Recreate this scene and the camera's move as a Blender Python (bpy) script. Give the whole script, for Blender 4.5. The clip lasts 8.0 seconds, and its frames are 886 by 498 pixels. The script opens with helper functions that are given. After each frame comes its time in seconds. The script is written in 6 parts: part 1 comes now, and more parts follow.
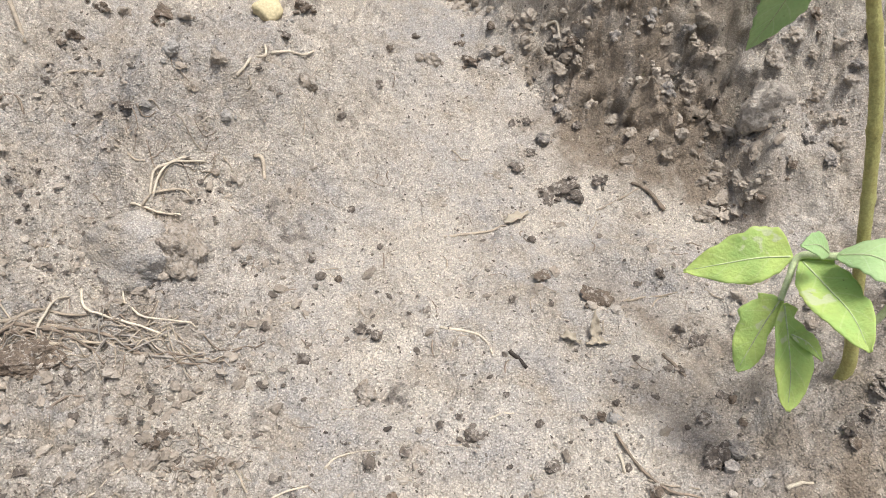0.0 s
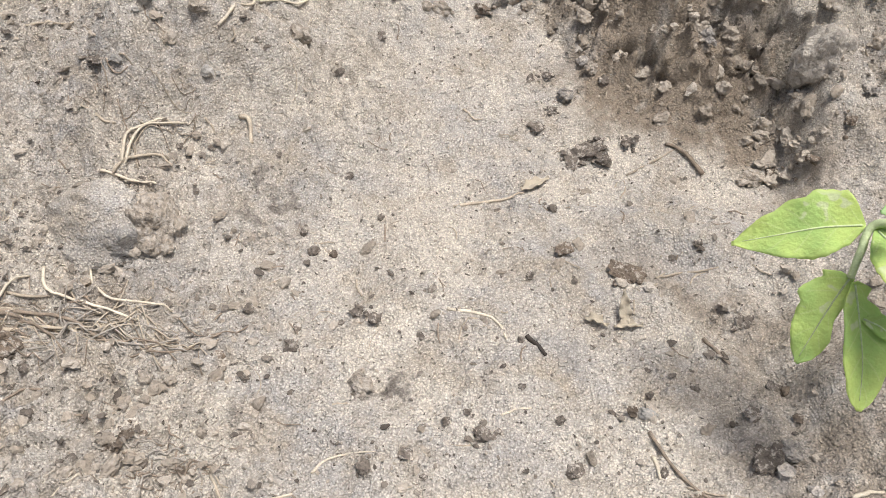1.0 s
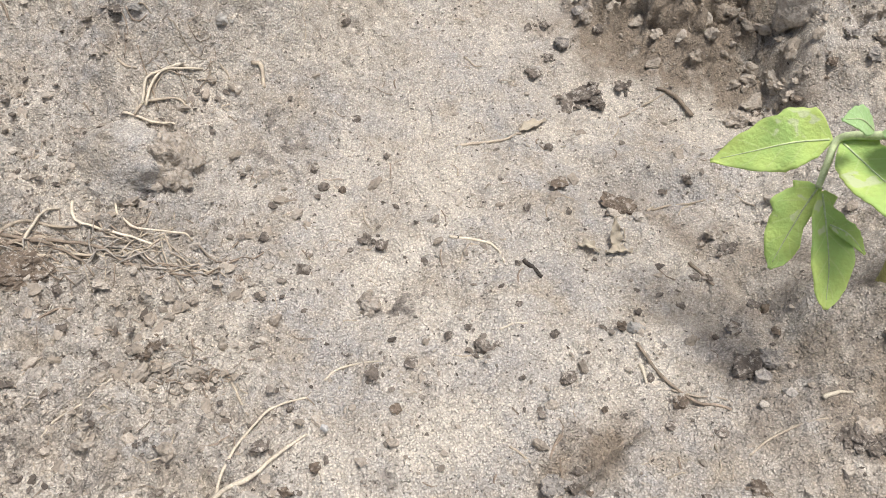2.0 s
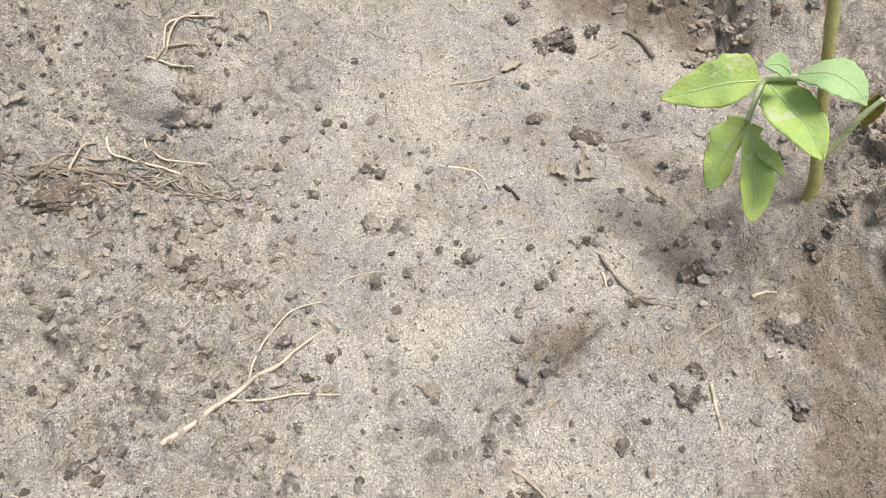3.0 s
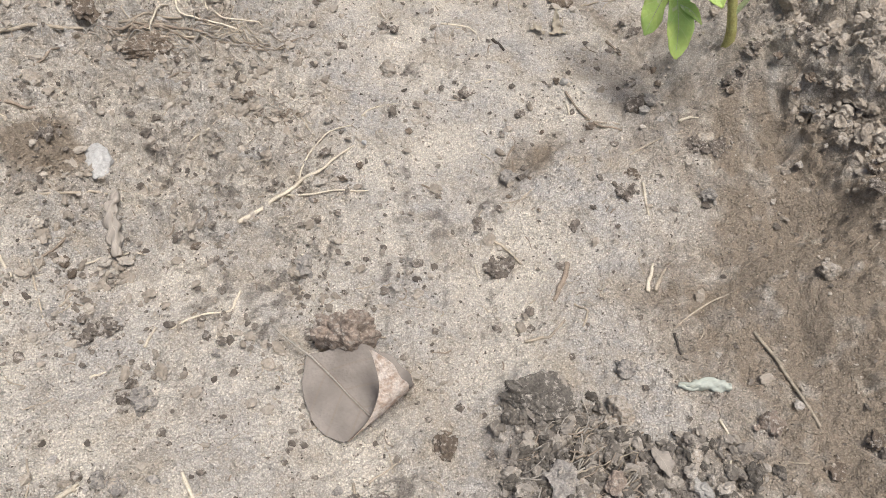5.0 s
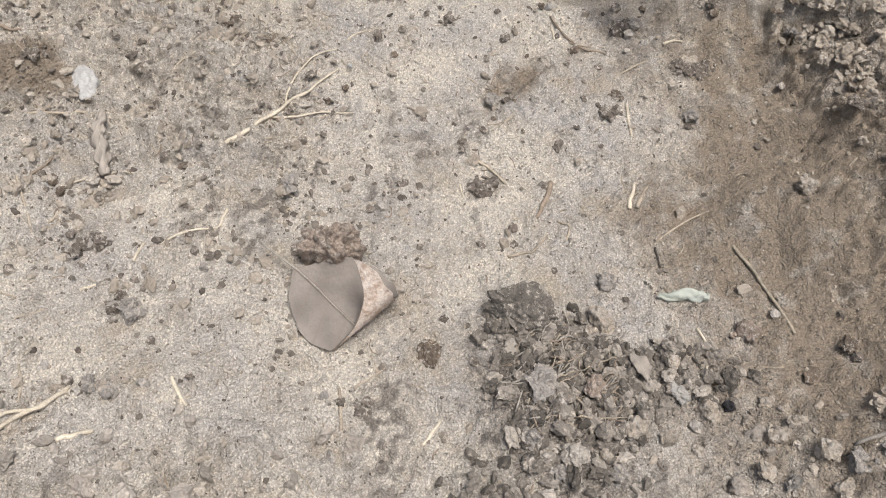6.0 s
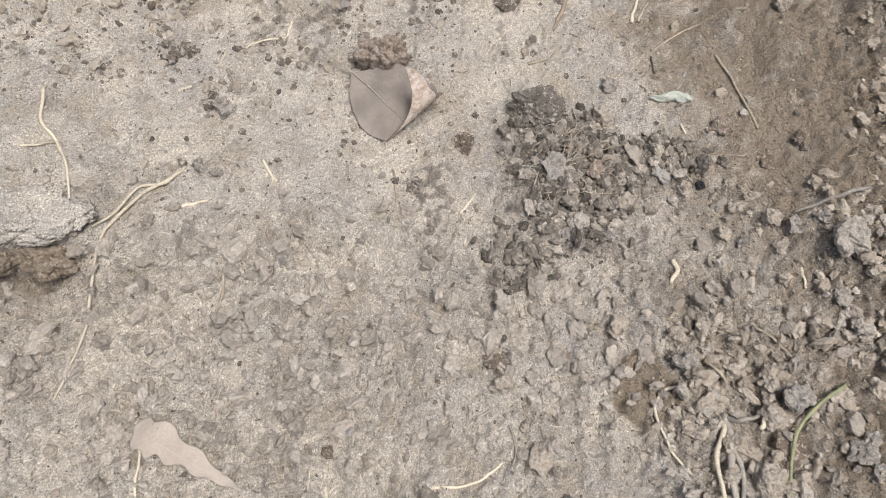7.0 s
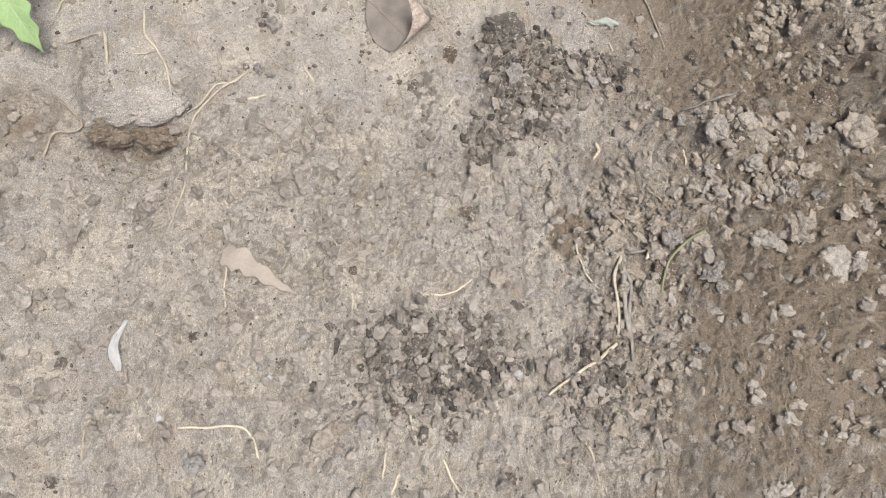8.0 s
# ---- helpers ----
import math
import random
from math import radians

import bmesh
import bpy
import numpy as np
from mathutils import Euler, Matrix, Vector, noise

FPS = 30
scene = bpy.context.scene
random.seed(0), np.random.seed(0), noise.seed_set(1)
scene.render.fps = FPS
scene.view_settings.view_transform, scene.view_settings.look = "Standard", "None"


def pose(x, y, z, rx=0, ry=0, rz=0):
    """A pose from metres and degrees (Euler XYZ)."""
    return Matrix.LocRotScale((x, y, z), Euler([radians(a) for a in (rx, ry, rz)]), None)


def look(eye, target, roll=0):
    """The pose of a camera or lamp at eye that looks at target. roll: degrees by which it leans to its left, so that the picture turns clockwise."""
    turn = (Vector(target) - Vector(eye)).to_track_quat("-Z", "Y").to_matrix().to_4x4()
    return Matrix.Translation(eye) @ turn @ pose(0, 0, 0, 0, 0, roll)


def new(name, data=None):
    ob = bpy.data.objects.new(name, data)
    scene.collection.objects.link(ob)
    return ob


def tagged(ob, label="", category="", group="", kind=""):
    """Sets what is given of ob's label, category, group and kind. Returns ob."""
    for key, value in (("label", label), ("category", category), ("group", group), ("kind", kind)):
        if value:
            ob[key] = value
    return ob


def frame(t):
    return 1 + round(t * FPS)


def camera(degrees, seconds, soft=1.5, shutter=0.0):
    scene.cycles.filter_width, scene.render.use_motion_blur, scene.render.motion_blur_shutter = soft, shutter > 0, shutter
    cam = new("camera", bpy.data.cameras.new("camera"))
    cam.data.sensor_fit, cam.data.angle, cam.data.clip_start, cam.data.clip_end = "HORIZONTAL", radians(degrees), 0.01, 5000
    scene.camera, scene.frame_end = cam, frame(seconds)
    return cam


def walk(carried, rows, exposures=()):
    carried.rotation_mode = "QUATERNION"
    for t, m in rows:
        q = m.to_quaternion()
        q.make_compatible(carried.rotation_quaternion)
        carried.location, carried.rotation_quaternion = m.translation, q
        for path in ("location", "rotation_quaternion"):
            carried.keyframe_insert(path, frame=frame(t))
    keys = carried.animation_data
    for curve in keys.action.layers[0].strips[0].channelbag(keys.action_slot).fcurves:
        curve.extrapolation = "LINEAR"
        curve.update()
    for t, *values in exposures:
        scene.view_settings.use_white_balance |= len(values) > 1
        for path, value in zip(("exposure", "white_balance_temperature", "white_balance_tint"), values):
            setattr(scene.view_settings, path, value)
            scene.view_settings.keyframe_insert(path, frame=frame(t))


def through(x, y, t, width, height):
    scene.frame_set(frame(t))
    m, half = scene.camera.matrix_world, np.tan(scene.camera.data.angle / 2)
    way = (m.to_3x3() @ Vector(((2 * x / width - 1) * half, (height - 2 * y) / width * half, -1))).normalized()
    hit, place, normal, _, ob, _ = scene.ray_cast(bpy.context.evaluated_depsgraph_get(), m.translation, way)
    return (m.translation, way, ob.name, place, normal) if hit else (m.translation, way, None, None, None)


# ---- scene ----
cam = camera(55.0, 8.0, soft=0.9, shutter=0.1)
PATH = [
    (0, (0.06784, 0.07342, 0.23653), (0.08355, 0.45295, -0.08861), 4.085),
    (0.5, (0.07572, 0.09109, 0.22108), (0.08332, 0.46672, -0.10883), 3.281),
    (1, (0.07543, 0.10400, 0.21002), (0.07667, 0.47238, -0.12805), 2.305),
    (1.5, (0.07534, 0.09846, 0.20733), (0.07542, 0.46273, -0.13517), 2.045),
    (1.7, (0.07747, 0.08959, 0.20562), (0.07423, 0.45470, -0.13596), 1.451),
    (2.8, (0.07677, 0.04952, 0.23567), (0.08425, 0.38834, -0.13194), 2.381),
    (3, (0.07386, 0.04030, 0.23967), (0.08359, 0.37530, -0.13139), 2.509),
    (3.5, (0.07982, -0.00399, 0.24676), (0.08424, 0.32384, -0.13074), 1.609),
    (4, (0.07886, -0.03869, 0.26877), (0.08155, 0.27404, -0.12135), 1.391),
    (4.2, (0.07796, -0.04762, 0.28191), (0.08177, 0.25586, -0.11544), 1.656),
    (5.3, (0.07288, -0.05073, 0.29465), (0.08314, 0.23817, -0.11331), 2.689),
    (5.5, (0.07442, -0.05389, 0.29537), (0.08482, 0.23410, -0.11323), 2.616),
    (6, (0.07799, -0.06906, 0.28644), (0.09084, 0.20398, -0.13223), 3.224),
    (6.5, (0.06442, -0.08982, 0.29159), (0.07822, 0.13971, -0.15240), 4.029),
    (7, (0.06129, -0.11013, 0.35617), (0.07518, 0.05968, -0.11391), 5.250),
    (7.5, (0.05867, -0.12020, 0.43904), (0.07351, 0.00229, -0.04550), 7.809),
    (8, (0.05642, -0.16295, 0.50540), (0.07828, -0.05916, 0.01678), 13.082),
]
walk(cam, [(t, look(eye, target, roll)) for t, eye, target, roll in PATH], [(0, 0.46), (1.5, 0.45), (3, 0.40), (5.5, 0.29), (8, 0.26)])

# ---- light: a bright overcast sky ----
world = bpy.data.worlds.new("world")
scene.world = world
world.use_nodes = True
sky = world.node_tree.nodes.new("ShaderNodeTexSky")
sky.sky_type, sky.sun_disc = "NISHITA", False
sky.sun_elevation, sky.sun_rotation = radians(77), radians(121)
sky.air_density, sky.dust_density, sky.ozone_density = 1.0, 6.0, 0.6
world.node_tree.links.new(sky.outputs[0], world.node_tree.nodes["Background"].inputs[0])
world.node_tree.nodes["Background"].inputs[1].default_value = 0.10
sun = new("sun", bpy.data.lights.new("sun", "SUN"))
sun.data.energy, sun.data.angle, sun.data.color = 3.0, radians(20), (0.985, 0.985, 1.0)
sun.matrix_world = look((0, 0, 0), (-0.20, 0.12, -1.0))



# ---- materials ----
def soil(name, colour, dust):
    """Crumbly soil of one colour, dusted with sand in grains and patches."""
    m = material(name, colour, 0.95, 0.35, 0.004, 1.0, fine=0.001)
    n, l = m.node_tree.nodes, m.node_tree.links
    bsdf = n["Principled BSDF"]
    old = bsdf.inputs["Base Color"].links[0].from_socket
    where, mix = n.new("ShaderNodeNewGeometry"), n.new("ShaderNodeMix")
    spots, cut = n.new("ShaderNodeTexNoise"), n.new("ShaderNodeMapRange")
    spots.inputs["Scale"].default_value, spots.inputs["Detail"].default_value, spots.inputs["Roughness"].default_value = 1 / 0.0024, 4, 0.75
    l.new(where.outputs["Position"], spots.inputs["Vector"])
    cut.inputs[1].default_value, cut.inputs[2].default_value = 0.68 - 0.35 * dust, 0.80 - 0.35 * dust
    l.new(spots.outputs["Fac"], cut.inputs[0])
    mix.data_type = "RGBA"
    l.new(cut.outputs[0], mix.inputs[0])
    l.new(old, mix.inputs[6])
    mix.inputs[7].default_value = (0.47, 0.42, 0.355, 1)
    each, value = n.new("ShaderNodeMapRange"), n.new("ShaderNodeHueSaturation")
    each.inputs[3].default_value, each.inputs[4].default_value = 0.80, 1.15
    l.new(where.outputs["Random Per Island"], each.inputs[0])
    l.new(each.outputs[0], value.inputs["Value"])
    l.new(mix.outputs[2], value.inputs["Color"])
    l.new(value.outputs[0], bsdf.inputs["Base Color"])
    lumps = n.new("ShaderNodeBump")
    lumps.inputs["Strength"].default_value, lumps.inputs["Distance"].default_value = 1.0, 0.0012
    l.new(spots.outputs["Fac"], lumps.inputs["Height"])
    l.new(bsdf.inputs["Normal"].links[0].from_socket, lumps.inputs["Normal"])
    l.new(lumps.outputs[0], bsdf.inputs["Normal"])
    return m


def material(name, colour, rough_value=0.9, spread=0.25, size=0.01, relief=0.3, second=None, fine=0.0012, speck=0.0):
    """A matt natural surface: two tones mixed by coarse and fine noise, with relief at both sizes."""
    m = bpy.data.materials.new(name)
    m.use_nodes = True
    n, l = m.node_tree.nodes, m.node_tree.links
    bsdf = n["Principled BSDF"]
    where = n.new("ShaderNodeNewGeometry")
    coarse, grain = n.new("ShaderNodeTexNoise"), n.new("ShaderNodeTexNoise")
    for t, s, d in ((coarse, size, 4), (grain, fine, 3)):
        t.inputs["Scale"].default_value, t.inputs["Detail"].default_value, t.inputs["Roughness"].default_value = 1 / s, d, 0.6
        l.new(where.outputs["Position"], t.inputs["Vector"])
    ramp = n.new("ShaderNodeValToRGB")
    c2 = second or tuple(c * (1 - spread) for c in colour)
    ramp.color_ramp.elements[0].position, ramp.color_ramp.elements[1].position = 0.35, 0.65
    ramp.color_ramp.elements[0].color, ramp.color_ramp.elements[1].color = (*c2, 1), (*colour, 1)
    l.new(coarse.outputs["Fac"], ramp.inputs[0])
    info = n.new("ShaderNodeObjectInfo")
    vary = n.new("ShaderNodeHueSaturation")
    scale = n.new("ShaderNodeMapRange")
    scale.inputs[3].default_value, scale.inputs[4].default_value = 0.82, 1.15
    l.new(info.outputs["Random"], scale.inputs[0])
    l.new(scale.outputs[0], vary.inputs["Value"])
    mix = n.new("ShaderNodeMix")
    mix.data_type, mix.blend_type = "RGBA", "MULTIPLY"
    mix.inputs[0].default_value = 0.5
    l.new(ramp.outputs[0], mix.inputs[6])
    tone = n.new("ShaderNodeMapRange")
    tone.inputs[1].default_value, tone.inputs[2].default_value, tone.inputs[3].default_value, tone.inputs[4].default_value = 0.3, 0.7, 0.55, 1.3
    l.new(grain.outputs["Fac"], tone.inputs[0])
    l.new(tone.outputs[0], mix.inputs[7])
    l.new(mix.outputs[2], vary.inputs["Color"])
    l.new(vary.outputs[0], bsdf.inputs["Base Color"])
    bump = n.new("ShaderNodeBump")
    bump.inputs["Strength"].default_value, bump.inputs["Distance"].default_value = relief, fine * 0.9
    l.new(grain.outputs["Fac"], bump.inputs["Height"])
    l.new(bump.outputs[0], bsdf.inputs["Normal"])
    bsdf.inputs["Roughness"].default_value = rough_value
    bsdf.inputs["Specular IOR Level"].default_value = 0.25
    return m


CLOD_MATERIALS = {
    "dark": soil("dark_clod", (0.20, 0.168, 0.137), 0.48),
    "tan": soil("tan_clod", (0.45, 0.385, 0.305), 0.6),
    "grey": soil("grey_clod", (0.35, 0.32, 0.282), 0.5),
    "pale": soil("pale_clod", (0.54, 0.485, 0.41), 0.5),
    "brown": soil("brown_clod", (0.20, 0.156, 0.116), 0.45),
}
# ---- the lie of the land, in metres ----
PERM = np.random.RandomState(7).permutation(512)
GRAD = np.random.RandomState(8).uniform(0, 2 * math.pi, 512)
GRAD_X, GRAD_Y = np.cos(GRAD), np.sin(GRAD)


def perlin(x, y, size, seed=0):
    """Smooth noise of about -1 to 1 whose lumps are size metres wide."""
    x, y = np.asarray(x) / size + 17.3 * seed + 900, np.asarray(y) / size - 9.1 * seed + 900
    i, j = np.floor(x).astype(int), np.floor(y).astype(int)
    u, v = x - i, y - j
    a, b = u * u * u * (u * (u * 6 - 15) + 10), v * v * v * (v * (v * 6 - 15) + 10)
    total = 0
    for di in (0, 1):
        for dj in (0, 1):
            g = PERM[(PERM[(i + di) % 512] + j + dj) % 512]
            total = total + (a if di else 1 - a) * (b if dj else 1 - b) * (GRAD_X[g] * (u - di) + GRAD_Y[g] * (v - dj))
    return total * 1.5


def cells(x, y, size, seed=0, low=0.0):
    """Uneven domes with sharp creases between them, about size metres wide and 0 to 1 high."""
    x, y = np.asarray(x) / size + 31.7 * seed + 900, np.asarray(y) / size + 11.9 * seed + 900
    i, j = np.floor(x).astype(int), np.floor(y).astype(int)
    best = np.zeros_like(x)
    for di in (-1, 0, 1):
        for dj in (-1, 0, 1):
            g = PERM[(PERM[(i + di) % 512] + j + dj) % 512]
            u, v, h = GRAD[g] / (2 * math.pi), GRAD[(g + 101) % 512] / (2 * math.pi), GRAD[(g + 211) % 512] / (2 * math.pi)
            d = (i + di + u - x) ** 2 + (j + dj + v - y) ** 2
            best = np.maximum(best, (low + (1 - low) * h) * (1 - d / 0.72))
    return best


def ease(low, high, v):
    s = np.clip((v - low) / (high - low), 0, 1)
    return s * s * (3 - 2 * s)


def mound(x, y, at, radii, turn=0, sharp=2.0):
    """1 in the middle of an oval patch, 0 outside it."""
    c, s = math.cos(radians(turn)), math.sin(radians(turn))
    u, v = (x - at[0]) * c + (y - at[1]) * s, (y - at[1]) * c - (x - at[0]) * s
    return np.exp(-((u / radii[0]) ** 2 + (v / radii[1]) ** 2) ** (sharp / 2))


def lie(x, y):
    """The ground's height without its fine roughness."""
    wob = 0.006 * perlin(x, y, 0.03, 3) + 0.003 * perlin(x, y, 0.011, 4)
    x, y = x + wob, y + 0.006 * perlin(x, y, 0.028, 5)
    z = -0.012 * mound(x, y, (0.06, 0.14), (0.13, 0.10))
    # the bed climbs away from the furrow at the back and to the sides
    back = np.interp(x, [-0.15, 0.0, 0.06, 0.12, 0.2], [0.30, 0.33, 0.36, 0.37, 0.38])
    z = z + 0.42 * np.maximum(0, np.minimum(y - back, 0.10)) * np.interp(x, [0.0, 0.08], [1.0, 0.75]) + 0.16 * np.maximum(0, np.minimum(y - back - 0.1, 0.6))
    z = z + 0.018 * ease(-0.05, -0.13, x) * ease(-0.3, 0.15, y) + 0.02 * ease(-0.12, -0.5, x)
    z = z + 0.012 * mound(x, y, (-0.04, 0.03), (0.07, 0.06))
    z = z + 0.020 * ease(0.165, 0.225, x) * ease(0.20, 0.27, y) * ease(0.37, 0.31, y)
    z = z + 0.010 * mound(x, y, (0.214, 0.268), (0.02, 0.02))
    # the scoop's steep back wall and the knob at its side
    edge = np.interp(x, [0.05, 0.105, 0.13, 0.16, 0.19, 0.22, 0.5], [0.62, 0.48, 0.440, 0.418, 0.406, 0.402, 0.395])
    z = z + 0.055 * ease(0.0, 0.052, y - edge) + 0.03 * ease(0.02, 0.10, y - edge)
    z = z + 0.032 * ease(0.208, 0.226, x) * ease(0.345, 0.385, y) * (1 - 0.8 * ease(0.0, 0.02, y - edge))
    z = z + 0.012 * mound(x, y, (0.222, 0.402), (0.014, 0.016))
    z = z - 0.010 * mound(x, y, (0.224, 0.372), (0.016, 0.010), 0, 3)
    # the right-hand bank
    foot = np.interp(y, [-0.3, -0.05, 0.0, 0.05, 0.12, 0.15, 0.19, 0.25, 0.30, 0.36], [0.40, 0.37, 0.33, 0.305, 0.272, 0.258, 0.246, 0.226, 0.224, 0.26])
    z = z + 0.027 * ease(-0.004, 0.046, x - foot) * ease(0.36, 0.30, y) + 0.30 * np.clip(x - foot - 0.03, 0, 0.12) * ease(0.36, 0.30, y)
    z = z + 0.018 * ease(0.19, 0.26, x) * ease(0.22, 0.15, y)
    z = z + 0.012 * mound(x, y, (0.245, 0.02), (0.04, 0.03)) + 0.008 * mound(x, y, (0.20, -0.07), (0.035, 0.05))
    # the furrow's dips and ridges
    z = z - 0.006 * mound(x, y, (0.178, 0.275), (0.022, 0.03)) - 0.010 * mound(x, y, (0.236, 0.165), (0.018, 0.014))
    z = z - 0.007 * mound(x, y, (0.122, 0.219), (0.024, 0.007), 38, 3) + 0.003 * mound(x, y, (0.15, 0.20), (0.03, 0.025))
    z = z + 0.003 * mound(x, y, (0.130, 0.315), (0.03, 0.012), -25) - 0.004 * mound(x, y, (0.040, 0.318), (0.017, 0.006), -20, 3)
    z = z + 0.006 * mound(x, y, (0.16, 0.345), (0.02, 0.008), -20)
    rim = np.interp(y, [0.25, 0.275, 0.306, 0.3245, 0.345], [0.186, 0.183, 0.167, 0.140, 0.125])
    z = z - 0.0055 * ease(-0.004, 0.007, x - rim) * ease(0.235, 0.255, y) * ease(0.352, 0.332, y) * ease(0.225, 0.205, x)
    # broken crust over a hollow on the near left, and the damp dip beside it
    z = z + 0.014 * ease(0.0, 0.013, y) * mound(x, y, (-0.108, 0.035), (0.036, 0.04), 0, 4) - 0.011 * mound(x, y, (-0.108, -0.005), (0.034, 0.014), 6, 3)
    z = z - 0.014 * mound(x, y, (-0.175, 0.015), (0.03, 0.022), 10, 3)
    # the weathered mounds at the back
    z = z + 0.020 * mound(x, y, (-0.03, 0.395), (0.038, 0.022), 12, 3) + 0.012 * mound(x, y, (-0.045, 0.365), (0.02, 0.015))
    z = z + 0.010 * mound(x, y, (-0.012, 0.402), (0.024, 0.015), -10, 3) + 0.008 * mound(x, y, (-0.050, 0.398), (0.020, 0.014), 15, 3)
    z = z + 0.006 * mound(x, y, (-0.045, 0.335), (0.030, 0.018), 8, 3)
    z = z + 0.012 * mound(x, y, (0.115, 0.478), (0.05, 0.012), -8)
    z = z + 0.04 * ease(0.55, 1.2, y) + 0.03 * ease(-0.3, -0.9, x) + 0.05 * ease(0.45, 1.2, x)
    return z


def rough(x, y):
    """How cloddy the ground is: about 0.1 on the trodden sand, 1 on the banks."""
    r = 0.26 + 0.55 * ease(0.055, -0.03, x + 0.25 * (y - 0.24)) * ease(0.45, 0.34, y) * ease(0.13, 0.19, y)
    r = r + 0.35 * ease(0.055, 0.0, y) + 0.9 * ease(0.225, 0.275, x - 0.0) * ease(-0.15, 0.02, y)
    r = r + 0.75 * ease(0.0, 0.02, y - np.interp(x, [0.05, 0.105, 0.13, 0.16, 0.19, 0.22, 0.5], [0.55, 0.47, 0.440, 0.418, 0.406, 0.392, 0.375]))
    r = r + 0.4 * ease(0.34, 0.40, y) * ease(0.08, 0.03, x) + 0.5 * ease(0.205, 0.24, x) * ease(0.22, 0.28, y)
    r = r - 0.5 * ease(0.215, 0.24, x) * ease(0.30, 0.34, y)
    return np.clip(r, 0.1, 1.2)


def bank(x, y):
    """Where the broken, lumpy banks stand: 0 to 1."""
    edge = np.interp(x, [0.05, 0.105, 0.13, 0.16, 0.19, 0.22, 0.5], [0.60, 0.470, 0.432, 0.412, 0.400, 0.410, 0.44])
    foot = np.interp(y, [-0.3, -0.05, 0.0, 0.05, 0.12, 0.15, 0.19, 0.25, 0.30, 0.36], [0.38, 0.35, 0.31, 0.295, 0.268, 0.256, 0.242, 0.222, 0.222, 0.24])
    back = ease(-0.004, 0.012, y - edge) * (1 - 0.75 * ease(0.215, 0.235, x))
    return np.clip(back + ease(0.0, 0.012, x - foot) * ease(0.31, 0.26, y), 0, 1)


def heaps(x, y):
    """Where crumbled mulch lies in heaps: 0 to 1."""
    wx, wy = x + 0.006 * perlin(x, y, 0.015, 43), y + 0.006 * perlin(x, y, 0.015, 44)
    d = mound(wx, wy, (0.130, 0.058), (0.026, 0.036), 12, 5) + 0.7 * mound(wx, wy, (0.168, 0.062), (0.035, 0.011), 0, 4)
    d = d + 0.6 * mound(wx, wy, (0.103, 0.012), (0.014, 0.014), 0, 4) + 0.8 * mound(wx, wy, (0.075, -0.125), (0.05, 0.028), 0, 4)
    return np.clip(d + 0.5 * mound(wx, wy, (0.17, -0.13), (0.02, 0.03), 0, 4), 0, 1)


def crumble(x, y):
    """Where the surface is broken into small crumbs: 0 to 1."""
    n = ease(-0.15, 0.35, perlin(x, y, 0.02, 55))
    left = ease(0.06, -0.02, x + 0.25 * (y - 0.24)) * ease(0.10, 0.17, y) * ease(0.46, 0.36, y)
    near = ease(0.05, -0.01, y)
    return np.clip(heaps(x, y) + 0.6 * n * left + 0.55 * n * near + 0.8 * mound(x, y, (0.195, -0.065), (0.045, 0.05), 0, 4) + 0.5 * n * mound(x, y, (-0.02, -0.01), (0.08, 0.05), 0, 4), 0, 1)


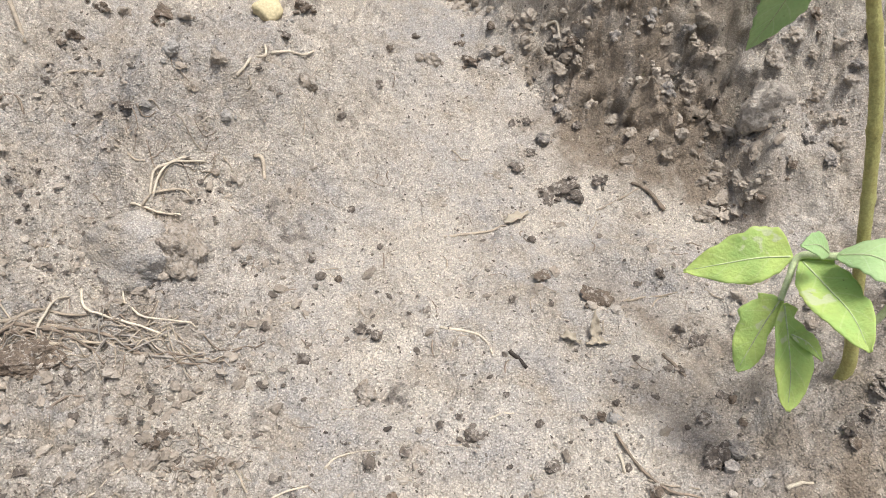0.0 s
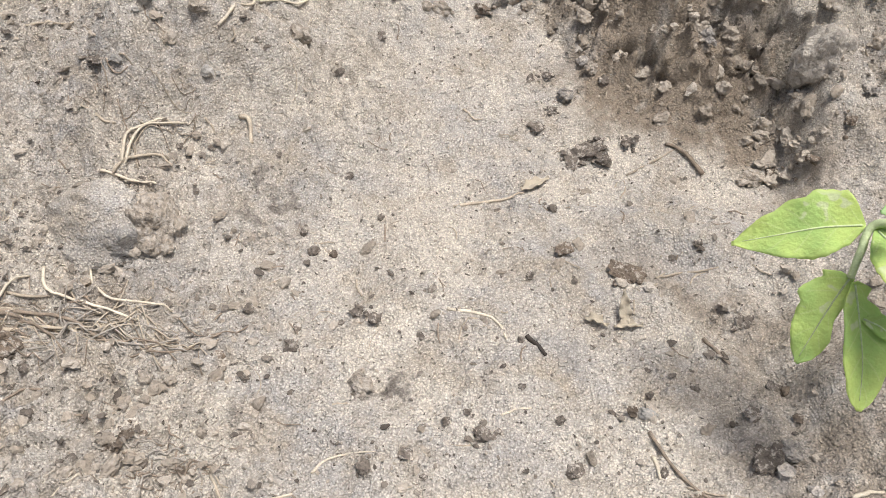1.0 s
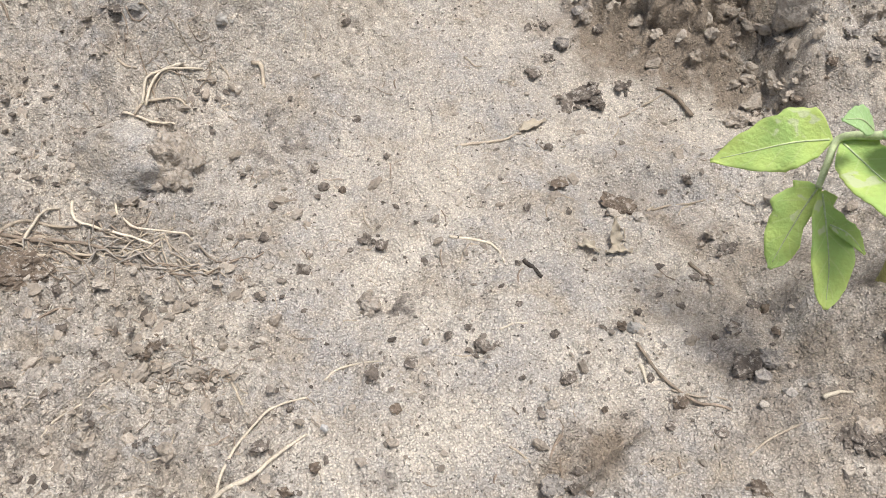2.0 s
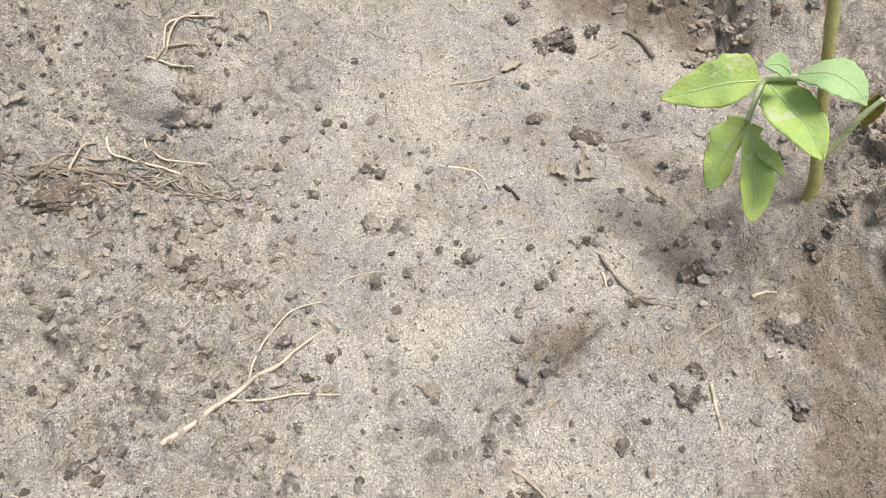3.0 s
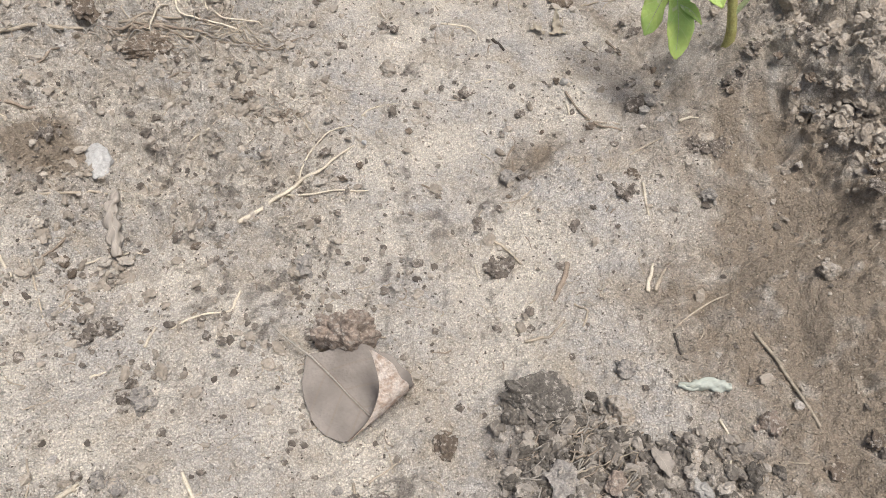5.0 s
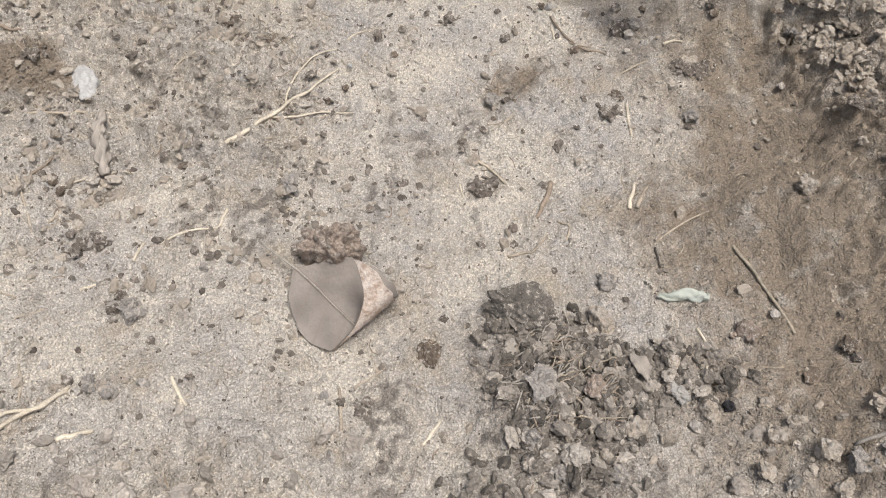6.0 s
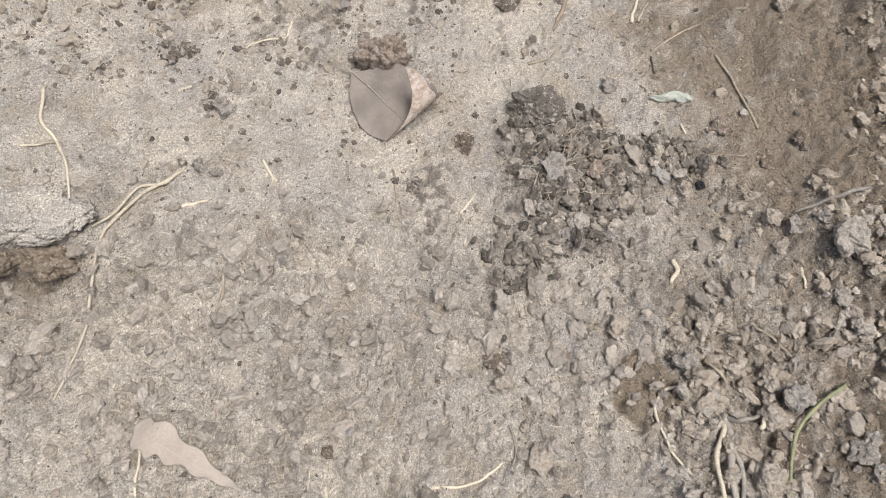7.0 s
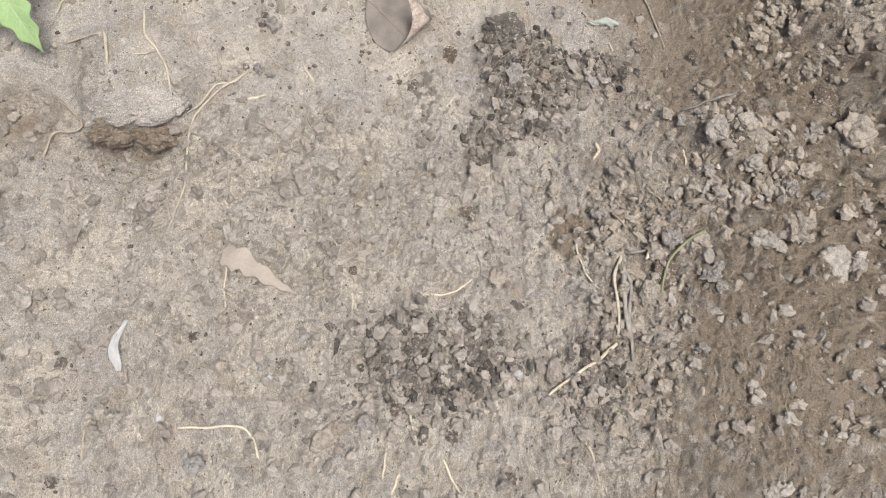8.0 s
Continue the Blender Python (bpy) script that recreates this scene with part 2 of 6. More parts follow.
def height(x, y):
    x, y = np.asarray(x, float), np.asarray(y, float)
    r, k = rough(x, y), bank(x, y)
    here = ease(1.5, 0.55, np.hypot(x - 0.06, y - 0.12))
    z = lie(x, y) * here + (1 - here) * (0.05 + 0.03 * perlin(x, y, 0.6, 9)) + 0.0034 * perlin(x, y, 0.045, 11) + 0.0023 * perlin(x, y, 0.021, 10)
    wx, wy = x + 0.004 * perlin(x, y, 0.013, 71) + 0.0015 * perlin(x, y, 0.005, 72), y + 0.004 * perlin(x, y, 0.013, 73) + 0.0015 * perlin(x, y, 0.005, 74)
    lumps = perlin(x, y, 0.016, 12) * 0.0030 + perlin(x, y, 0.0075, 13) * 0.0018
    # thin flakes of crust with steep edges, and pits between them
    flakes = 0.0021 * ease(0.02, 0.16, perlin(wx, wy, 0.0085, 14)) + 0.0013 * ease(0.03, 0.13, perlin(x, y, 0.0042, 18)) - 0.0016 * ease(0.12, 0.28, perlin(x, y, 0.006, 19))
    flakes = 1.2 * flakes + 0.0038 * cells(wx, wy, 0.0066, 75) * ease(-0.2, 0.3, perlin(x, y, 0.02, 76)) + 0.0016 * cells(wx, wy, 0.0034, 77)
    fine = perlin(x, y, 0.0036, 15) * 0.0011 + perlin(x, y, 0.0019, 16) * 0.0006 + 0.0007 * cells(x, y, 0.0022, 78)
    # the back bank is washed down in slanting ledges, the side bank is cloddy
    wash = ease(0.33, 0.38, y)
    p, q = 0.8 * wx + 0.6 * wy, 0.8 * wy - 0.6 * wx
    ledges = 0.008 * perlin(p, q, 0.030, 51) + 0.009 * cells(p * 0.7, q * 1.4, 0.017, 52) + 0.006 * ease(-0.1, 0.15, perlin(p * 0.8, q * 1.5, 0.013, 59)) + 0.0048 * cells(p * 0.8, q * 1.2, 0.0075, 53) + 0.0022 * cells(wx, wy, 0.0036, 54) - 0.005
    lumpy = 0.013 * cells(wx, wy, 0.024, 51) + 0.0085 * cells(wx, wy, 0.0125, 52) + 0.0050 * cells(wx, wy, 0.0062, 53) + 0.0022 * cells(wx, wy, 0.0031, 54) - 0.007
    clods = lumpy + (ledges - lumpy) * wash
    crumbs = 0.0035 * heaps(x, y) + crumble(x, y) * (0.0052 * cells(wx, wy, 0.0085, 56) + 0.0030 * cells(wx, wy, 0.0045, 57) + 0.0012 * cells(x, y, 0.0024, 58) - 0.0010)
    pits = -0.0018 * ease(0.28, 0.5, perlin(x, y, 0.0065, 20)) * (1 - k)
    near = ease(3.0, 0.9, np.hypot(x, y))
    return z + (np.minimum(r, 1) * (lumps + flakes) + (0.45 + 0.75 * np.minimum(r, 1)) * fine + k * here * clods + crumbs + (0.25 + r) * pits) * near + 0.05 * perlin(x, y, 1.7, 17) * ease(1.0, 4.0, np.hypot(x, y))


def top(x, y):
    return float(height(np.array([x]), np.array([y]))[0])



def sheet_lines(low, high, fine, step, coarse, far):
    """Grid lines that are close together between the fine bounds and grow apart towards the horizon."""
    mid = list(np.arange(fine[0], fine[1], step))
    left, right = [mid[0]], [mid[-1]]
    while left[-1] > -far:
        left.append(left[-1] - (coarse if left[-1] > low else max(coarse, 0.16 * (low - left[-1]))))
    while right[-1] < far:
        right.append(right[-1] + (coarse if right[-1] < high else max(coarse, 0.16 * (right[-1] - high))))
    return np.array(left[:0:-1] + mid + right[1:])


def build_ground():
    xs = sheet_lines(-0.24, 0.40, (-0.11, 0.29), FINE, 2 * FINE, 400.0)
    ys = sheet_lines(-0.24, 0.60, (-0.12, 0.46), FINE, 2 * FINE, 400.0)
    gx, gy = np.meshgrid(xs, ys)
    gz = height(gx, gy)
    k = bank(gx, gy)
    here = ease(1.4, 0.5, np.hypot(gx - 0.06, gy - 0.12))
    k = k * here * (0.55 - 0.35 * ease(0.33, 0.38, gy))
    px = gx + k * (0.0045 * perlin(gx + gy, gz, 0.013, 61) + 0.002 * perlin(gx - gy, gz, 0.006, 62))
    py = gy - k * (0.0060 * np.abs(perlin(gx, gz + 0.3 * gy, 0.012, 63)) + 0.003 * perlin(gx, gz - 0.2 * gy, 0.0055, 64))
    wall = bank(gx, gy) * here * ease(0.33, 0.38, gy)
    wx, wz = gx + 0.004 * perlin(gx, gz, 0.014, 65), gz + 0.004 * perlin(gx, gz, 0.014, 66)
    py = py - wall * (0.0035 * cells(0.8 * wx + 0.3 * wz, 1.3 * wz - 0.3 * wx, 0.020, 67) + 0.0045 * cells(0.65 * wx + 0.2 * wz, 1.5 * wz - 0.2 * wx, 0.0105, 68) + 0.0026 * cells(0.9 * wx, 1.2 * wz, 0.0054, 69) - 0.004)
    py = py - 0.004 * mound(gx, gy, (-0.108, 0.016), (0.030, 0.008), 4, 4) * (0.7 + 0.5 * perlin(gx, gy, 0.012, 70))
    verts = np.stack([px.ravel(), py.ravel(), gz.ravel()], 1)
    nx, ny = len(xs), len(ys)
    a = (np.arange(ny - 1)[:, None] * nx + np.arange(nx - 1)[None, :]).ravel()
    faces = np.stack([a, a + 1, a + nx + 1, a + nx], 1)
    me = bpy.data.meshes.new("ground")
    me.vertices.add(len(verts))
    me.vertices.foreach_set("co", verts.astype(np.float32).ravel())
    me.loops.add(faces.size)
    me.loops.foreach_set("vertex_index", faces.astype(np.int32).ravel())
    me.polygons.add(len(faces))
    me.polygons.foreach_set("loop_start", np.arange(0, faces.size, 4, dtype=np.int32))
    me.polygons.foreach_set("use_smooth", np.ones(len(faces), bool))
    me.update()
    for key, values in (("damp", damp(gx, gy) * here), ("ash", ash(gx, gy) * here), ("crust", 0.4 + (np.minimum(rough(gx, gy), 1 - 0.65 * bank(gx, gy)) - 0.4) * here)):
        me.attributes.new(key, "FLOAT", "POINT").data.foreach_set("value", np.clip(values, 0, 1).astype(np.float32).ravel())
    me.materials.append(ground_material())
    return tagged(new("ground", me), "dry sandy tilled soil with damp patches and crumbs", "ground", kind="structure")


FINE = 0.0009


def damp(x, y):
    """Moist brown soil: in the dips and where the crust has been broken off."""
    wx, wy = x + 0.006 * perlin(x, y, 0.02, 21), y + 0.006 * perlin(x, y, 0.02, 22)
    d = 0.75 * mound(wx, wy, (0.236, 0.165), (0.034, 0.026), 0, 3) + 0.4 * mound(wx, wy, (0.180, 0.272), (0.022, 0.035), 0, 3) + 0.45 * mound(wx, wy, (0.240, 0.20), (0.035, 0.05), 0, 3) + 0.3 * mound(wx, wy, (0.21, 0.13), (0.05, 0.045), 0, 3)
    d = d + 0.9 * mound(wx, wy, (0.122, 0.217), (0.024, 0.010), 38, 3) 
    d = d + 1.0 * mound(wx, wy, (0.29, -0.10), (0.06, 0.07), 0, 3)
    d = d + 0.8 * mound(wx, wy, (-0.178, 0.013), (0.035, 0.025), 0, 3) + 0.8 * mound(wx, wy, (-0.108, 0.0), (0.03, 0.012), 0, 3)
    d = d + 0.85 * mound(wx, wy, (0.172, 0.425), (0.050, 0.026), -24, 3) + 0.75 * mound(wx, wy, (0.150, 0.412), (0.042, 0.016), -14, 3) + 0.7 * mound(wx, wy, (0.195, 0.398), (0.022, 0.016), -20, 3) + 0.6 * mound(wx, wy, (0.162, 0.322), (0.034, 0.011), -32, 3)
    d = d + 0.42 * bank(x, y) * ease(0.34, 0.28, y) + 0.5 * bank(x, y) * ease(0.34, 0.38, y) * ease(0.50, 0.46, y) * ease(0.225, 0.205, x) + 0.65 * mound(wx, wy, (0.275, 0.065), (0.055, 0.045), 0, 3) + 0.6 * mound(wx, wy, (0.32, -0.01), (0.04, 0.06), 0, 3) + 0.80 * (1 - 0.9 * bank(x, y)) * ease(0.115, 0.25, x + 0.035 * perlin(x, y, 0.045, 25) + 0.02 * perlin(x, y, 0.014, 26)) * ease(0.34, 0.26, y)
    d = d + 0.45 * mound(wx, wy, (0.22, 0.09), (0.03, 0.04), 0, 2) + 0.6 * mound(wx, wy, (0.222, 0.375), (0.02, 0.012), 0, 3)
    wet = mound(wx, wy, (-0.0945, 0.2035), (0.0165, 0.0165), -35, 7) + mound(wx, wy, (0.1555, -0.0425), (0.0135, 0.0175), 0, 7)
    return 1.2 * wet + d * np.clip(0.75 + 0.5 * perlin(x, y, 0.012, 23) + 0.3 * perlin(x, y, 0.004, 24), 0.25, 1.0)


def ash(x, y):
    """Dark grey silty streaks and organic specks on the sand."""
    n = perlin(x, y, 0.028, 31) * 0.6 + perlin(x * 2.0, y * 0.7, 0.013, 32) * (0.35 + 0.35 * ease(0.02, 0.10, y)) + perlin(x, y, 0.005, 33) * 0.5
    zone = 0.22 * ease(0.40, 0.30, y) + 0.20 * ease(0.06, -0.02, x) * ease(0.40, 0.30, y) + 0.45 * mound(x, y, (0.13, 0.055), (0.045, 0.04), 0, 3) + 0.14 * ease(0.06, 0.0, y)
    streaks = 0
    for at, size in (((0.063, 0.203), (0.004, 0.012)), ((0.077, 0.180), (0.004, 0.014)), ((0.034, 0.163), (0.005, 0.009)), ((0.010, 0.147), (0.008, 0.011)), ((-0.048, 0.216), (0.007, 0.018)), ((-0.019, 0.195), (0.008, 0.012)),
                     ((0.009, 0.128), (0.008, 0.014)), ((0.060, 0.152), (0.008, 0.009)), ((-0.011, 0.138), (0.010, 0.012)), ((0.100, 0.190), (0.010, 0.012)), ((0.012, 0.345), (0.016, 0.016)), ((0.062, 0.272), (0.012, 0.010)), ((0.066, 0.05), (0.012, 0.03))):
        streaks = streaks + mound(x, y, at, size, 0, 3)
    streaks = np.clip(streaks, 0, 1) * ease(-0.25, 0.35, perlin(x, y, 0.006, 34) + 0.5 * perlin(x, y, 0.0025, 35)) * 0.8
    streaks = streaks + 0.42 * ease(0.12, 0.55, perlin(x * 1.5, y * 0.3, 0.0085, 37)) * ease(-0.3, 0.2, perlin(x, y, 0.004, 38)) * mound(x, y, (0.07, 0.16), (0.08, 0.075), 0, 4)
    side = 0.75 * (1 - 0.95 * bank(x, y)) * ease(0.13, 0.25, x + 0.035 * perlin(x, y, 0.045, 25)) * ease(0.32, 0.24, y) * ease(-0.5, 0.3, perlin(x, y, 0.008, 36))
    return 0.7 * heaps(x, y) + side + streaks + zone * ease(0.1, 0.8, n + 0.1) + 0.5 * mound(x, y, (0.13, 0.05), (0.04, 0.035), 0, 3)


def ground_material():
    m = bpy.data.materials.new("sandy_soil")
    m.use_nodes = True
    n, l = m.node_tree.nodes, m.node_tree.links
    bsdf = n["Principled BSDF"]
    where = n.new("ShaderNodeNewGeometry")

    def noise_at(size, detail=3, roughness=0.6):
        t = n.new("ShaderNodeTexNoise")
        t.inputs["Scale"].default_value, t.inputs["Detail"].default_value, t.inputs["Roughness"].default_value = 1 / size, detail, roughness
        l.new(where.outputs["Position"], t.inputs["Vector"])
        return t.outputs["Fac"]

    def ramp(value, low, high, a=0.0, b=1.0):
        r = n.new("ShaderNodeMapRange")
        r.inputs[1].default_value, r.inputs[2].default_value, r.inputs[3].default_value, r.inputs[4].default_value = low, high, a, b
        l.new(value, r.inputs[0])
        return r.outputs[0]

    def mixed(fac, a, b, blend="MIX"):
        x = n.new("ShaderNodeMix")
        x.data_type, x.blend_type = "RGBA", blend
        for socket, v in ((0, fac), (6, a), (7, b)):
            if isinstance(v, (float, int)):
                x.inputs[socket].default_value = v
            elif isinstance(v, tuple):
                x.inputs[socket].default_value = (*v, 1)
            else:
                l.new(v, x.inputs[socket])
        return x.outputs[2]

    def times(a, b):
        x = n.new("ShaderNodeMath")
        x.operation = "MULTIPLY"
        l.new(a, x.inputs[0])
        if isinstance(b, float):
            x.inputs[1].default_value = b
        else:
            l.new(b, x.inputs[1])
        return x.outputs[0]

    def mask(key):
        a = n.new("ShaderNodeAttribute")
        a.attribute_name = key
        return a.outputs["Fac"]

    base = mixed(ramp(noise_at(0.045, 5, 0.7), 0.40, 0.60), (0.60, 0.54, 0.452), (0.43, 0.402, 0.365))
    base = mixed(ramp(noise_at(0.022, 5, 0.65), 0.48, 0.66), base, (0.44, 0.382, 0.305))
    base = mixed(times(ramp(mask("crust"), 0.0, 1.0, 0.0, 0.75), ramp(noise_at(0.009, 5, 0.7), 0.40, 0.66)), base, (0.42, 0.37, 0.305))
    base = mixed(times(ramp(mask("crust"), 0.1, 0.8, 0.08, 0.65), ramp(noise_at(0.0042, 4, 0.7), 0.50, 0.62)), base, (0.33, 0.285, 0.235))
    base = mixed(ramp(mask("ash"), 0.15, 0.9), base, (0.205, 0.18, 0.152))
    base = mixed(ramp(mask("damp"), 0.1, 0.9), base, (0.275, 0.224, 0.168))
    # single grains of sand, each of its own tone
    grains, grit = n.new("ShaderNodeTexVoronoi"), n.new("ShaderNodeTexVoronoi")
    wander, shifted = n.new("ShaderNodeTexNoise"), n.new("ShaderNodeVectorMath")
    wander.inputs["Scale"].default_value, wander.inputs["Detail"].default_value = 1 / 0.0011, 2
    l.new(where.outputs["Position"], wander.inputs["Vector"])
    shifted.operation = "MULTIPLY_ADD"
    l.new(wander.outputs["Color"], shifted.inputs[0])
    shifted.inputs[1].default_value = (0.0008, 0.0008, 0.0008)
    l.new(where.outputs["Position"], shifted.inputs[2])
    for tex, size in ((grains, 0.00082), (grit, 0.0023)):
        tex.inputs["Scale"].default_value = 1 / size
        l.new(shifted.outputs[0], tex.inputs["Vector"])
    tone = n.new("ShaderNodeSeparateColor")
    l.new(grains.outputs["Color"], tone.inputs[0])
    # grains darken to their edges: shade between them, painted into the colour
    shaded_tone = times(ramp(grains.outputs["Distance"], 0.10, 0.62, 1.50, 0.90), ramp(tone.outputs[0], 0.0, 1.0, 0.88, 1.14))
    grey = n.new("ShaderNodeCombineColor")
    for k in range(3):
        l.new(shaded_tone, grey.inputs[k])
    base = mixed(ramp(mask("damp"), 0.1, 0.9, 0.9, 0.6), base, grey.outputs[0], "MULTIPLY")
    base = mixed(ramp(noise_at(0.0026, 2), 0.68, 0.74), base, (0.15, 0.128, 0.108))
    base = mixed(ramp(noise_at(0.0021, 2), 0.73, 0.78), base, (0.62, 0.58, 0.52))
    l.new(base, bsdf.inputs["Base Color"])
    relief = None
    for height_of, strength, depth, turned in ((grains.outputs["Distance"], 1.0, 0.0010, True), (grit.outputs["Distance"], 0.5, 0.0015, True), (noise_at(0.0032, 5, 0.75), 0.8, 0.0026, False)):
        bump = n.new("ShaderNodeBump")
        bump.invert = turned
        bump.inputs["Strength"].default_value, bump.inputs["Distance"].default_value = strength, depth
        l.new(height_of, bump.inputs["Height"])
        if relief:
            l.new(relief, bump.inputs["Normal"])
        relief = bump.outputs[0]
    l.new(relief, bsdf.inputs["Normal"])
    l.new(ramp(mask("damp"), 0.2, 1.0, 0.95, 0.75), bsdf.inputs["Roughness"])
    bsdf.inputs["Specular IOR Level"].default_value = 0.2
    return m


GROUND = build_ground()
SANDY = GROUND.data.materials[0]


# ---- helpers for things ----
def part(name, bm, mat, parent, label=""):
    me = bpy.data.meshes.new(name)
    bm.to_mesh(me)
    bm.free()
    me.materials.append(mat)
    for p in me.polygons:
        p.use_smooth = True
    ob = new(name, me)
    ob.parent = parent
    return tagged(ob, label)


def holder(name, at, label, category, group=""):
    ob = new(name)
    ob.location = at
    ob.empty_display_size = 0.01
    return tagged(ob, label, category, group, "thing")


def tube_mesh(name, centres, radii, sides=7, wander=0.12):
    """A round stalk along a list of points, closed at both ends, a little uneven."""
    bm = bmesh.new()
    tube_into(bm, centres, radii, sides, wander)
    me = bpy.data.meshes.new(name)
    bm.to_mesh(me)
    bm.free()
    for p in me.polygons:
        p.use_smooth = True
    return me


def tube_into(bm, centres, radii, sides=7, wander=0.12):
    rings, side = [], Vector((0.3, 0.5, 0.8))
    for i, c in enumerate(centres):
        ahead = (Vector(centres[min(i + 1, len(centres) - 1)]) - Vector(centres[max(i - 1, 0)])).normalized()
        side = (side - ahead * side.dot(ahead)).normalized()
        across = ahead.cross(side)
        ring = []
        for k in range(sides):
            a = 2 * math.pi * k / sides
            r = radii[i] * (1 + random.uniform(-wander, wander))
            ring.append(bm.verts.new(Vector(c) + (side * math.cos(a) + across * math.sin(a)) * r))
        rings.append(ring)
    for a, b in zip(rings, rings[1:]):
        for k in range(sides):
            bm.faces.new((a[k], a[(k + 1) % sides], b[(k + 1) % sides], b[k]))
    bm.faces.new(rings[0][::-1])
    bm.faces.new(rings[-1])


def smooth_line(points, steps):
    """A Catmull-Rom line through points of any dimension."""
    p = [np.array(q, float) for q in points]
    p = [2 * p[0] - p[1]] + p + [2 * p[-1] - p[-2]]
    line = []
    for i in range(1, len(p) - 2):
        for k in range(steps):
            t = k / steps
            line.append(0.5 * (2 * p[i] + (p[i + 1] - p[i - 1]) * t + (2 * p[i - 1] - 5 * p[i] + 4 * p[i + 1] - p[i + 2]) * t * t + (3 * p[i] - p[i - 1] - 3 * p[i + 1] + p[i + 2]) * t ** 3))
    return line + [p[-2]]


STALK_MATERIALS = {
    "pale": material("pale_straw", (0.64, 0.56, 0.43), 0.7, 0.25, 0.004, 0.4, fine=0.0006),
    "tan": material("tan_straw", (0.46, 0.39, 0.295), 0.8, 0.35, 0.004, 0.5, fine=0.0006),
    "brown": material("brown_twig", (0.30, 0.24, 0.18), 0.9, 0.4, 0.003, 0.6, fine=0.0006),
    "dark": material("dark_twig", (0.075, 0.062, 0.052), 0.9, 0.4, 0.003, 0.6, fine=0.0006),
    "grey": material("grey_stem", (0.36, 0.325, 0.275), 0.85, 0.35, 0.004, 0.5, fine=0.0006),
    "green": material("green_stem", (0.36, 0.37, 0.21), 0.7, 0.3, 0.005, 0.4, fine=0.0006),
}
STALK_LABELS = {
    "pale": "pale yellow dry straw stalk lying on sandy soil",
    "tan": "tan weathered dry grass stalk lying on soil",
    "brown": "brown withered stalk lying flat on the soil",
    "dark": "short dark rotten stick lying on the soil",
    "grey": "grey weathered dead stem among soil clods",
    "green": "pale green fading grass stem over soil clods",
}


def stalk(points, start, end, tone, lift=0.0, kind="straw", label=""):
    """A stalk that lies along the ground through points (x, y); lift: how far its middle is arched clear of the ground."""
    line = smooth_line(points, 6)
    n = len(line)
    sway = random.uniform(0, 9)
    centres, radii = [], []
    ground = height(np.array([p[0] for p in line]), np.array([p[1] for p in line]))
    ground = np.convolve(np.pad(ground, 2, mode="edge"), np.ones(5) / 5, "valid")
    for i, (x, y) in enumerate(line):
        f = i / (n - 1)
        r = start + (end - start) * f
        dx, dy = 0.25 * r * math.sin(i * 0.9 + sway), 0.25 * r * math.cos(i * 1.1 + sway)
        centres.append((x + dx, y + dy, ground[i] + 0.55 * r + lift * math.sin(math.pi * f) ** 0.5))
        radii.append(r * (1.12 if i % 6 == 0 and 0 < i < n - 1 else 1.0))
    me = tube_mesh("dry_straw" if kind == "straw" else "twig", centres, radii)
    me.materials.append(STALK_MATERIALS[tone])
    return tagged(new(me.name, me), label or STALK_LABELS[tone], "straw" if kind == "straw" else "twig", "stalks on the soil", "thing")


def lump_mesh(name, seed, level, jag, grit, broken=5):
    """A rough clod of about unit radius: a sphere pushed in and out by noise, with some broken flat faces."""
    bm = bmesh.new()
    bmesh.ops.create_icosphere(bm, subdivisions=level, radius=1)
    rng = random.Random(seed)
    cuts = [(Vector((rng.gauss(0, 1), rng.gauss(0, 1), rng.gauss(0, 1))).normalized(), rng.uniform(0.55, 0.9)) for _ in range(broken)]
    off = Vector((seed * 3.7, seed * 1.3, 0))
    for v in bm.verts:
        p = v.co.copy()
        for axis, d in cuts:
            over = p.dot(axis) - d
            if over > 0:
                p -= axis * over * 0.85
        s = 1 + jag * noise.noise(p * 1.3 + off) + 0.5 * jag * noise.noise(p * 3.1 + off) + grit * noise.noise(p * 7 + off) + 0.6 * grit * noise.noise(p * 13 + off)
        if level > 2:
            near, small = noise.voronoi(p * 2.6 + off)[0][0], noise.voronoi(p * 5.5 + off)[0][0]
            s += 1.6 * grit * (0.3 - 1.2 * near * near) + 0.9 * grit * (0.3 - 1.2 * small * small)
        v.co = p * s
    me = bpy.data.meshes.new(name)
    bm.to_mesh(me)
    bm.free()
    for p in me.polygons:
        p.use_smooth = True
    return me


def clump_mesh(name, seed, level=4, jag=0.5, crumb=0.3):
    """A crumbly clod of about unit radius: a broken core whose skin is angular crumbs of three sizes."""
    bm = bmesh.new()
    bmesh.ops.create_icosphere(bm, subdivisions=level, radius=1)
    rng = random.Random(seed)
    cuts = [(Vector((rng.gauss(0, 1), rng.gauss(0, 1), rng.gauss(0, 1))).normalized(), rng.uniform(0.5, 0.85)) for _ in range(6)]
    off = Vector((seed * 3.7, seed * 1.3, seed * 0.7))
    for v in bm.verts:
        p = v.co.copy()
        for axis, d in cuts:
            over = p.dot(axis) - d
            if over > 0:
                p -= axis * over * 0.8
        p *= 1 + jag * noise.noise(p * 1.2 + off) + 0.5 * jag * noise.noise(p * 2.6 + off)
        push = 0.0
        for size, share in ((1.7, 1.0), (3.4, 0.6), (6.5, 0.34)):
            (near, *_), spots = noise.voronoi(p * size + off)
            push += crumb * share * (0.25 + 0.9 * abs(noise.cell(spots[0] * 37.0))) * (0.55 - 1.5 * near * near)
        v.co = p * (0.95 + push)
    me = bpy.data.meshes.new(name)
    bm.to_mesh(me)
    bm.free()
    return me


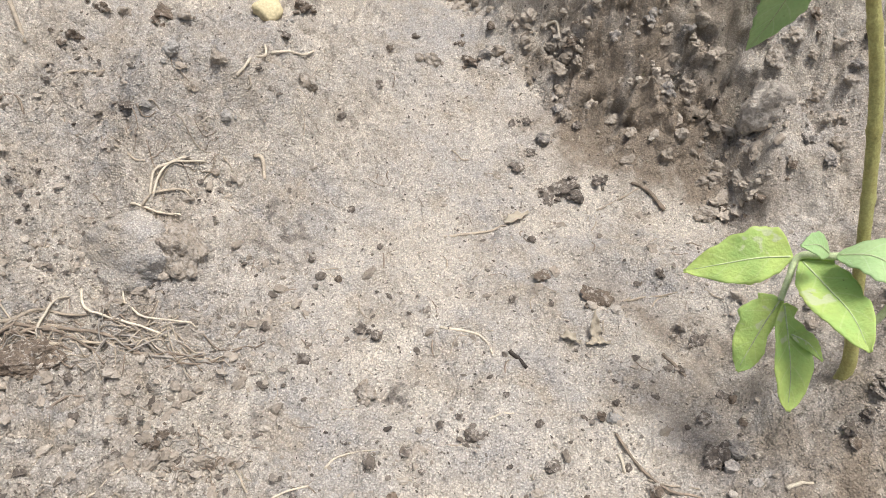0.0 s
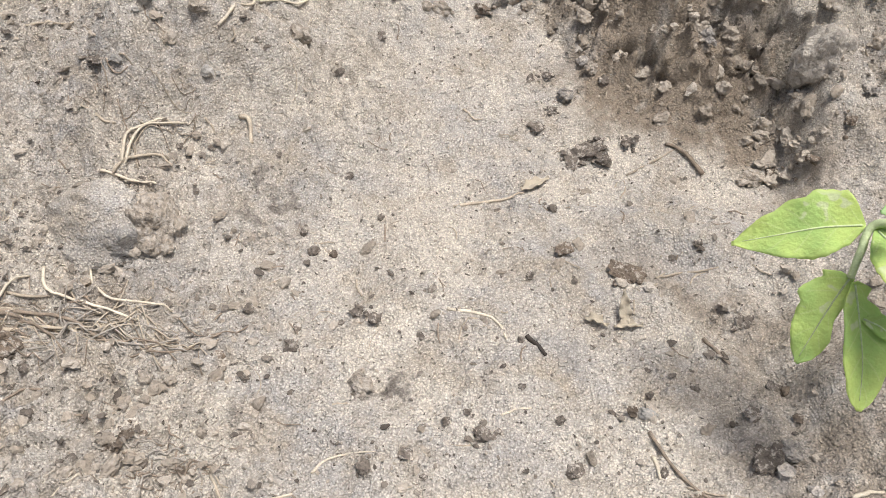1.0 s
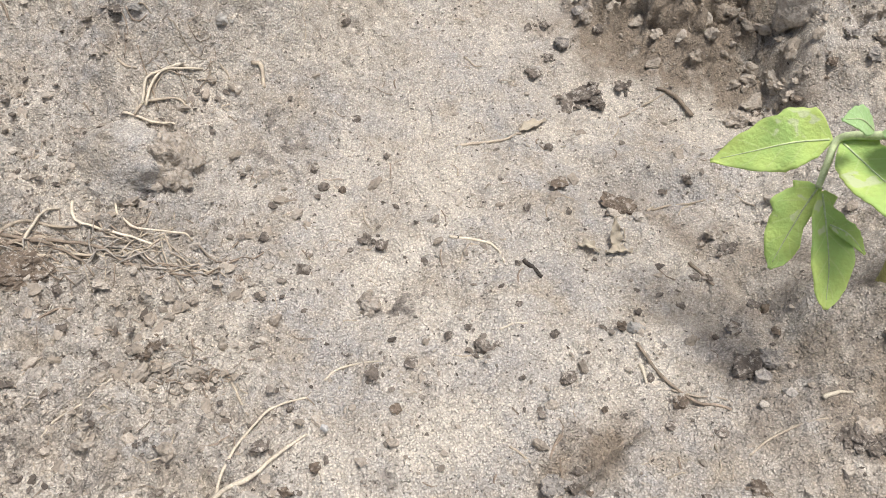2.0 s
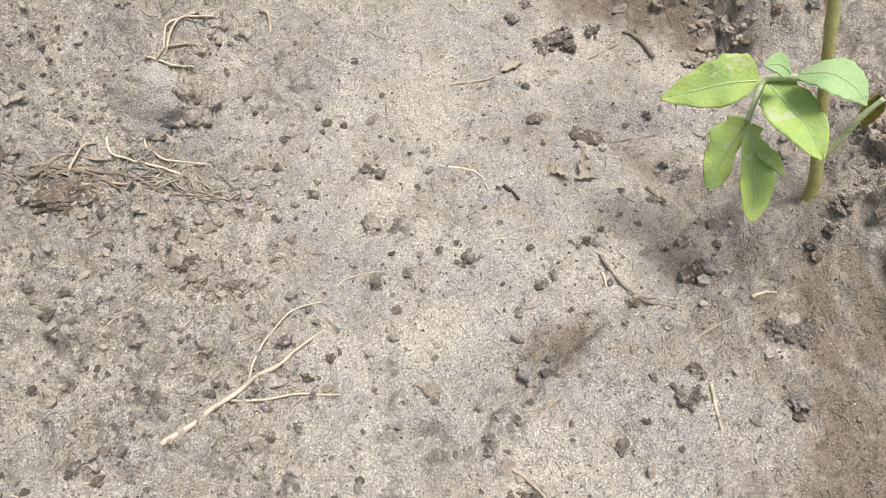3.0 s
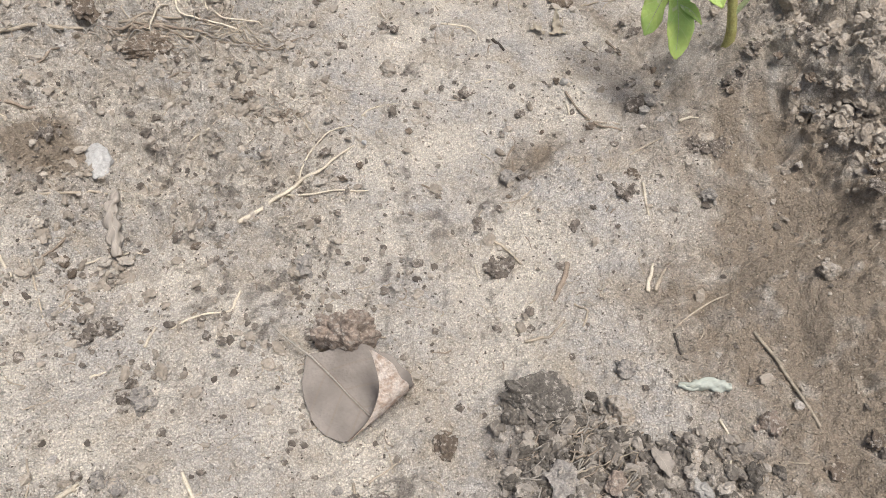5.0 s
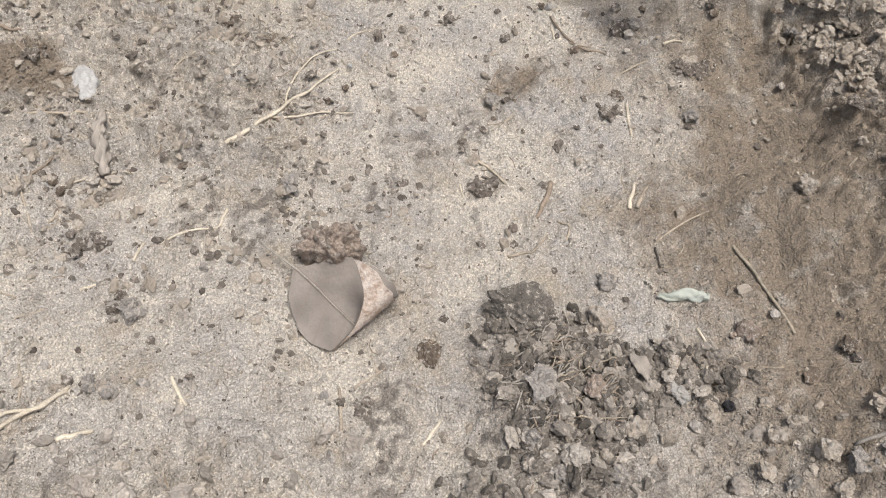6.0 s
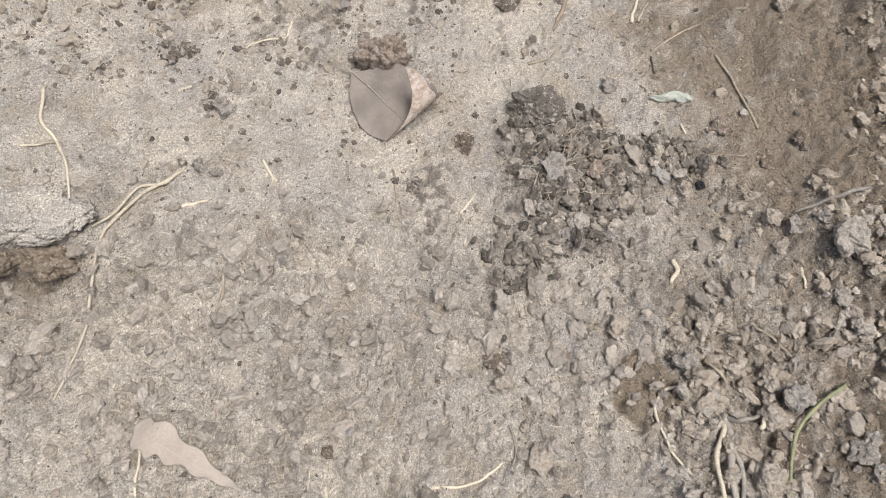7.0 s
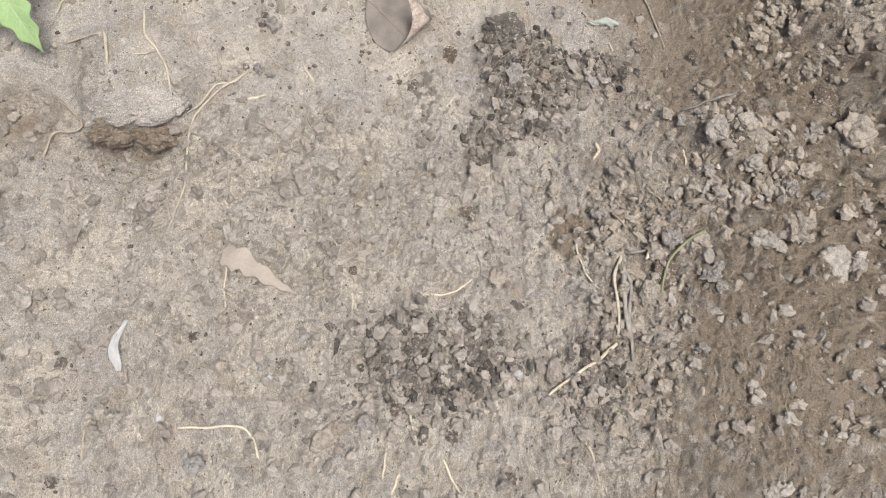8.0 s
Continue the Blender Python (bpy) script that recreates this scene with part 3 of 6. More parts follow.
CLOD_TONES = {
    "dark": ("soil_clod", "dark crumbly soil clod lying on pale sand", "clod"),
    "tan": ("soil_clod", "tan dry rough soil clod lying on the ground", "clod"),
    "grey": ("soil_clod", "grey dry crumbly soil clod lying on the ground", "clod"),
    "pale": ("soil_clod", "pale dusty hard soil clod lying on the ground", "clod"),
    "brown": ("soil_clod", "brown damp crumbly soil clod on sandy ground", "clod"),
    "rust": ("soil_clod", "reddish brown loose soil lump on sandy ground", "clod"),
    "slate": ("pebble", "rough grey stone lying on sandy soil", "pebble"),
    "white": ("pebble", "small white stone chip lying on the soil", "pebble"),
    "black": ("charcoal_bit", "black charred wood bit lying on the soil", "charcoal"),
    "yellow": ("pebble", "pale yellow rounded stone half sunk in soil", "stone"),
}
CLOD_MATERIALS.update({
    "umber": soil("umber_clod", (0.33, 0.265, 0.195), 0.35),
    "rotted": soil("rotted_clod", (0.22, 0.195, 0.163), 0.4),
    "rust": soil("rust_clod", (0.35, 0.278, 0.22), 0.45),
    "slate": material("slate_stone", (0.35, 0.33, 0.295), 0.9, 0.3, 0.004, 0.6),
    "white": material("white_stone", (0.50, 0.485, 0.45), 0.8, 0.15, 0.005, 0.4),
    "black": material("charcoal", (0.03, 0.028, 0.03), 0.8, 0.4, 0.003, 0.8),
    "yellow": material("yellow_stone", (0.70, 0.60, 0.36), 0.75, 0.2, 0.008, 0.3),
})
SHAPES = {}


BITS = {}


def bit(x, y, r, tone):
    """A crumb too small to pick out singly; the bits of one tone become one object."""
    BITS.setdefault(tone, []).append((x, y, r))


def lay_bits():
    for tone, places in BITS.items():
        kinds = [lump_arrays(90 + k, 2, 0.6) for k in range(9)]
        vs, fs, at = [], [], 0
        ground = height(np.array([p[0] for p in places]), np.array([p[1] for p in places]))
        for z, (x, y, r) in zip(ground, places):
            v, f = random.choice(kinds)
            a = random.uniform(0, 6.3)
            c, s = math.cos(a), math.sin(a)
            q = v * r * 1.1 * np.array([1.0, random.uniform(0.7, 1.0), random.uniform(0.55, 0.8)])
            vs.append(np.stack([q[:, 0] * c - q[:, 1] * s + x, q[:, 0] * s + q[:, 1] * c + y, q[:, 2] + z + 0.3 * r], 1))
            fs.append(f + at)
            at += len(v)
        joined("small_clods", np.vstack(vs), np.vstack(fs), CLOD_MATERIALS[tone], f"small {tone} soil lumps strewn on the ground", "crumbs")


def clod(x, y, r, tone, flat=0.82, ratio=1.0, label=""):
    name, said, category = CLOD_TONES[tone]
    smooth_kind = tone in ("white", "yellow")
    key = (tone, random.randrange(5))
    if key not in SHAPES:
        seed = key[1] + 11 * len(SHAPES)
        loose = tone in ("dark", "brown", "grey")
        SHAPES[key] = lump_mesh(name, seed, 3, 0.34, 0.07) if smooth_kind else clump_mesh(name, seed, 4, 0.55 if loose else 0.4, 0.34 if loose else 0.24)
        SHAPES[key].materials.append(CLOD_MATERIALS[tone])
    ob = new(name, SHAPES[key])
    size = r * 0.92
    if not smooth_kind and tone != "black":
        for _ in range(random.randint(2, 4) if tone in ("dark", "brown") else random.randint(1, 3)):
            a, d = random.uniform(0, 6.3), r * random.uniform(0.75, 1.35)
            bit(x + d * math.cos(a), y + d * math.sin(a), r * random.uniform(0.16, 0.38), tone)
    if tone in ("dark", "brown"):
        flat, ratio, size = 0.75 * flat, ratio * random.uniform(0.85, 1.45), 0.9 * size
    tall = size * flat * random.uniform(0.85, 1.1)
    ob.matrix_world = Matrix.LocRotScale((x, y, top(x, y) + 0.38 * tall), Euler((random.uniform(-0.3, 0.3), random.uniform(-0.3, 0.3), random.uniform(0, 6.3))), (size * ratio, size * random.uniform(0.8, 1.0), tall))
    return tagged(ob, label or said, category, "clods on the soil" if name == "soil_clod" else "stones on the soil", "thing")


# ---- loose crumbs and litter, past counting ----
def lump_arrays(seed, level, jag, crumbly=False):
    me = clump_mesh("shape", seed, level, jag, 0.3) if crumbly else lump_mesh("shape", seed, level, jag, 0.25, 8)
    v = np.array([p.co[:] for p in me.vertices])
    f = np.array([p.vertices[:] for p in me.polygons])
    bpy.data.meshes.remove(me)
    return v, f


def joined(name, verts, faces, mat, label, category):
    me = bpy.data.meshes.new(name)
    me.from_pydata(verts.tolist(), [], faces.tolist())
    me.materials.append(mat)
    me.update()
    return tagged(new(name, me), label, category, kind="stuff")


def scatter(name, count, density, sizes, flat, mat, label, seed, sharp=2.2, box=(-0.24, 0.36, -0.24, 0.52), level=1):
    """Crumbs strewn where density(x, y) is high; sizes: the smallest and largest radius."""
    rng = np.random.RandomState(seed)
    kinds = {q: [lump_arrays(seed * 10 + k, q, 0.5, q > 1) for k in range(7)] for q in (1, level, 3)}
    xy = np.empty((0, 2))
    while len(xy) < count:
        p = np.stack([rng.uniform(box[0], box[1], count * 3), rng.uniform(box[2], box[3], count * 3)], 1)
        xy = np.vstack([xy, p[rng.uniform(0, 1, len(p)) < density(p[:, 0], p[:, 1])]])
    xy = xy[:count]
    z = height(xy[:, 0], xy[:, 1])
    r = sizes[0] + (sizes[1] - sizes[0]) * rng.uniform(0, 1, count) ** sharp
    vs, fs, at = [], [], 0
    for i in range(count):
        v, f = kinds[1 if r[i] < 0.0011 else level if r[i] < 0.0030 else 3][i % 7]
        a = rng.uniform(0, 2 * math.pi)
        c, s = math.cos(a), math.sin(a)
        tilt = rng.uniform(-0.6, 0.6)
        q = v * r[i] * np.array([rng.uniform(0.85, 1.4), rng.uniform(0.55, 0.95), rng.uniform(0.7, 1.1) * flat])
        q = np.stack([q[:, 0] * math.cos(tilt) + q[:, 2] * math.sin(tilt), q[:, 1], q[:, 2] * math.cos(tilt) - q[:, 0] * math.sin(tilt)], 1)
        q = np.stack([q[:, 0] * c - q[:, 1] * s + xy[i, 0], q[:, 0] * s + q[:, 1] * c + xy[i, 1], q[:, 2] + z[i] + r[i] * flat * 0.38], 1)
        vs.append(q)
        fs.append(f + at)
        at += len(v)
    return joined(name, np.vstack(vs), np.vstack(fs), mat, label, "crumbs")


def crumb_material(name, tones):
    """Soil crumbs, each of a slightly different tone."""
    m = soil(name, tones[0], 0.45)
    n, l = m.node_tree.nodes, m.node_tree.links
    geo, ramp, mix = n.new("ShaderNodeNewGeometry"), n.new("ShaderNodeValToRGB"), n.new("ShaderNodeMix")
    ramp.color_ramp.elements[0].color, ramp.color_ramp.elements[1].color = (*tones[0], 1), (*tones[-1], 1)
    for i, t in enumerate(tones[1:-1]):
        ramp.color_ramp.elements.new((i + 1) / (len(tones) - 1)).color = (*t, 1)
    l.new(geo.outputs["Random Per Island"], ramp.inputs[0])
    old = n["Principled BSDF"].inputs["Base Color"].links[0].from_socket
    mix.data_type = "RGBA"
    mix.inputs[0].default_value = 0.6
    l.new(old, mix.inputs[6])
    l.new(ramp.outputs[0], mix.inputs[7])
    l.new(mix.outputs[2], n["Principled BSDF"].inputs["Base Color"])
    return m


def left_litter(x, y):
    n = 0.5 + perlin(x, y, 0.022, 41)
    return np.clip((0.12 + 0.88 * ease(0.07, -0.01, x + 0.25 * (y - 0.24)) * ease(0.06, 0.14, y)) * np.clip(n, 0.08, 1.2) * ease(0.44, 0.30, y), 0, 1)


def near_gravel(x, y):
    n = 0.45 + perlin(x, y, 0.025, 42)
    d = ease(0.06, -0.01, y) * ease(-0.02, -0.01, -np.abs(x - 0.05) + 0.30) * np.clip(n, 0.05, 1)
    return np.clip(0.75 * d + 0.9 * mound(x, y, (0.075, -0.127), (0.062, 0.035), 0, 4) + 0.5 * mound(x, y, (-0.02, -0.02), (0.07, 0.05), 0, 3), 0, 1)


def bank_crumbs(x, y):
    d = 0.8 * ease(0.0, 0.02, x - np.interp(y, [-0.3, -0.05, 0.05, 0.15, 0.25, 0.30], [0.32, 0.285, 0.25, 0.262, 0.228, 0.228]))
    d = d * ease(0.36, 0.31, y) * (0.12 + 0.88 * ease(0.03, 0.09, y)) + 0.6 * mound(x, y, (0.195, -0.05), (0.032, 0.045), 0, 4) + 0.6 * mound(x, y, (0.262, -0.002), (0.038, 0.042), 0, 4) + 0.5 * mound(x, y, (0.195, -0.13), (0.03, 0.035), 0, 4)
    d = d + 0.5 * ease(0.24, 0.21, x) * ease(-0.01, 0.01, y - np.interp(x, [0.05, 0.105, 0.13, 0.16, 0.19, 0.22, 0.5], [0.55, 0.47, 0.440, 0.418, 0.406, 0.37, 0.35]))
    return np.clip(d * np.clip(0.6 + perlin(x, y, 0.03, 45), 0.1, 1), 0, 1)


def floor_specks(x, y):
    return np.clip(0.3 + 0.5 * perlin(x, y, 0.03, 46), 0.1, 0.7) * ease(0.5, 0.42, y) * ease(-0.22, -0.14, y) * ease(-0.16, -0.1, x) * ease(0.32, 0.26, x)


DARK_CRUMB = crumb_material("dark_crumbs", [(0.11, 0.092, 0.075), (0.20, 0.168, 0.135), (0.34, 0.295, 0.24)])
TAN_CRUMB = crumb_material("tan_crumbs", [(0.30, 0.255, 0.20), (0.44, 0.38, 0.305), (0.54, 0.48, 0.40)])
GREY_CRUMB = crumb_material("grey_crumbs", [(0.31, 0.275, 0.23), (0.44, 0.385, 0.325), (0.56, 0.50, 0.425)])
HEAP_CRUMB = crumb_material("mulch_crumbs", [(0.09, 0.079, 0.065), (0.21, 0.184, 0.152), (0.35, 0.308, 0.256), (0.54, 0.48, 0.40)])


# ---- leaves ----
def leaf_material(name, colours, vein, rough_value=0.6, through=0.35, side_veins=7, scar=0.0, back=None):
    """colours: blade tones; vein: the veins' tone; through: how much light passes."""
    m = bpy.data.materials.new(name)
    m.use_nodes = True
    n, l = m.node_tree.nodes, m.node_tree.links
    bsdf, out = n["Principled BSDF"], n["Material Output"]

    def attribute(key):
        a = n.new("ShaderNodeAttribute")
        a.attribute_name = key
        return a.outputs["Fac"]

    def maths(op, a, b=None):
        x = n.new("ShaderNodeMath")
        x.operation = op
        for i, v in enumerate((a, b)):
            if v is None:
                continue
            if isinstance(v, (int, float)):
                x.inputs[i].default_value = v
            else:
                l.new(v, x.inputs[i])
        return x.outputs[0]

    def mixed(fac, a, b):
        x = n.new("ShaderNodeMix")
        x.data_type = "RGBA"
        for socket, v in ((0, fac), (6, a), (7, b)):
            if isinstance(v, float):
                x.inputs[socket].default_value = v
            elif isinstance(v, tuple):
                x.inputs[socket].default_value = (*v, 1)
            else:
                l.new(v, x.inputs[socket])
        return x.outputs[2]

    def noise_at(size, low, high, detail=3):
        t, r = n.new("ShaderNodeTexNoise"), n.new("ShaderNodeMapRange")
        t.inputs["Scale"].default_value, t.inputs["Detail"].default_value = 1 / size, detail
        l.new(where.outputs["Object"], t.inputs["Vector"])
        r.inputs[1].default_value, r.inputs[2].default_value = low, high
        l.new(t.outputs["Fac"], r.inputs[0])
        return r.outputs[0]

    where = n.new("ShaderNodeTexCoord")
    along, across = attribute("along"), maths("ABSOLUTE", attribute("across"))
    wave = maths("COSINE", maths("MULTIPLY", maths("SUBTRACT", along, maths("MULTIPLY", across, 0.22)), 2 * math.pi * side_veins))
    ribs = maths("MULTIPLY", maths("GREATER_THAN", wave, 0.955), maths("LESS_THAN", across, 0.8))
    mid = maths("LESS_THAN", across, 0.035)
    veins = maths("MULTIPLY", maths("MAXIMUM", maths("MULTIPLY", ribs, 0.6), mid), 0.5)
    base = mixed(noise_at(0.012, 0.35, 0.65), colours[0], colours[1])
    base = mixed(maths("MULTIPLY", noise_at(0.0016, 0.4, 0.75), 0.4), base, tuple(c * 0.7 for c in colours[1]))
    base = mixed(veins, base, vein)
    base = mixed(maths("MULTIPLY", noise_at(0.0045, 0.70, 0.74), 0.8), base, (0.10, 0.10, 0.04))
    if scar:
        spot = maths("MULTIPLY", noise_at(0.006, 0.52, 0.56, 2), attribute("scar"))
        base = mixed(spot, base, (0.60, 0.66, 0.38))
    l.new(base, bsdf.inputs["Base Color"])
    bsdf.inputs["Roughness"].default_value = rough_value
    bsdf.inputs["Specular IOR Level"].default_value = 0.3
    bump = n.new("ShaderNodeBump")
    bump.inputs["Strength"].default_value, bump.inputs["Distance"].default_value = 0.5, 0.0006
    l.new(maths("ADD", veins, noise_at(0.0012, 0.2, 0.8)), bump.inputs["Height"])
    l.new(bump.outputs[0], bsdf.inputs["Normal"])
    glow, both = n.new("ShaderNodeBsdfTranslucent"), n.new("ShaderNodeMixShader")
    l.new(base, glow.inputs[0])
    both.inputs[0].default_value = through
    l.new(bsdf.outputs[0], both.inputs[1])
    l.new(glow.outputs[0], both.inputs[2])
    l.new(both.outputs[0], out.inputs[0])
    return m


def blade(name, mid_line, normal, outline, mat, parent, label="", fold=0.15, wave=0.0, thick=0.00035, bend=None, scar=(0.3, 0.5), roll=0.0, rib=None):
    """A leaf blade along mid_line. outline(s): the half widths on both sides at s from 0 (foot) to 1 (tip), in metres; fold: how far the
    halves rise; bend(s, u, p, side, up): a last displacement."""
    line = [Vector(p) for p in smooth_line(mid_line, max(4, 40 // (len(mid_line) - 1)))]
    rows, cols = len(line), 14
    bm = bmesh.new()
    la, lc, ls = (bm.verts.layers.float.new(k) for k in ("along", "across", "scar"))
    grid, up = [], Vector(normal).normalized()
    for i, p in enumerate(line):
        s = i / (rows - 1)
        ahead = (line[min(i + 1, rows - 1)] - line[max(i - 1, 0)]).normalized()
        side = ahead.cross(up).normalized()
        up_here = side.cross(ahead)
        left, right = outline(s)
        row = []
        for k in range(cols + 1):
            u = 2 * k / cols - 1
            w = u * (left if u < 0 else right)
            lift = fold * abs(w) + wave * math.sin(s * 19 + (2 if u < 0 else 0)) * u * u
            q = p + side * w + up_here * lift
            if roll:
                full = (left if u < 0 else right) / roll
                q = p + side * full * math.sin(u * roll) + up_here * full * (1 - math.cos(u * roll))
            if bend:
                q = bend(s, u, q, side, up_here)
            v = bm.verts.new(q)
            v[la], v[lc], v[ls] = s, u, 1.0 if (abs(s - scar[0]) < 0.2 and abs(u - scar[1]) < 0.4) else 0.0
            row.append(v)
        grid.append(row)
    for a, b in zip(grid, grid[1:]):
        for k in range(cols):
            bm.faces.new((a[k], a[k + 1], b[k + 1], b[k]))
    ob = part(name, bm, mat, parent, label)
    solid = ob.modifiers.new("thickness", "SOLIDIFY")
    solid.thickness = thick
    if rib:
        ridge = bmesh.new()
        inner = line[1:-3]
        tube_into(ridge, [p + up * 0.0001 for p in inner], [0.0003 * (1 - 0.7 * i / len(inner)) for i in range(len(inner))], 6, 0.05)
        part("midrib", ridge, rib, ob, "pale midrib")
    return ob


def lobed(width, lobes=0.18, n=3, skew=0.0, peak=0.4):
    """A tomato leaflet's outline: broad near the foot, pointed, with a few blunt teeth."""
    def outline(s):
        body = (s / peak) ** 0.55 if s < peak else max(0.0, 1 - ((s - peak) / (1 - peak)) ** 1.6)
        def tooth(phase):
            f = (n * s + phase) % 1.0
            return 1 + lobes * 1.5 * (f ** 0.7 - 0.6 if f < 0.8 else 0.26 - 4.3 * (f - 0.8)) * (1 - s * s)
        teeth, other = tooth(0.1) + 0.05 * math.sin(44 * s), tooth(0.45) + 0.05 * math.sin(41 * s + 1)
        return max(0.0004, width * body * teeth * (1 + skew)), max(0.0004, width * body * other * (1 - skew))
    return outline


def drawn(length, left, right):
    """A leaflet's outline from (s, half width) pairs, both as shares of its length, with a faintly toothed edge."""
    def outline(s):
        ripple = 1 + 0.025 * math.sin(61 * s) * (1 - s)
        return tuple(max(0.0004, length * ripple * float(np.interp(s, [p[0] for p in pairs], [p[1] for p in pairs]))) for pairs in (left, right))
    return outline


# ---- the tomato plant ----
GREEN = leaf_material("tomato_leaf", ((0.44, 0.62, 0.20), (0.60, 0.72, 0.22)), (0.62, 0.70, 0.34), 0.75, 0.35, 5, scar=1.0)
GREEN_SOFT = leaf_material("tomato_leaf_underside", ((0.38, 0.56, 0.25), (0.46, 0.62, 0.30)), (0.56, 0.66, 0.42), 0.75, 0.3, 5)
STEM = material("tomato_stem", (0.46, 0.44, 0.17), 0.65, 0.35, 0.006, 0.5, (0.36, 0.33, 0.12), 0.0009)
PETIOLE = material("tomato_petiole", (0.52, 0.60, 0.33), 0.6, 0.2, 0.006, 0.3)
WITHERED = leaf_material("withered_leaf", ((0.42, 0.36, 0.27), (0.50, 0.44, 0.34)), (0.55, 0.48, 0.36), 0.85, 0.15, 6)
YELLOWED = leaf_material("yellowed_leaf", ((0.36, 0.31, 0.05), (0.27, 0.25, 0.06)), (0.42, 0.36, 0.1), 0.7, 0.3, 5)


def stem_part(name, points, radii, mat, parent, label="", sides=10, steps=8, joints=()):
    bm = bmesh.new()
    line = smooth_line([(*p, r) for p, r in zip(points, radii)], steps)
    rr = [p[3] * (1.18 if i in joints else 1.0) for i, p in enumerate(line)]
    tube_into(bm, [p[:3] for p in line], rr, sides, 0.04)
    return part(name, bm, mat, parent, label)


def tomato_plant():
    base = Vector((0.2139, 0.2655, top(0.2139, 0.2655)))
    plant = holder("tomato_plant", base, "young tomato plant with green lobed leaves in sandy soil", "plant")
    b = -base

    def at(*points):
        return [tuple(Vector(p) + b) for p in points]

    stem_part("stem", at((0.2142, 0.2650, base.z - 0.006), (0.2139, 0.2655, 0.031), (0.2098, 0.2686, 0.0493), (0.2057, 0.2717, 0.0686), (0.2015, 0.2748, 0.088), (0.1970, 0.2779, 0.1073), (0.1918, 0.2806, 0.126), (0.1850, 0.2830, 0.144), (0.174, 0.285, 0.170), (0.165, 0.288, 0.20)),
              (0.0027, 0.0024, 0.0021, 0.002, 0.002, 0.002, 0.002, 0.0019, 0.0017, 0.0013), STEM, plant, "yellowish green hairy stem", joints=(33, 42, 55))
    stem_part("petiole", at((0.2045, 0.2722, 0.074), (0.199, 0.264, 0.0815), (0.1905, 0.259, 0.0815), (0.1825, 0.2655, 0.0755), (0.1795, 0.2615, 0.070), (0.1775, 0.2575, 0.0645)),
              (0.0014, 0.0013, 0.0012, 0.0011, 0.0010, 0.0009), PETIOLE, plant)
    # leaflets of the low leaf
    blade("leaflet", at((0.1815, 0.2675, 0.0735), (0.172, 0.2695, 0.0705), (0.163, 0.2715, 0.0658), (0.1525, 0.2735, 0.0605)), (0.0, -0.62, 0.78), drawn(0.0335, ((0, 0.01), (0.12, 0.14), (0.3, 0.22), (0.45, 0.235), (0.7, 0.17), (0.9, 0.07), (1, 0)),
          ((0, 0.01), (0.06, 0.19), (0.12, 0.26), (0.3, 0.29), (0.36, 0.28), (0.42, 0.235), (0.5, 0.25), (0.58, 0.235), (0.66, 0.185), (0.78, 0.15), (0.9, 0.08), (1, 0))), GREEN, plant, "green leaflet with pale leaf miner scars", 0.16, 0.0006, scar=(0.3, 0.5), rib=PETIOLE)
    blade("leaflet", at((0.1828, 0.2650, 0.0745), (0.1860, 0.2520, 0.0755), (0.1885, 0.2400, 0.0765), (0.1905, 0.2290, 0.0735)), (-0.38, -0.12, 0.92), drawn(0.0375, ((0, 0.01), (0.1, 0.18), (0.15, 0.185), (0.21, 0.155), (0.35, 0.185), (0.49, 0.18), (0.565, 0.14), (0.65, 0.15), (0.78, 0.12), (0.92, 0.06), (1, 0)),
          ((0, 0.01), (0.2, 0.18), (0.35, 0.225), (0.49, 0.24), (0.65, 0.21), (0.775, 0.17), (0.92, 0.08), (1, 0))), GREEN, plant, "", 0.30, 0.0005, rib=PETIOLE)
    blade("leaflet", at((0.1778, 0.2580, 0.0645), (0.1745, 0.2550, 0.0590), (0.1710, 0.2515, 0.0505), (0.1683, 0.2488, 0.0420)), (-0.35, -0.72, 0.6), drawn(0.0270, ((0, 0.03), (0.17, 0.08), (0.345, 0.10), (0.5, 0.10), (0.67, 0.16), (0.8, 0.15), (0.9, 0.11), (1, 0)),
          ((0, 0.10), (0.10, 0.24), (0.165, 0.20), (0.28, 0.27), (0.40, 0.33), (0.455, 0.25), (0.56, 0.24), (0.675, 0.21), (0.9, 0.10), (1, 0))), GREEN, plant, "", 0.14, 0.0005, rib=PETIOLE)
    blade("leaflet", at((0.1785, 0.2568, 0.0640), (0.1795, 0.2500, 0.0580), (0.1805, 0.2420, 0.0500), (0.1802, 0.2345, 0.0410)), (0.1, -0.75, 0.65), drawn(0.0330, ((0, 0.02), (0.07, 0.13), (0.165, 0.075), (0.26, 0.15), (0.365, 0.18), (0.6, 0.21), (0.83, 0.155), (0.94, 0.08), (1, 0)),
          ((0, 0.02), (0.165, 0.10), (0.42, 0.135), (0.676, 0.16), (0.865, 0.11), (0.95, 0.06), (1, 0))), GREEN, plant, "", 0.14, 0.0004, rib=PETIOLE)
    blade("leaflet", at((0.1803, 0.2500, 0.0580), (0.1855, 0.2480, 0.0565), (0.1912, 0.2460, 0.0512)), (0.2, -0.6, 0.75), lobed(0.0028, 0.05, 2), GREEN, plant, "", 0.5, rib=PETIOLE)
    blade("leaflet", at((0.1850, 0.2565, 0.0845), (0.1795, 0.2545, 0.0890), (0.1735, 0.2520, 0.0905)), (0.1, -0.55, 0.83), lobed(0.0040, 0.04, 2), GREEN_SOFT, plant, "", 0.1, rib=PETIOLE)
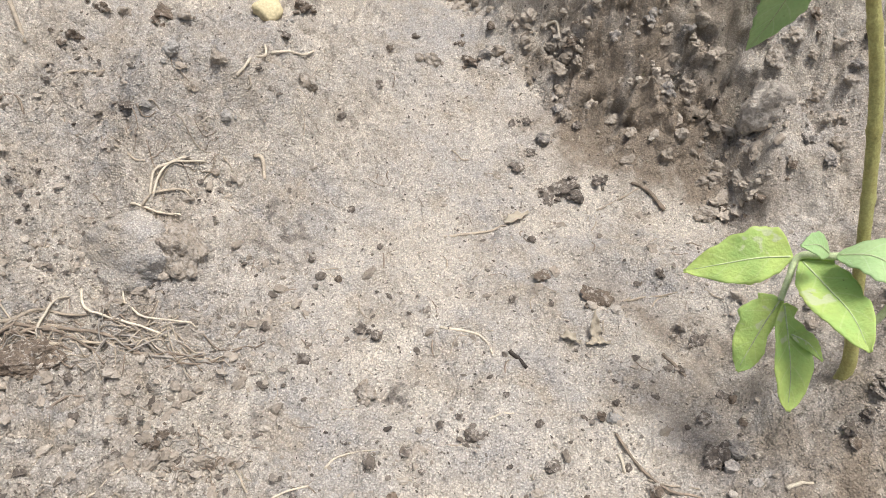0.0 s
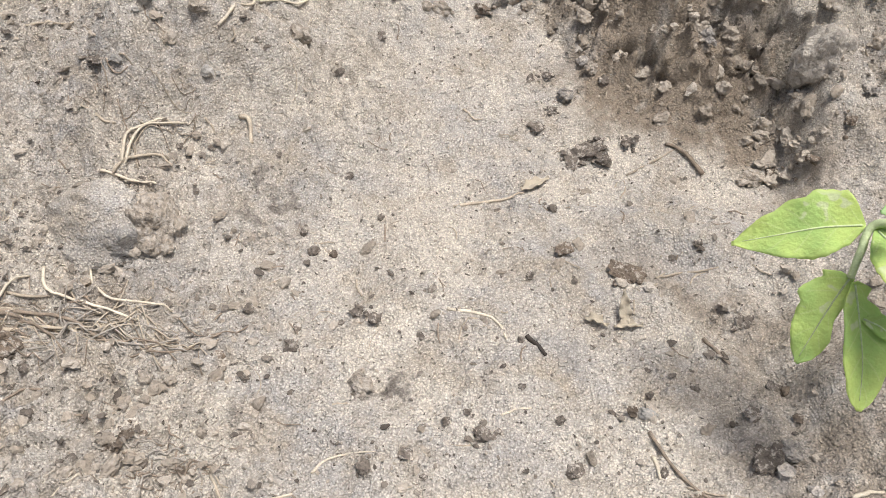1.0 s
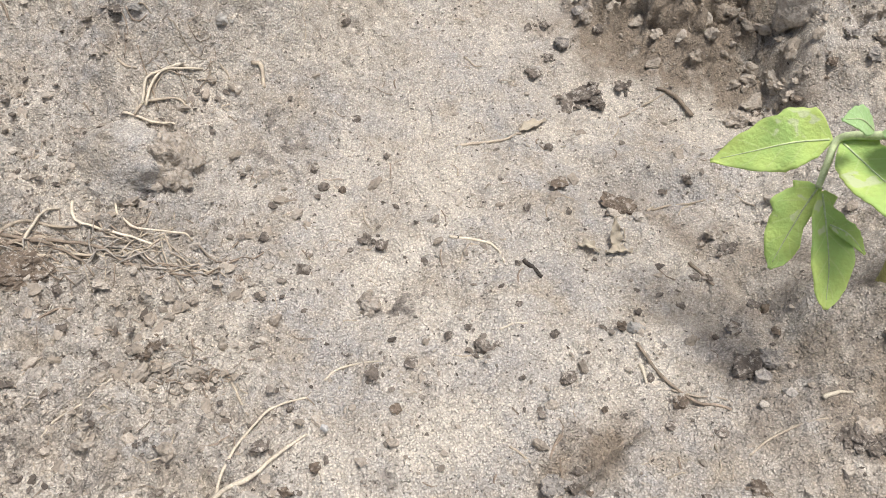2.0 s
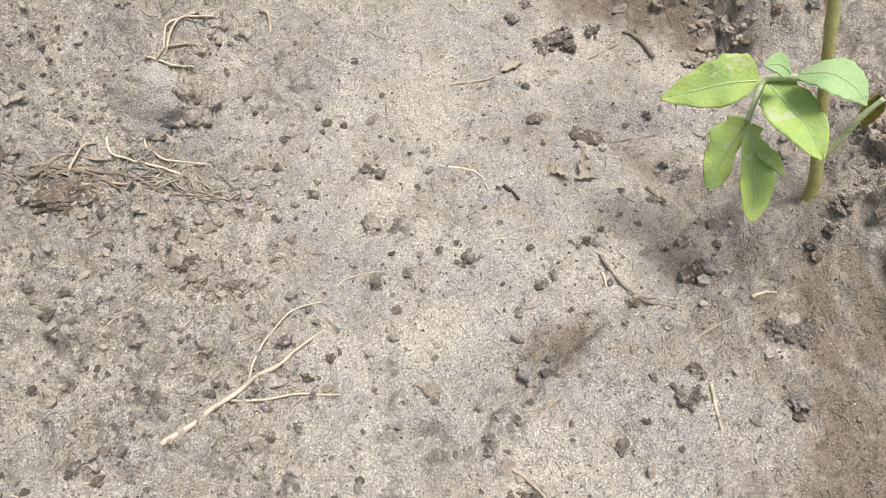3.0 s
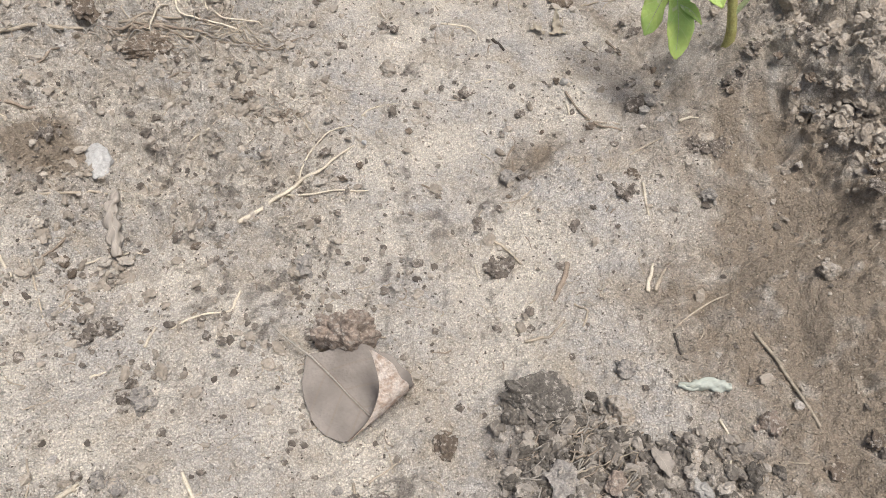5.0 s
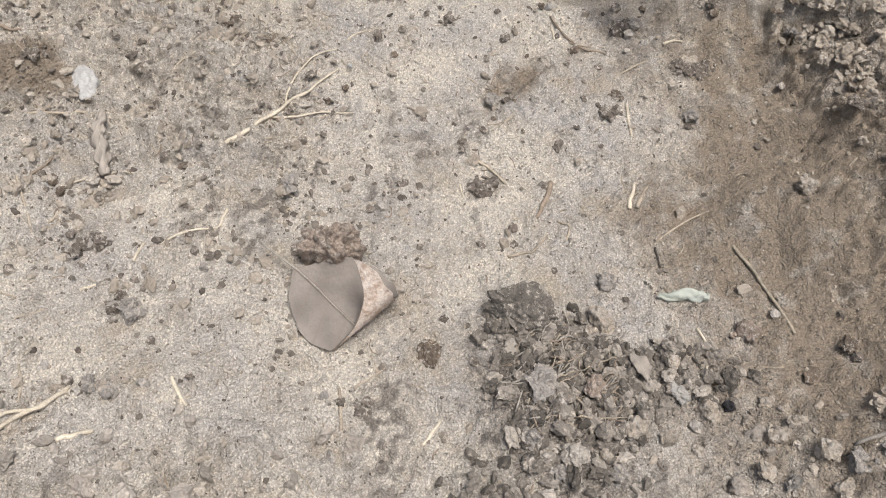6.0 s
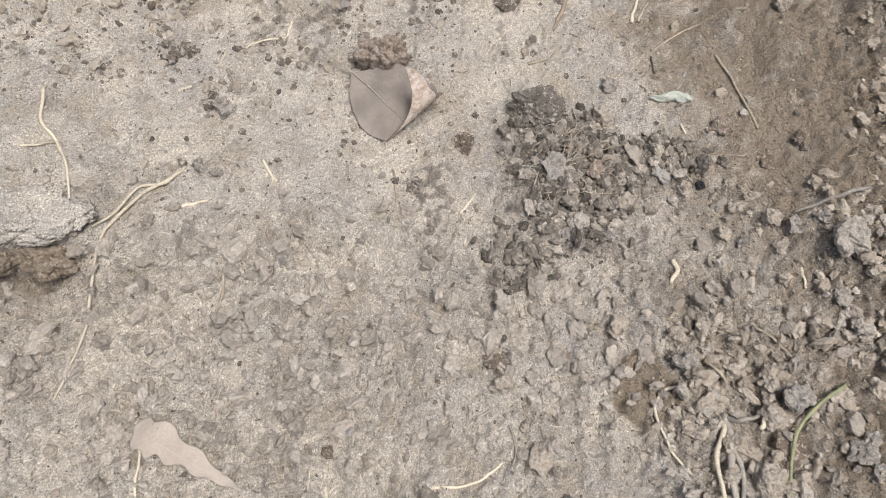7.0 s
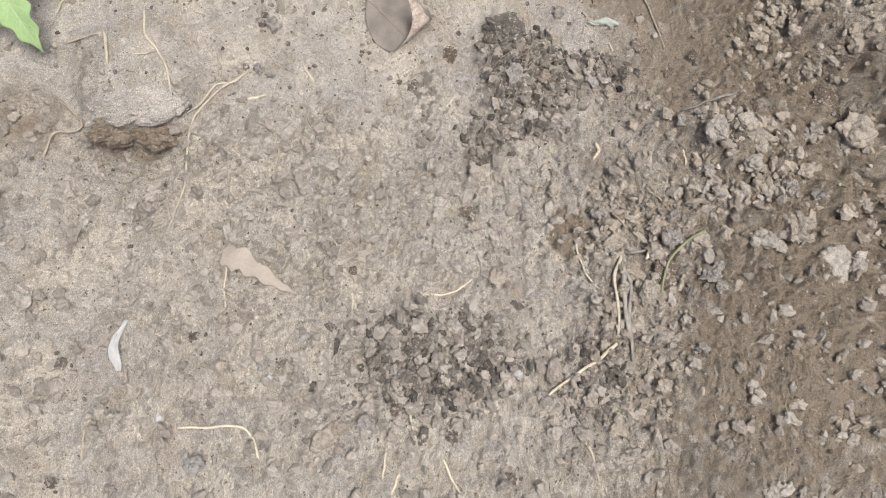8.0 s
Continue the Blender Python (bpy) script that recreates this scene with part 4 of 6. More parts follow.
    blade("leaflet", at((0.1870, 0.2560, 0.0845), (0.1935, 0.2500, 0.0895), (0.2000, 0.2450, 0.0880), (0.2040, 0.2420, 0.0840)), (0.1, -0.35, 0.93), lobed(0.0078, 0.05, 2), GREEN_SOFT, plant, "", 0.05, rib=PETIOLE)
    # a side shoot with a withered and a yellowed leaflet
    stem_part("petiole", at((0.2125, 0.2668, 0.040), (0.2165, 0.2665, 0.0500), (0.2190, 0.2660, 0.0600), (0.2235, 0.2655, 0.0690)), (0.0013, 0.0012, 0.0011, 0.0009), PETIOLE, plant)
    blade("leaflet", at((0.2235, 0.2655, 0.0690), (0.2280, 0.2700, 0.0745), (0.2340, 0.2760, 0.0765), (0.2410, 0.2800, 0.0750)), (0.1, -0.8, 0.5), lobed(0.0028, 0.1, 2), WITHERED, plant, "withered grey leaflet", 0.6)
    blade("leaflet", at((0.2235, 0.2655, 0.0690), (0.2290, 0.2665, 0.0700), (0.2350, 0.2690, 0.0690)), (0.1, -0.8, 0.5), lobed(0.0018, 0.1, 2), WITHERED, plant, "", 0.6)
    blade("leaflet", at((0.2230, 0.2690, 0.0680), (0.2235, 0.2690, 0.0610), (0.2230, 0.2680, 0.0540)), (0.0, -1.0, 0.1), lobed(0.0042, 0.05, 2), YELLOWED, plant, "yellowed drooping leaflet", 0.2)
    # an upper leaf whose tip hangs in front of the bank
    stem_part("petiole", at((0.174, 0.285, 0.170), (0.185, 0.315, 0.183), (0.197, 0.360, 0.172), (0.206, 0.395, 0.135), (0.2110, 0.405, 0.108)), (0.0014, 0.0013, 0.0012, 0.001, 0.0009), PETIOLE, plant)
    blade("leaflet", at((0.2150, 0.402, 0.112), (0.2165, 0.409, 0.095), (0.2145, 0.414, 0.080), (0.2105, 0.419, 0.0645)), (0.15, -0.95, -0.2), lobed(0.0118, 0.08, 3, 0.0, 0.35), GREEN_SOFT, plant, "", 0.1, rib=PETIOLE)
    return plant


tomato_plant()


def seedling():
    base = Vector((-0.235, 0.12, top(-0.235, 0.12)))
    plant = holder("tomato_plant", base, "small green tomato seedling beside the furrow", "plant")
    b = Vector((0.023, -0.014, 0)) - base

    def at(*points):
        return [tuple(Vector(p) + b) for p in points]

    stem_part("stem", at(tuple(base - Vector((0.023, -0.014, 0.005))), (-0.232, 0.118, 0.05), (-0.228, 0.115, 0.085)), (0.0022, 0.002, 0.0016), STEM, plant)
    stem_part("petiole", at((-0.229, 0.116, 0.075), (-0.215, 0.105, 0.078), (-0.2, 0.092, 0.068)), (0.0012, 0.001, 0.0008), PETIOLE, plant)
    blade("leaflet", at((-0.200, 0.092, 0.068), (-0.191, 0.080, 0.064), (-0.183, 0.068, 0.055), (-0.176, 0.058, 0.043)), (-0.2, -0.2, 0.95), drawn(0.0440, ((0, 0.05), (0.1, 0.24), (0.16, 0.15), (0.3, 0.30), (0.38, 0.20), (0.52, 0.26), (0.6, 0.15), (0.75, 0.17), (0.82, 0.08), (1, 0)),
          ((0, 0.05), (0.14, 0.26), (0.2, 0.16), (0.34, 0.30), (0.43, 0.19), (0.57, 0.24), (0.65, 0.14), (0.79, 0.15), (0.86, 0.07), (1, 0))), GREEN_SOFT, plant, "", 0.15, 0.0006, rib=PETIOLE)
    blade("leaflet", at((-0.205, 0.098, 0.071), (-0.196, 0.100, 0.072), (-0.184, 0.100, 0.066), (-0.174, 0.098, 0.058)), (0, -0.2, 0.98), lobed(0.010, 0.25, 3), GREEN_SOFT, plant, "", 0.15, 0.0006, rib=PETIOLE)
    blade("leaflet", at((-0.208, 0.096, 0.072), (-0.212, 0.080, 0.070), (-0.216, 0.064, 0.060)), (0, 0.1, 0.98), lobed(0.009, 0.25, 3), GREEN_SOFT, plant, "", 0.15, 0.0006, rib=PETIOLE)
    return plant


seedling()


# ---- fallen leaves ----
DEAD = leaf_material("dead_leaf", ((0.175, 0.150, 0.127), (0.265, 0.232, 0.198)), (0.20, 0.16, 0.12), 0.8, 0.06, 6)
MOTTLED = material("leaf_underside", (0.56, 0.49, 0.42), 0.85, 0.4, 0.0035, 0.8, (0.34, 0.245, 0.18), 0.0013)
PALE_DEAD = leaf_material("pale_dead_leaf", ((0.38, 0.325, 0.27), (0.46, 0.395, 0.33)), (0.46, 0.40, 0.33), 0.85, 0.08, 6)
WHITE_DEAD = leaf_material("bleached_leaf", ((0.46, 0.455, 0.43), (0.54, 0.53, 0.50)), (0.58, 0.57, 0.54), 0.8, 0.08, 5)
HUSK = leaf_material("grey_husk", ((0.24, 0.21, 0.175), (0.38, 0.335, 0.28)), (0.44, 0.39, 0.32), 0.85, 0.05, 5)
CURL = leaf_material("faded_green_leaf", ((0.40, 0.42, 0.35), (0.52, 0.54, 0.47)), (0.47, 0.48, 0.41), 0.8, 0.08, 5)


def fallen_leaf(name, label, points, normal, outline, mat, fold=0.1, wave=0.0008, bend=None, lift=0.001, thick=0.0004, roll=0.0):
    x, y = points[len(points) // 2][:2]
    base = Vector((x, y, top(x, y)))
    thing = holder(name, base, label, "leaf", "fallen leaves")
    line = [Vector((p[0], p[1], top(p[0], p[1]) + (p[2] if len(p) > 2 else lift))) - base for p in points]
    blade("blade", line, normal, outline, mat, thing, "", fold, wave, thick, bend, roll=roll)
    return thing


def curled_leaf():
    """A broad dead leaf: one half lies flat, the other rolls up and over into a cone whose point is on the near margin."""
    point, lean, start, half = Vector((0.0450, 0.0735)), radians(4), radians(27), radians(20)
    z = max(top(point.x + dx, point.y + dy) for dx, dy in ((0, 0), (-0.012, 0.012), (-0.018, 0.026), (-0.006, 0.03), (0.006, 0.02))) + 0.0012
    thing = holder("dead_leaf", (point.x, point.y, z), "curled grey-brown dead leaf lying on sandy soil", "leaf", "fallen leaves")
    margin = ([-1.30, -1.02, -0.82, -0.65, -0.54, -0.44, -0.25, 0.0, 0.3, 0.5, 0.8, 1.03, 1.3, 1.56, 1.76], [0.007, 0.017, 0.025, 0.033, 0.0395, 0.0385, 0.0380, 0.0378, 0.0382, 0.0375, 0.0335, 0.0305, 0.033, 0.036, 0.035])

    def spot(turn, far, out=0.0):
        """A place on the leaf: turn, the angle about the point (radians, 0 straight back); far, the way from it."""
        if turn < start:
            cup = 0.0030 * max(0.0, (-turn - 0.2)) * (far / 0.035) ** 2 + 0.0012 * math.sin(far * 150 + turn * 3) * far / 0.04
            lift = 0.017 * max(0.0, far / 0.038 - 0.55) * math.exp(-((turn + 0.05) / 0.35) ** 2)
            q = Vector((far * math.sin(turn), far * math.cos(turn), cup + lift))
        else:
            round_it = (turn - start) / math.sin(half)
            r, axis = far * math.sin(half) + out, far * math.cos(half)
            # the cone rests on the ground along the line at start
            across, up = r * math.sin(round_it), -r * math.cos(round_it)
            ahead, high = axis * math.cos(half) - up * math.sin(half), axis * math.sin(half) + up * math.cos(half)
            q = Vector((ahead * math.sin(start) + across * math.cos(start), ahead * math.cos(start) - across * math.sin(start), high))
            q += Vector((0, 0, 0.0007 * math.sin(far * 260 + turn * 7) * far / 0.04))
        c, s = math.cos(lean), math.sin(lean)
        return Vector((q.x * c + q.y * s, q.y * c - q.x * s, q.z))

    def surface(first, last, out):
        bm = bmesh.new()
        la, lc, ls = (bm.verts.layers.float.new(k) for k in ("along", "across", "scar"))
        grid = []
        for i in range(61):
            part_way = i / 60
            row = []
            for k in range(25):
                share = k / 24
                turn = first + (last - 0.62 * (1 - share * share) * min(1.0, last) - first) * part_way
                edge = float(np.interp(turn, *margin)) * (1 + 0.012 * math.sin(turn * 23) - (0.05 if -1.0 < turn < -0.93 else 0))
                far = edge * (0.02 + 0.98 * share)
                v = bm.verts.new(spot(turn, far, out))
                # along and across follow the midrib, which runs from the stalk down to the roll
                sx, sy = far * math.sin(turn) + 0.0190, far * math.cos(turn) - 0.0340
                v[la], v[lc], v[ls] = (0.76 * sx - 0.65 * sy) / 0.060, (0.65 * sx + 0.76 * sy) / 0.024, 0.0
                row.append(v)
            grid.append(row)
        for a, b in zip(grid, grid[1:]):
            for k in range(24):
                bm.faces.new((a[k], a[k + 1], b[k + 1], b[k]))
        return bm

    part("blade", surface(-1.30, 1.76, 0.0), DEAD, thing, "grey-brown leathery blade")
    part("underside", surface(0.50, 1.755, 0.0004), MOTTLED, thing, "pale leaf underside mottled with rusty flecks")
    rib = []
    for i in range(9):
        sx, sy = -0.0190 + 0.76 * 0.0046 * i, 0.0340 - 0.65 * 0.0046 * i
        rib.append(tuple(spot(math.atan2(sx, sy), math.hypot(sx, sy)) + Vector((0, 0, 0.0003))))
    foot = Vector(rib[0])
    stalk_line = [tuple(foot + Vector((-0.016, 0.013, -0.0005))), tuple(foot + Vector((-0.008, 0.0055, 0.0012))), *rib]
    stem_part("leaf_stalk", stalk_line, (0.0004, 0.00045, 0.0005, 0.0004, 0.0004, 0.0004, 0.0003, 0.0003, 0.0003, 0.0003, 0.0003), STALK_MATERIALS["grey"], thing, "grey stalk and midrib", 6, 4)
    return thing


curled_leaf()


def torn(s):
    """A half leaf with a ragged edge."""
    w = 0.0098 * min(1.0, s * 4 + 0.35) * (1 - max(0.0, s - 0.15) / 0.85) ** 0.8
    return max(0.0003, w * (1 + 0.18 * math.sin(s * 23))), max(0.0003, 0.62 * w * (1 + 0.3 * math.sin(s * 31)))


fallen_leaf("dead_leaf", "pale brown torn dead leaf fragment on gravelly soil", [(-0.0525, -0.0655, 0.0045), (-0.040, -0.0695, 0.0055), (-0.025, -0.0775, 0.0045), (-0.0075, -0.0865, 0.0025)], (0.05, -0.1, 1), torn, PALE_DEAD, 0.08)
fallen_leaf("dead_leaf", "narrow bleached white dead leaf on the soil", [(-0.1023, -0.104, 0.002), (-0.1062, -0.112, 0.003), (-0.1075, -0.121, 0.003), (-0.1055, -0.133, 0.0015)], (0.2, -0.1, 1), lambda s: (0.0008 + 0.0036 * s ** 1.5 * (1 - s ** 6), 0.0008 + 0.0036 * s ** 1.5 * (1 - s ** 6)), WHITE_DEAD, 0.5)
fallen_leaf("dead_leaf", "withered grey husk of a rolled leaf", [(-0.0623, 0.1856, 0.003), (-0.0612, 0.175, 0.0055), (-0.0580, 0.163, 0.0055), (-0.0545, 0.1525, 0.003)], (-0.3, 0.2, -1), lambda s: (0.0012 + 0.0042 * s ** 0.6 * (1 - s ** 8) * (1 + 0.25 * math.sin(27 * s)), 0.001 + 0.0038 * s ** 0.6 * (1 - s ** 6) * (1 + 0.3 * math.sin(33 * s + 1))), HUSK, 0.9,
            bend=lambda s, u, q, side, up: q + up * 0.0006 * math.sin(14 * s + 6 * u) + side * (0.0004 * math.sin(11 * s) + 0.0005 * math.sin(29 * s + 5 * u)), roll=1.5)
fallen_leaf("dead_leaf", "faded grey-green leaf crumpled into a roll", [(0.1715, 0.0985, 0.0015), (0.1765, 0.0972, 0.0030), (0.1815, 0.0978, 0.0036), (0.1865, 0.0962, 0.0034), (0.1900, 0.0958, 0.0020)], (0, 0.5, -1),
            lambda s: (0.0008 + 0.0030 * math.sin(math.pi * s ** 1.4) ** 0.5 * (1 + 0.12 * math.sin(21 * s)), 0.0008 + 0.0026 * math.sin(math.pi * s ** 1.4) ** 0.8), CURL, 0.6, 0.0012,
            bend=lambda s, u, q, side, up: q + up * (0.0004 * math.sin(13 * s + 5 * u) + 0.0002 * math.sin(37 * s - 9 * u)) + side * 0.0002 * math.sin(25 * s), roll=1.6)
fallen_leaf("dead_leaf", "small pale withered leaf standing from the sand", [(0.1385, 0.2985, 0.001), (0.1378, 0.302, 0.005), (0.1372, 0.305, 0.009)], (0, -0.8, 0.5), lobed(0.0021, 0.02), WITHERED, 0.3)
fallen_leaf("dead_leaf", "small pale withered leaf lying on the sand", [(0.1245, 0.2995, 0.0012), (0.1280, 0.2985, 0.002), (0.1320, 0.2970, 0.001)], (0, -0.1, 1), lobed(0.0017, 0.02), WITHERED, 0.5)
fallen_leaf("dead_leaf", "small pale withered leaf lying on the sand", [(0.1345, 0.2975, 0.0012), (0.1390, 0.2985, 0.002), (0.1440, 0.2980, 0.001)], (0, -0.1, 1), lobed(0.0015, 0.02), WITHERED, 0.5)
fallen_leaf("dead_leaf", "small pale dry leaf at the end of a stalk", [(0.1060, 0.3640, 0.0012), (0.1110, 0.3680, 0.0025), (0.1175, 0.3740, 0.0012)], (0, -0.1, 1), lobed(0.0024, 0.05), WITHERED, 0.4)
fallen_leaf("dead_leaf", "thin grey dead leaf scrap among soil crumbs", [(0.1560, 0.0700, 0.004), (0.1590, 0.0640, 0.005), (0.1610, 0.0590, 0.004)], (0.3, -0.4, 0.9), lobed(0.0034, 0.05), HUSK, 0.3)


# ---- tangles of dried grass ----
def tangle(at, radii, count, tones, label, turn=0.0, seed=1, high=0.004, over=0.0):
    """A flat tuft of matted dead grass; the strands of one tone are one part."""
    rng = random.Random(seed)
    base = Vector((*at, top(*at)))
    thing = holder("dried_grass_tuft", base, label, "grass", "dried grass")
    for tone in tones:
        bm = bmesh.new()
        for _ in range(count // len(tones)):
            a, d = rng.uniform(0, 6.3), rng.random() ** 0.6
            x, y = at[0] + radii[0] * d * math.cos(a), at[1] + radii[1] * d * math.sin(a)
            way, n = turn + rng.gauss(0, 0.7), rng.uniform(0.25, 1.0) * radii[0]
            curl, up, r = rng.uniform(-1.2, 1.2), rng.uniform(0, high) * (1 - d), rng.uniform(0.00014, 0.00042)
            f = np.arange(8) / 7 - 0.5
            px, py = x + n * f * np.cos(way + curl * f), y + n * f * np.sin(way + curl * f)
            pz = height(px, py) + r + over * rng.random() + up * (1 - 4 * f * f)
            points = [Vector(p) - base for p in zip(px.tolist(), py.tolist(), pz.tolist())]
            tube_into(bm, points, [r * (1 - 0.4 * k / 7) for k in range(8)], 5, 0.1)
        part("matting", bm, STALK_MATERIALS[tone], thing)
    return thing


tangle((-0.0375, 0.2860), (0.040, 0.010), 84, ("brown", "grey", "tan"), "matted brown tuft of dead grass roots", -0.12, 3, 0.0035)
tangle((-0.0730, 0.2790), (0.020, 0.010), 40, ("brown", "grey"), "matted brown tuft of dead grass on soil", 0.2, 4, 0.005)
tangle((0.0010, 0.2415), (0.013, 0.009), 36, ("brown", "grey"), "brown matted knot of rotted grass", 0.3, 5, 0.0015)
tangle((-0.0330, 0.3700), (0.018, 0.012), 18, ("tan", "brown"), "loose tuft of withered grass on soil", 0.2, 6, 0.004)
tangle((0.1320, 0.0620), (0.022, 0.024), 110, ("grey", "tan", "brown"), "fibrous roots in a heap of mulch", 0.6, 7, 0.004, 0.0032)

# ---- large clods and stones ----
def big_clod(name, label, at, radii, turn, mat, seed, category="clod", jag=0.35, grit=0.2, sink=0.3, level=5, crumbs=0.0):
    me = clump_mesh(name, seed, 5, jag, crumbs) if crumbs else lump_mesh(name, seed, level, jag, grit, 3)
    me.materials.append(mat)
    ob = new(name, me)
    ob.matrix_world = Matrix.LocRotScale((*at, top(*at) + radii[2] * (1 - 2 * sink)), Euler((0, 0, radians(turn))), radii)
    return tagged(ob, label, category, "clods on the soil" if category == "clod" else "stones on the soil", "thing")


big_clod("soil_clod", "pale dusty rounded block of hardened soil", (-0.0440, 0.3270), (0.0225, 0.0150, 0.0165), 4, SANDY, 52, jag=0.2, grit=0.04, sink=0.64)
big_clod("soil_clod", "brown crumbly broken half of a clod", (-0.0255, 0.3270), (0.0115, 0.0110, 0.0125), -20, CLOD_MATERIALS["tan"], 5, jag=0.2, sink=0.42, crumbs=0.3)
big_clod("soil_clod", "rough brown clod of crumbs beside a leaf", (0.0420, 0.1175), (0.0110, 0.0092, 0.0165), 0, CLOD_MATERIALS["rust"], 21, jag=0.3, sink=0.22, crumbs=0.36)
big_clod("soil_clod", "dark fibrous clod of rotted matter", (0.1165, 0.0905), (0.0125, 0.0088, 0.0072), -12, CLOD_MATERIALS["rotted"], 27, jag=0.4, sink=0.26, crumbs=0.36)
big_clod("pebble", "flat white angular stone chip on damp soil", (-0.0742, 0.2005), (0.0066, 0.0092, 0.0038), 20, CLOD_MATERIALS["white"], 33, "pebble", 0.3, 0.05, 0.3, 4)
big_clod("pebble", "small black stone resting on a clod", (-0.0475, 0.3245), (0.0022, 0.0016, 0.0016), 10, CLOD_MATERIALS["black"], 35, "pebble", 0.2, 0.1, 0.1, 3)
big_clod("soil_clod", "weathered tan lump of the broken bank", (0.2225, 0.4050), (0.0125, 0.0110, 0.0150), 30, CLOD_MATERIALS["pale"], 41, jag=0.3, sink=0.36, crumbs=0.16)
big_clod("soil_clod", "brown matted clod beside dry grass", (-0.066, 0.2750), (0.0130, 0.0080, 0.0055), 10, CLOD_MATERIALS["brown"], 47, jag=0.35, sink=0.5, crumbs=0.3)
big_clod("soil_clod", "damp brown crumbly clod under a broken crust", (-0.1180, 0.0045), (0.0135, 0.0090, 0.0135), 14, CLOD_MATERIALS["umber"], 49, jag=0.35, sink=0.4, crumbs=0.3)
big_clod("soil_clod", "damp brown crumbly clod under a broken crust", (-0.0965, 0.0060), (0.0140, 0.0085, 0.0130), -12, CLOD_MATERIALS["umber"], 57, jag=0.35, sink=0.4, crumbs=0.3)
big_clod("soil_clod", "pale dusty slab of broken soil crust", (-0.1060, 0.0200), (0.0300, 0.0120, 0.0070), 3, SANDY, 61, jag=0.3, grit=0.12, sink=0.64)

# crumbs and litter
scatter("dark_soil_crumbs", 4600, left_litter, (0.0004, 0.0020), 0.40, DARK_CRUMB, "dark flaky soil crumbs and rotted bits on sand", 3, 2.6, level=2)
scatter("tan_soil_crumbs", 3000, left_litter, (0.0005, 0.0032), 0.55, TAN_CRUMB, "tan flaky soil crumbs on the sand", 9, 2.4, level=2)
scatter("grey_soil_crumbs", 3700, near_gravel, (0.0006, 0.0046), 0.9, GREY_CRUMB, "grey gravelly crumbs on the near soil", 4, 3.0, level=2)
scatter("heaped_soil_crumbs", 2600, heaps, (0.0005, 0.0038), 0.8, HEAP_CRUMB, "dark crumbled mulch heaped on sand", 5, 2.6, level=2)
scatter("bank_soil_crumbs", 6500, bank_crumbs, (0.0005, 0.0042), 0.8, TAN_CRUMB, "tan crumbs covering the broken bank", 6, 3.4, level=2)
scatter("sand_specks", 4600, floor_specks, (0.00028, 0.0011), 0.55, DARK_CRUMB, "small dark specks strewn over the sand", 7, 2.5)
scatter("pale_sand_specks", 4000, floor_specks, (0.0003, 0.0010), 0.6, TAN_CRUMB, "small pale grains strewn over the sand", 8, 2.5)


def litter(name, count, density, mat, label, seed, longest):
    """Fine straw and root bits past counting."""
    rng = np.random.RandomState(seed)
    x, y = rng.uniform(-0.2, 0.3, count * 20), rng.uniform(-0.2, 0.46, count * 20)
    kept = np.nonzero(rng.uniform(0, 1, len(x)) < density(x, y))[0][:count]
    x, y, f = x[kept][:, None], y[kept][:, None], np.arange(4)[None, :] / 3
    m = len(kept)
    a, n, r, curl = rng.uniform(0, 6.3, (m, 1)), rng.uniform(0.25, 1, (m, 1)) ** 2 * longest, rng.uniform(0.00012, 0.00035, (m, 1)), rng.uniform(-1, 1, (m, 1))
    px, py = x + n * f * np.cos(a + curl * f), y + n * f * np.sin(a + curl * f)
    pz = height(px, py) + r * 0.7
    sx, sy, flat = -np.sin(a + curl * f) * r, np.cos(a + curl * f) * r, np.zeros_like(px)
    ring = [np.stack([px + i * sx, py + i * sy, pz + k * r + flat], 2) for i, k in ((1, 0), (0, 1), (-1, 0), (0, -1))]
    vs = np.stack(ring, 2).reshape(-1, 3)
    one = [(4 * i + k, 4 * i + (k + 1) % 4, 4 * i + 4 + (k + 1) % 4, 4 * i + 4 + k) for i in range(3) for k in range(4)]
    fs = (np.array(one)[None] + 16 * np.arange(m)[:, None, None]).reshape(-1, 4)
    return joined(name, vs, fs, mat, label, "litter")


litter("straw_litter", 520, lambda x, y: 0.25 + 0.6 * left_litter(x, y), STALK_MATERIALS["tan"], "fine tan straw and root bits on soil", 3, 0.011)
litter("dark_litter", 620, lambda x, y: 0.12 + 0.8 * left_litter(x, y) + heaps(x, y), STALK_MATERIALS["brown"], "fine dark rotted fibres strewn on soil", 4, 0.009)

# stalks and twigs on the furrow's floor
stalk([(-0.0093, 0.1754), (0.0014, 0.1845), (0.0125, 0.1988), (0.0232, 0.2046), (0.0302, 0.2114), (0.0384, 0.2186)], 0.00112, 0.00040, "pale", lift=0.0008)
stalk([(0.0141, 0.1991), (0.0149, 0.2085), (0.0197, 0.2173), (0.0261, 0.2277), (0.0365, 0.2319)], 0.00053, 0.00033, "pale", lift=0.001)
stalk([(0.0086, 0.1941), (0.021, 0.1941), (0.0335, 0.196), (0.0475, 0.196)], 0.00051, 0.00031, "pale", lift=0.0006)
stalk([(-0.0033, 0.1914), (0.0094, 0.1948)], 0.00032, 0.00016, "tan")
stalk([(-0.0391, 0.2156), (-0.037, 0.2209), (-0.0293, 0.2233), (-0.0251, 0.2278), (-0.0218, 0.2331)], 0.00041, 0.00025, "pale")
stalk([(0.0119, 0.2383), (0.015, 0.2331), (0.0196, 0.2252)], 0.00051, 0.00034, "tan")
stalk([(0.0405, 0.2402), (0.0461, 0.2457), (0.0585, 0.2466)], 0.00044, 0.00026, "pale")
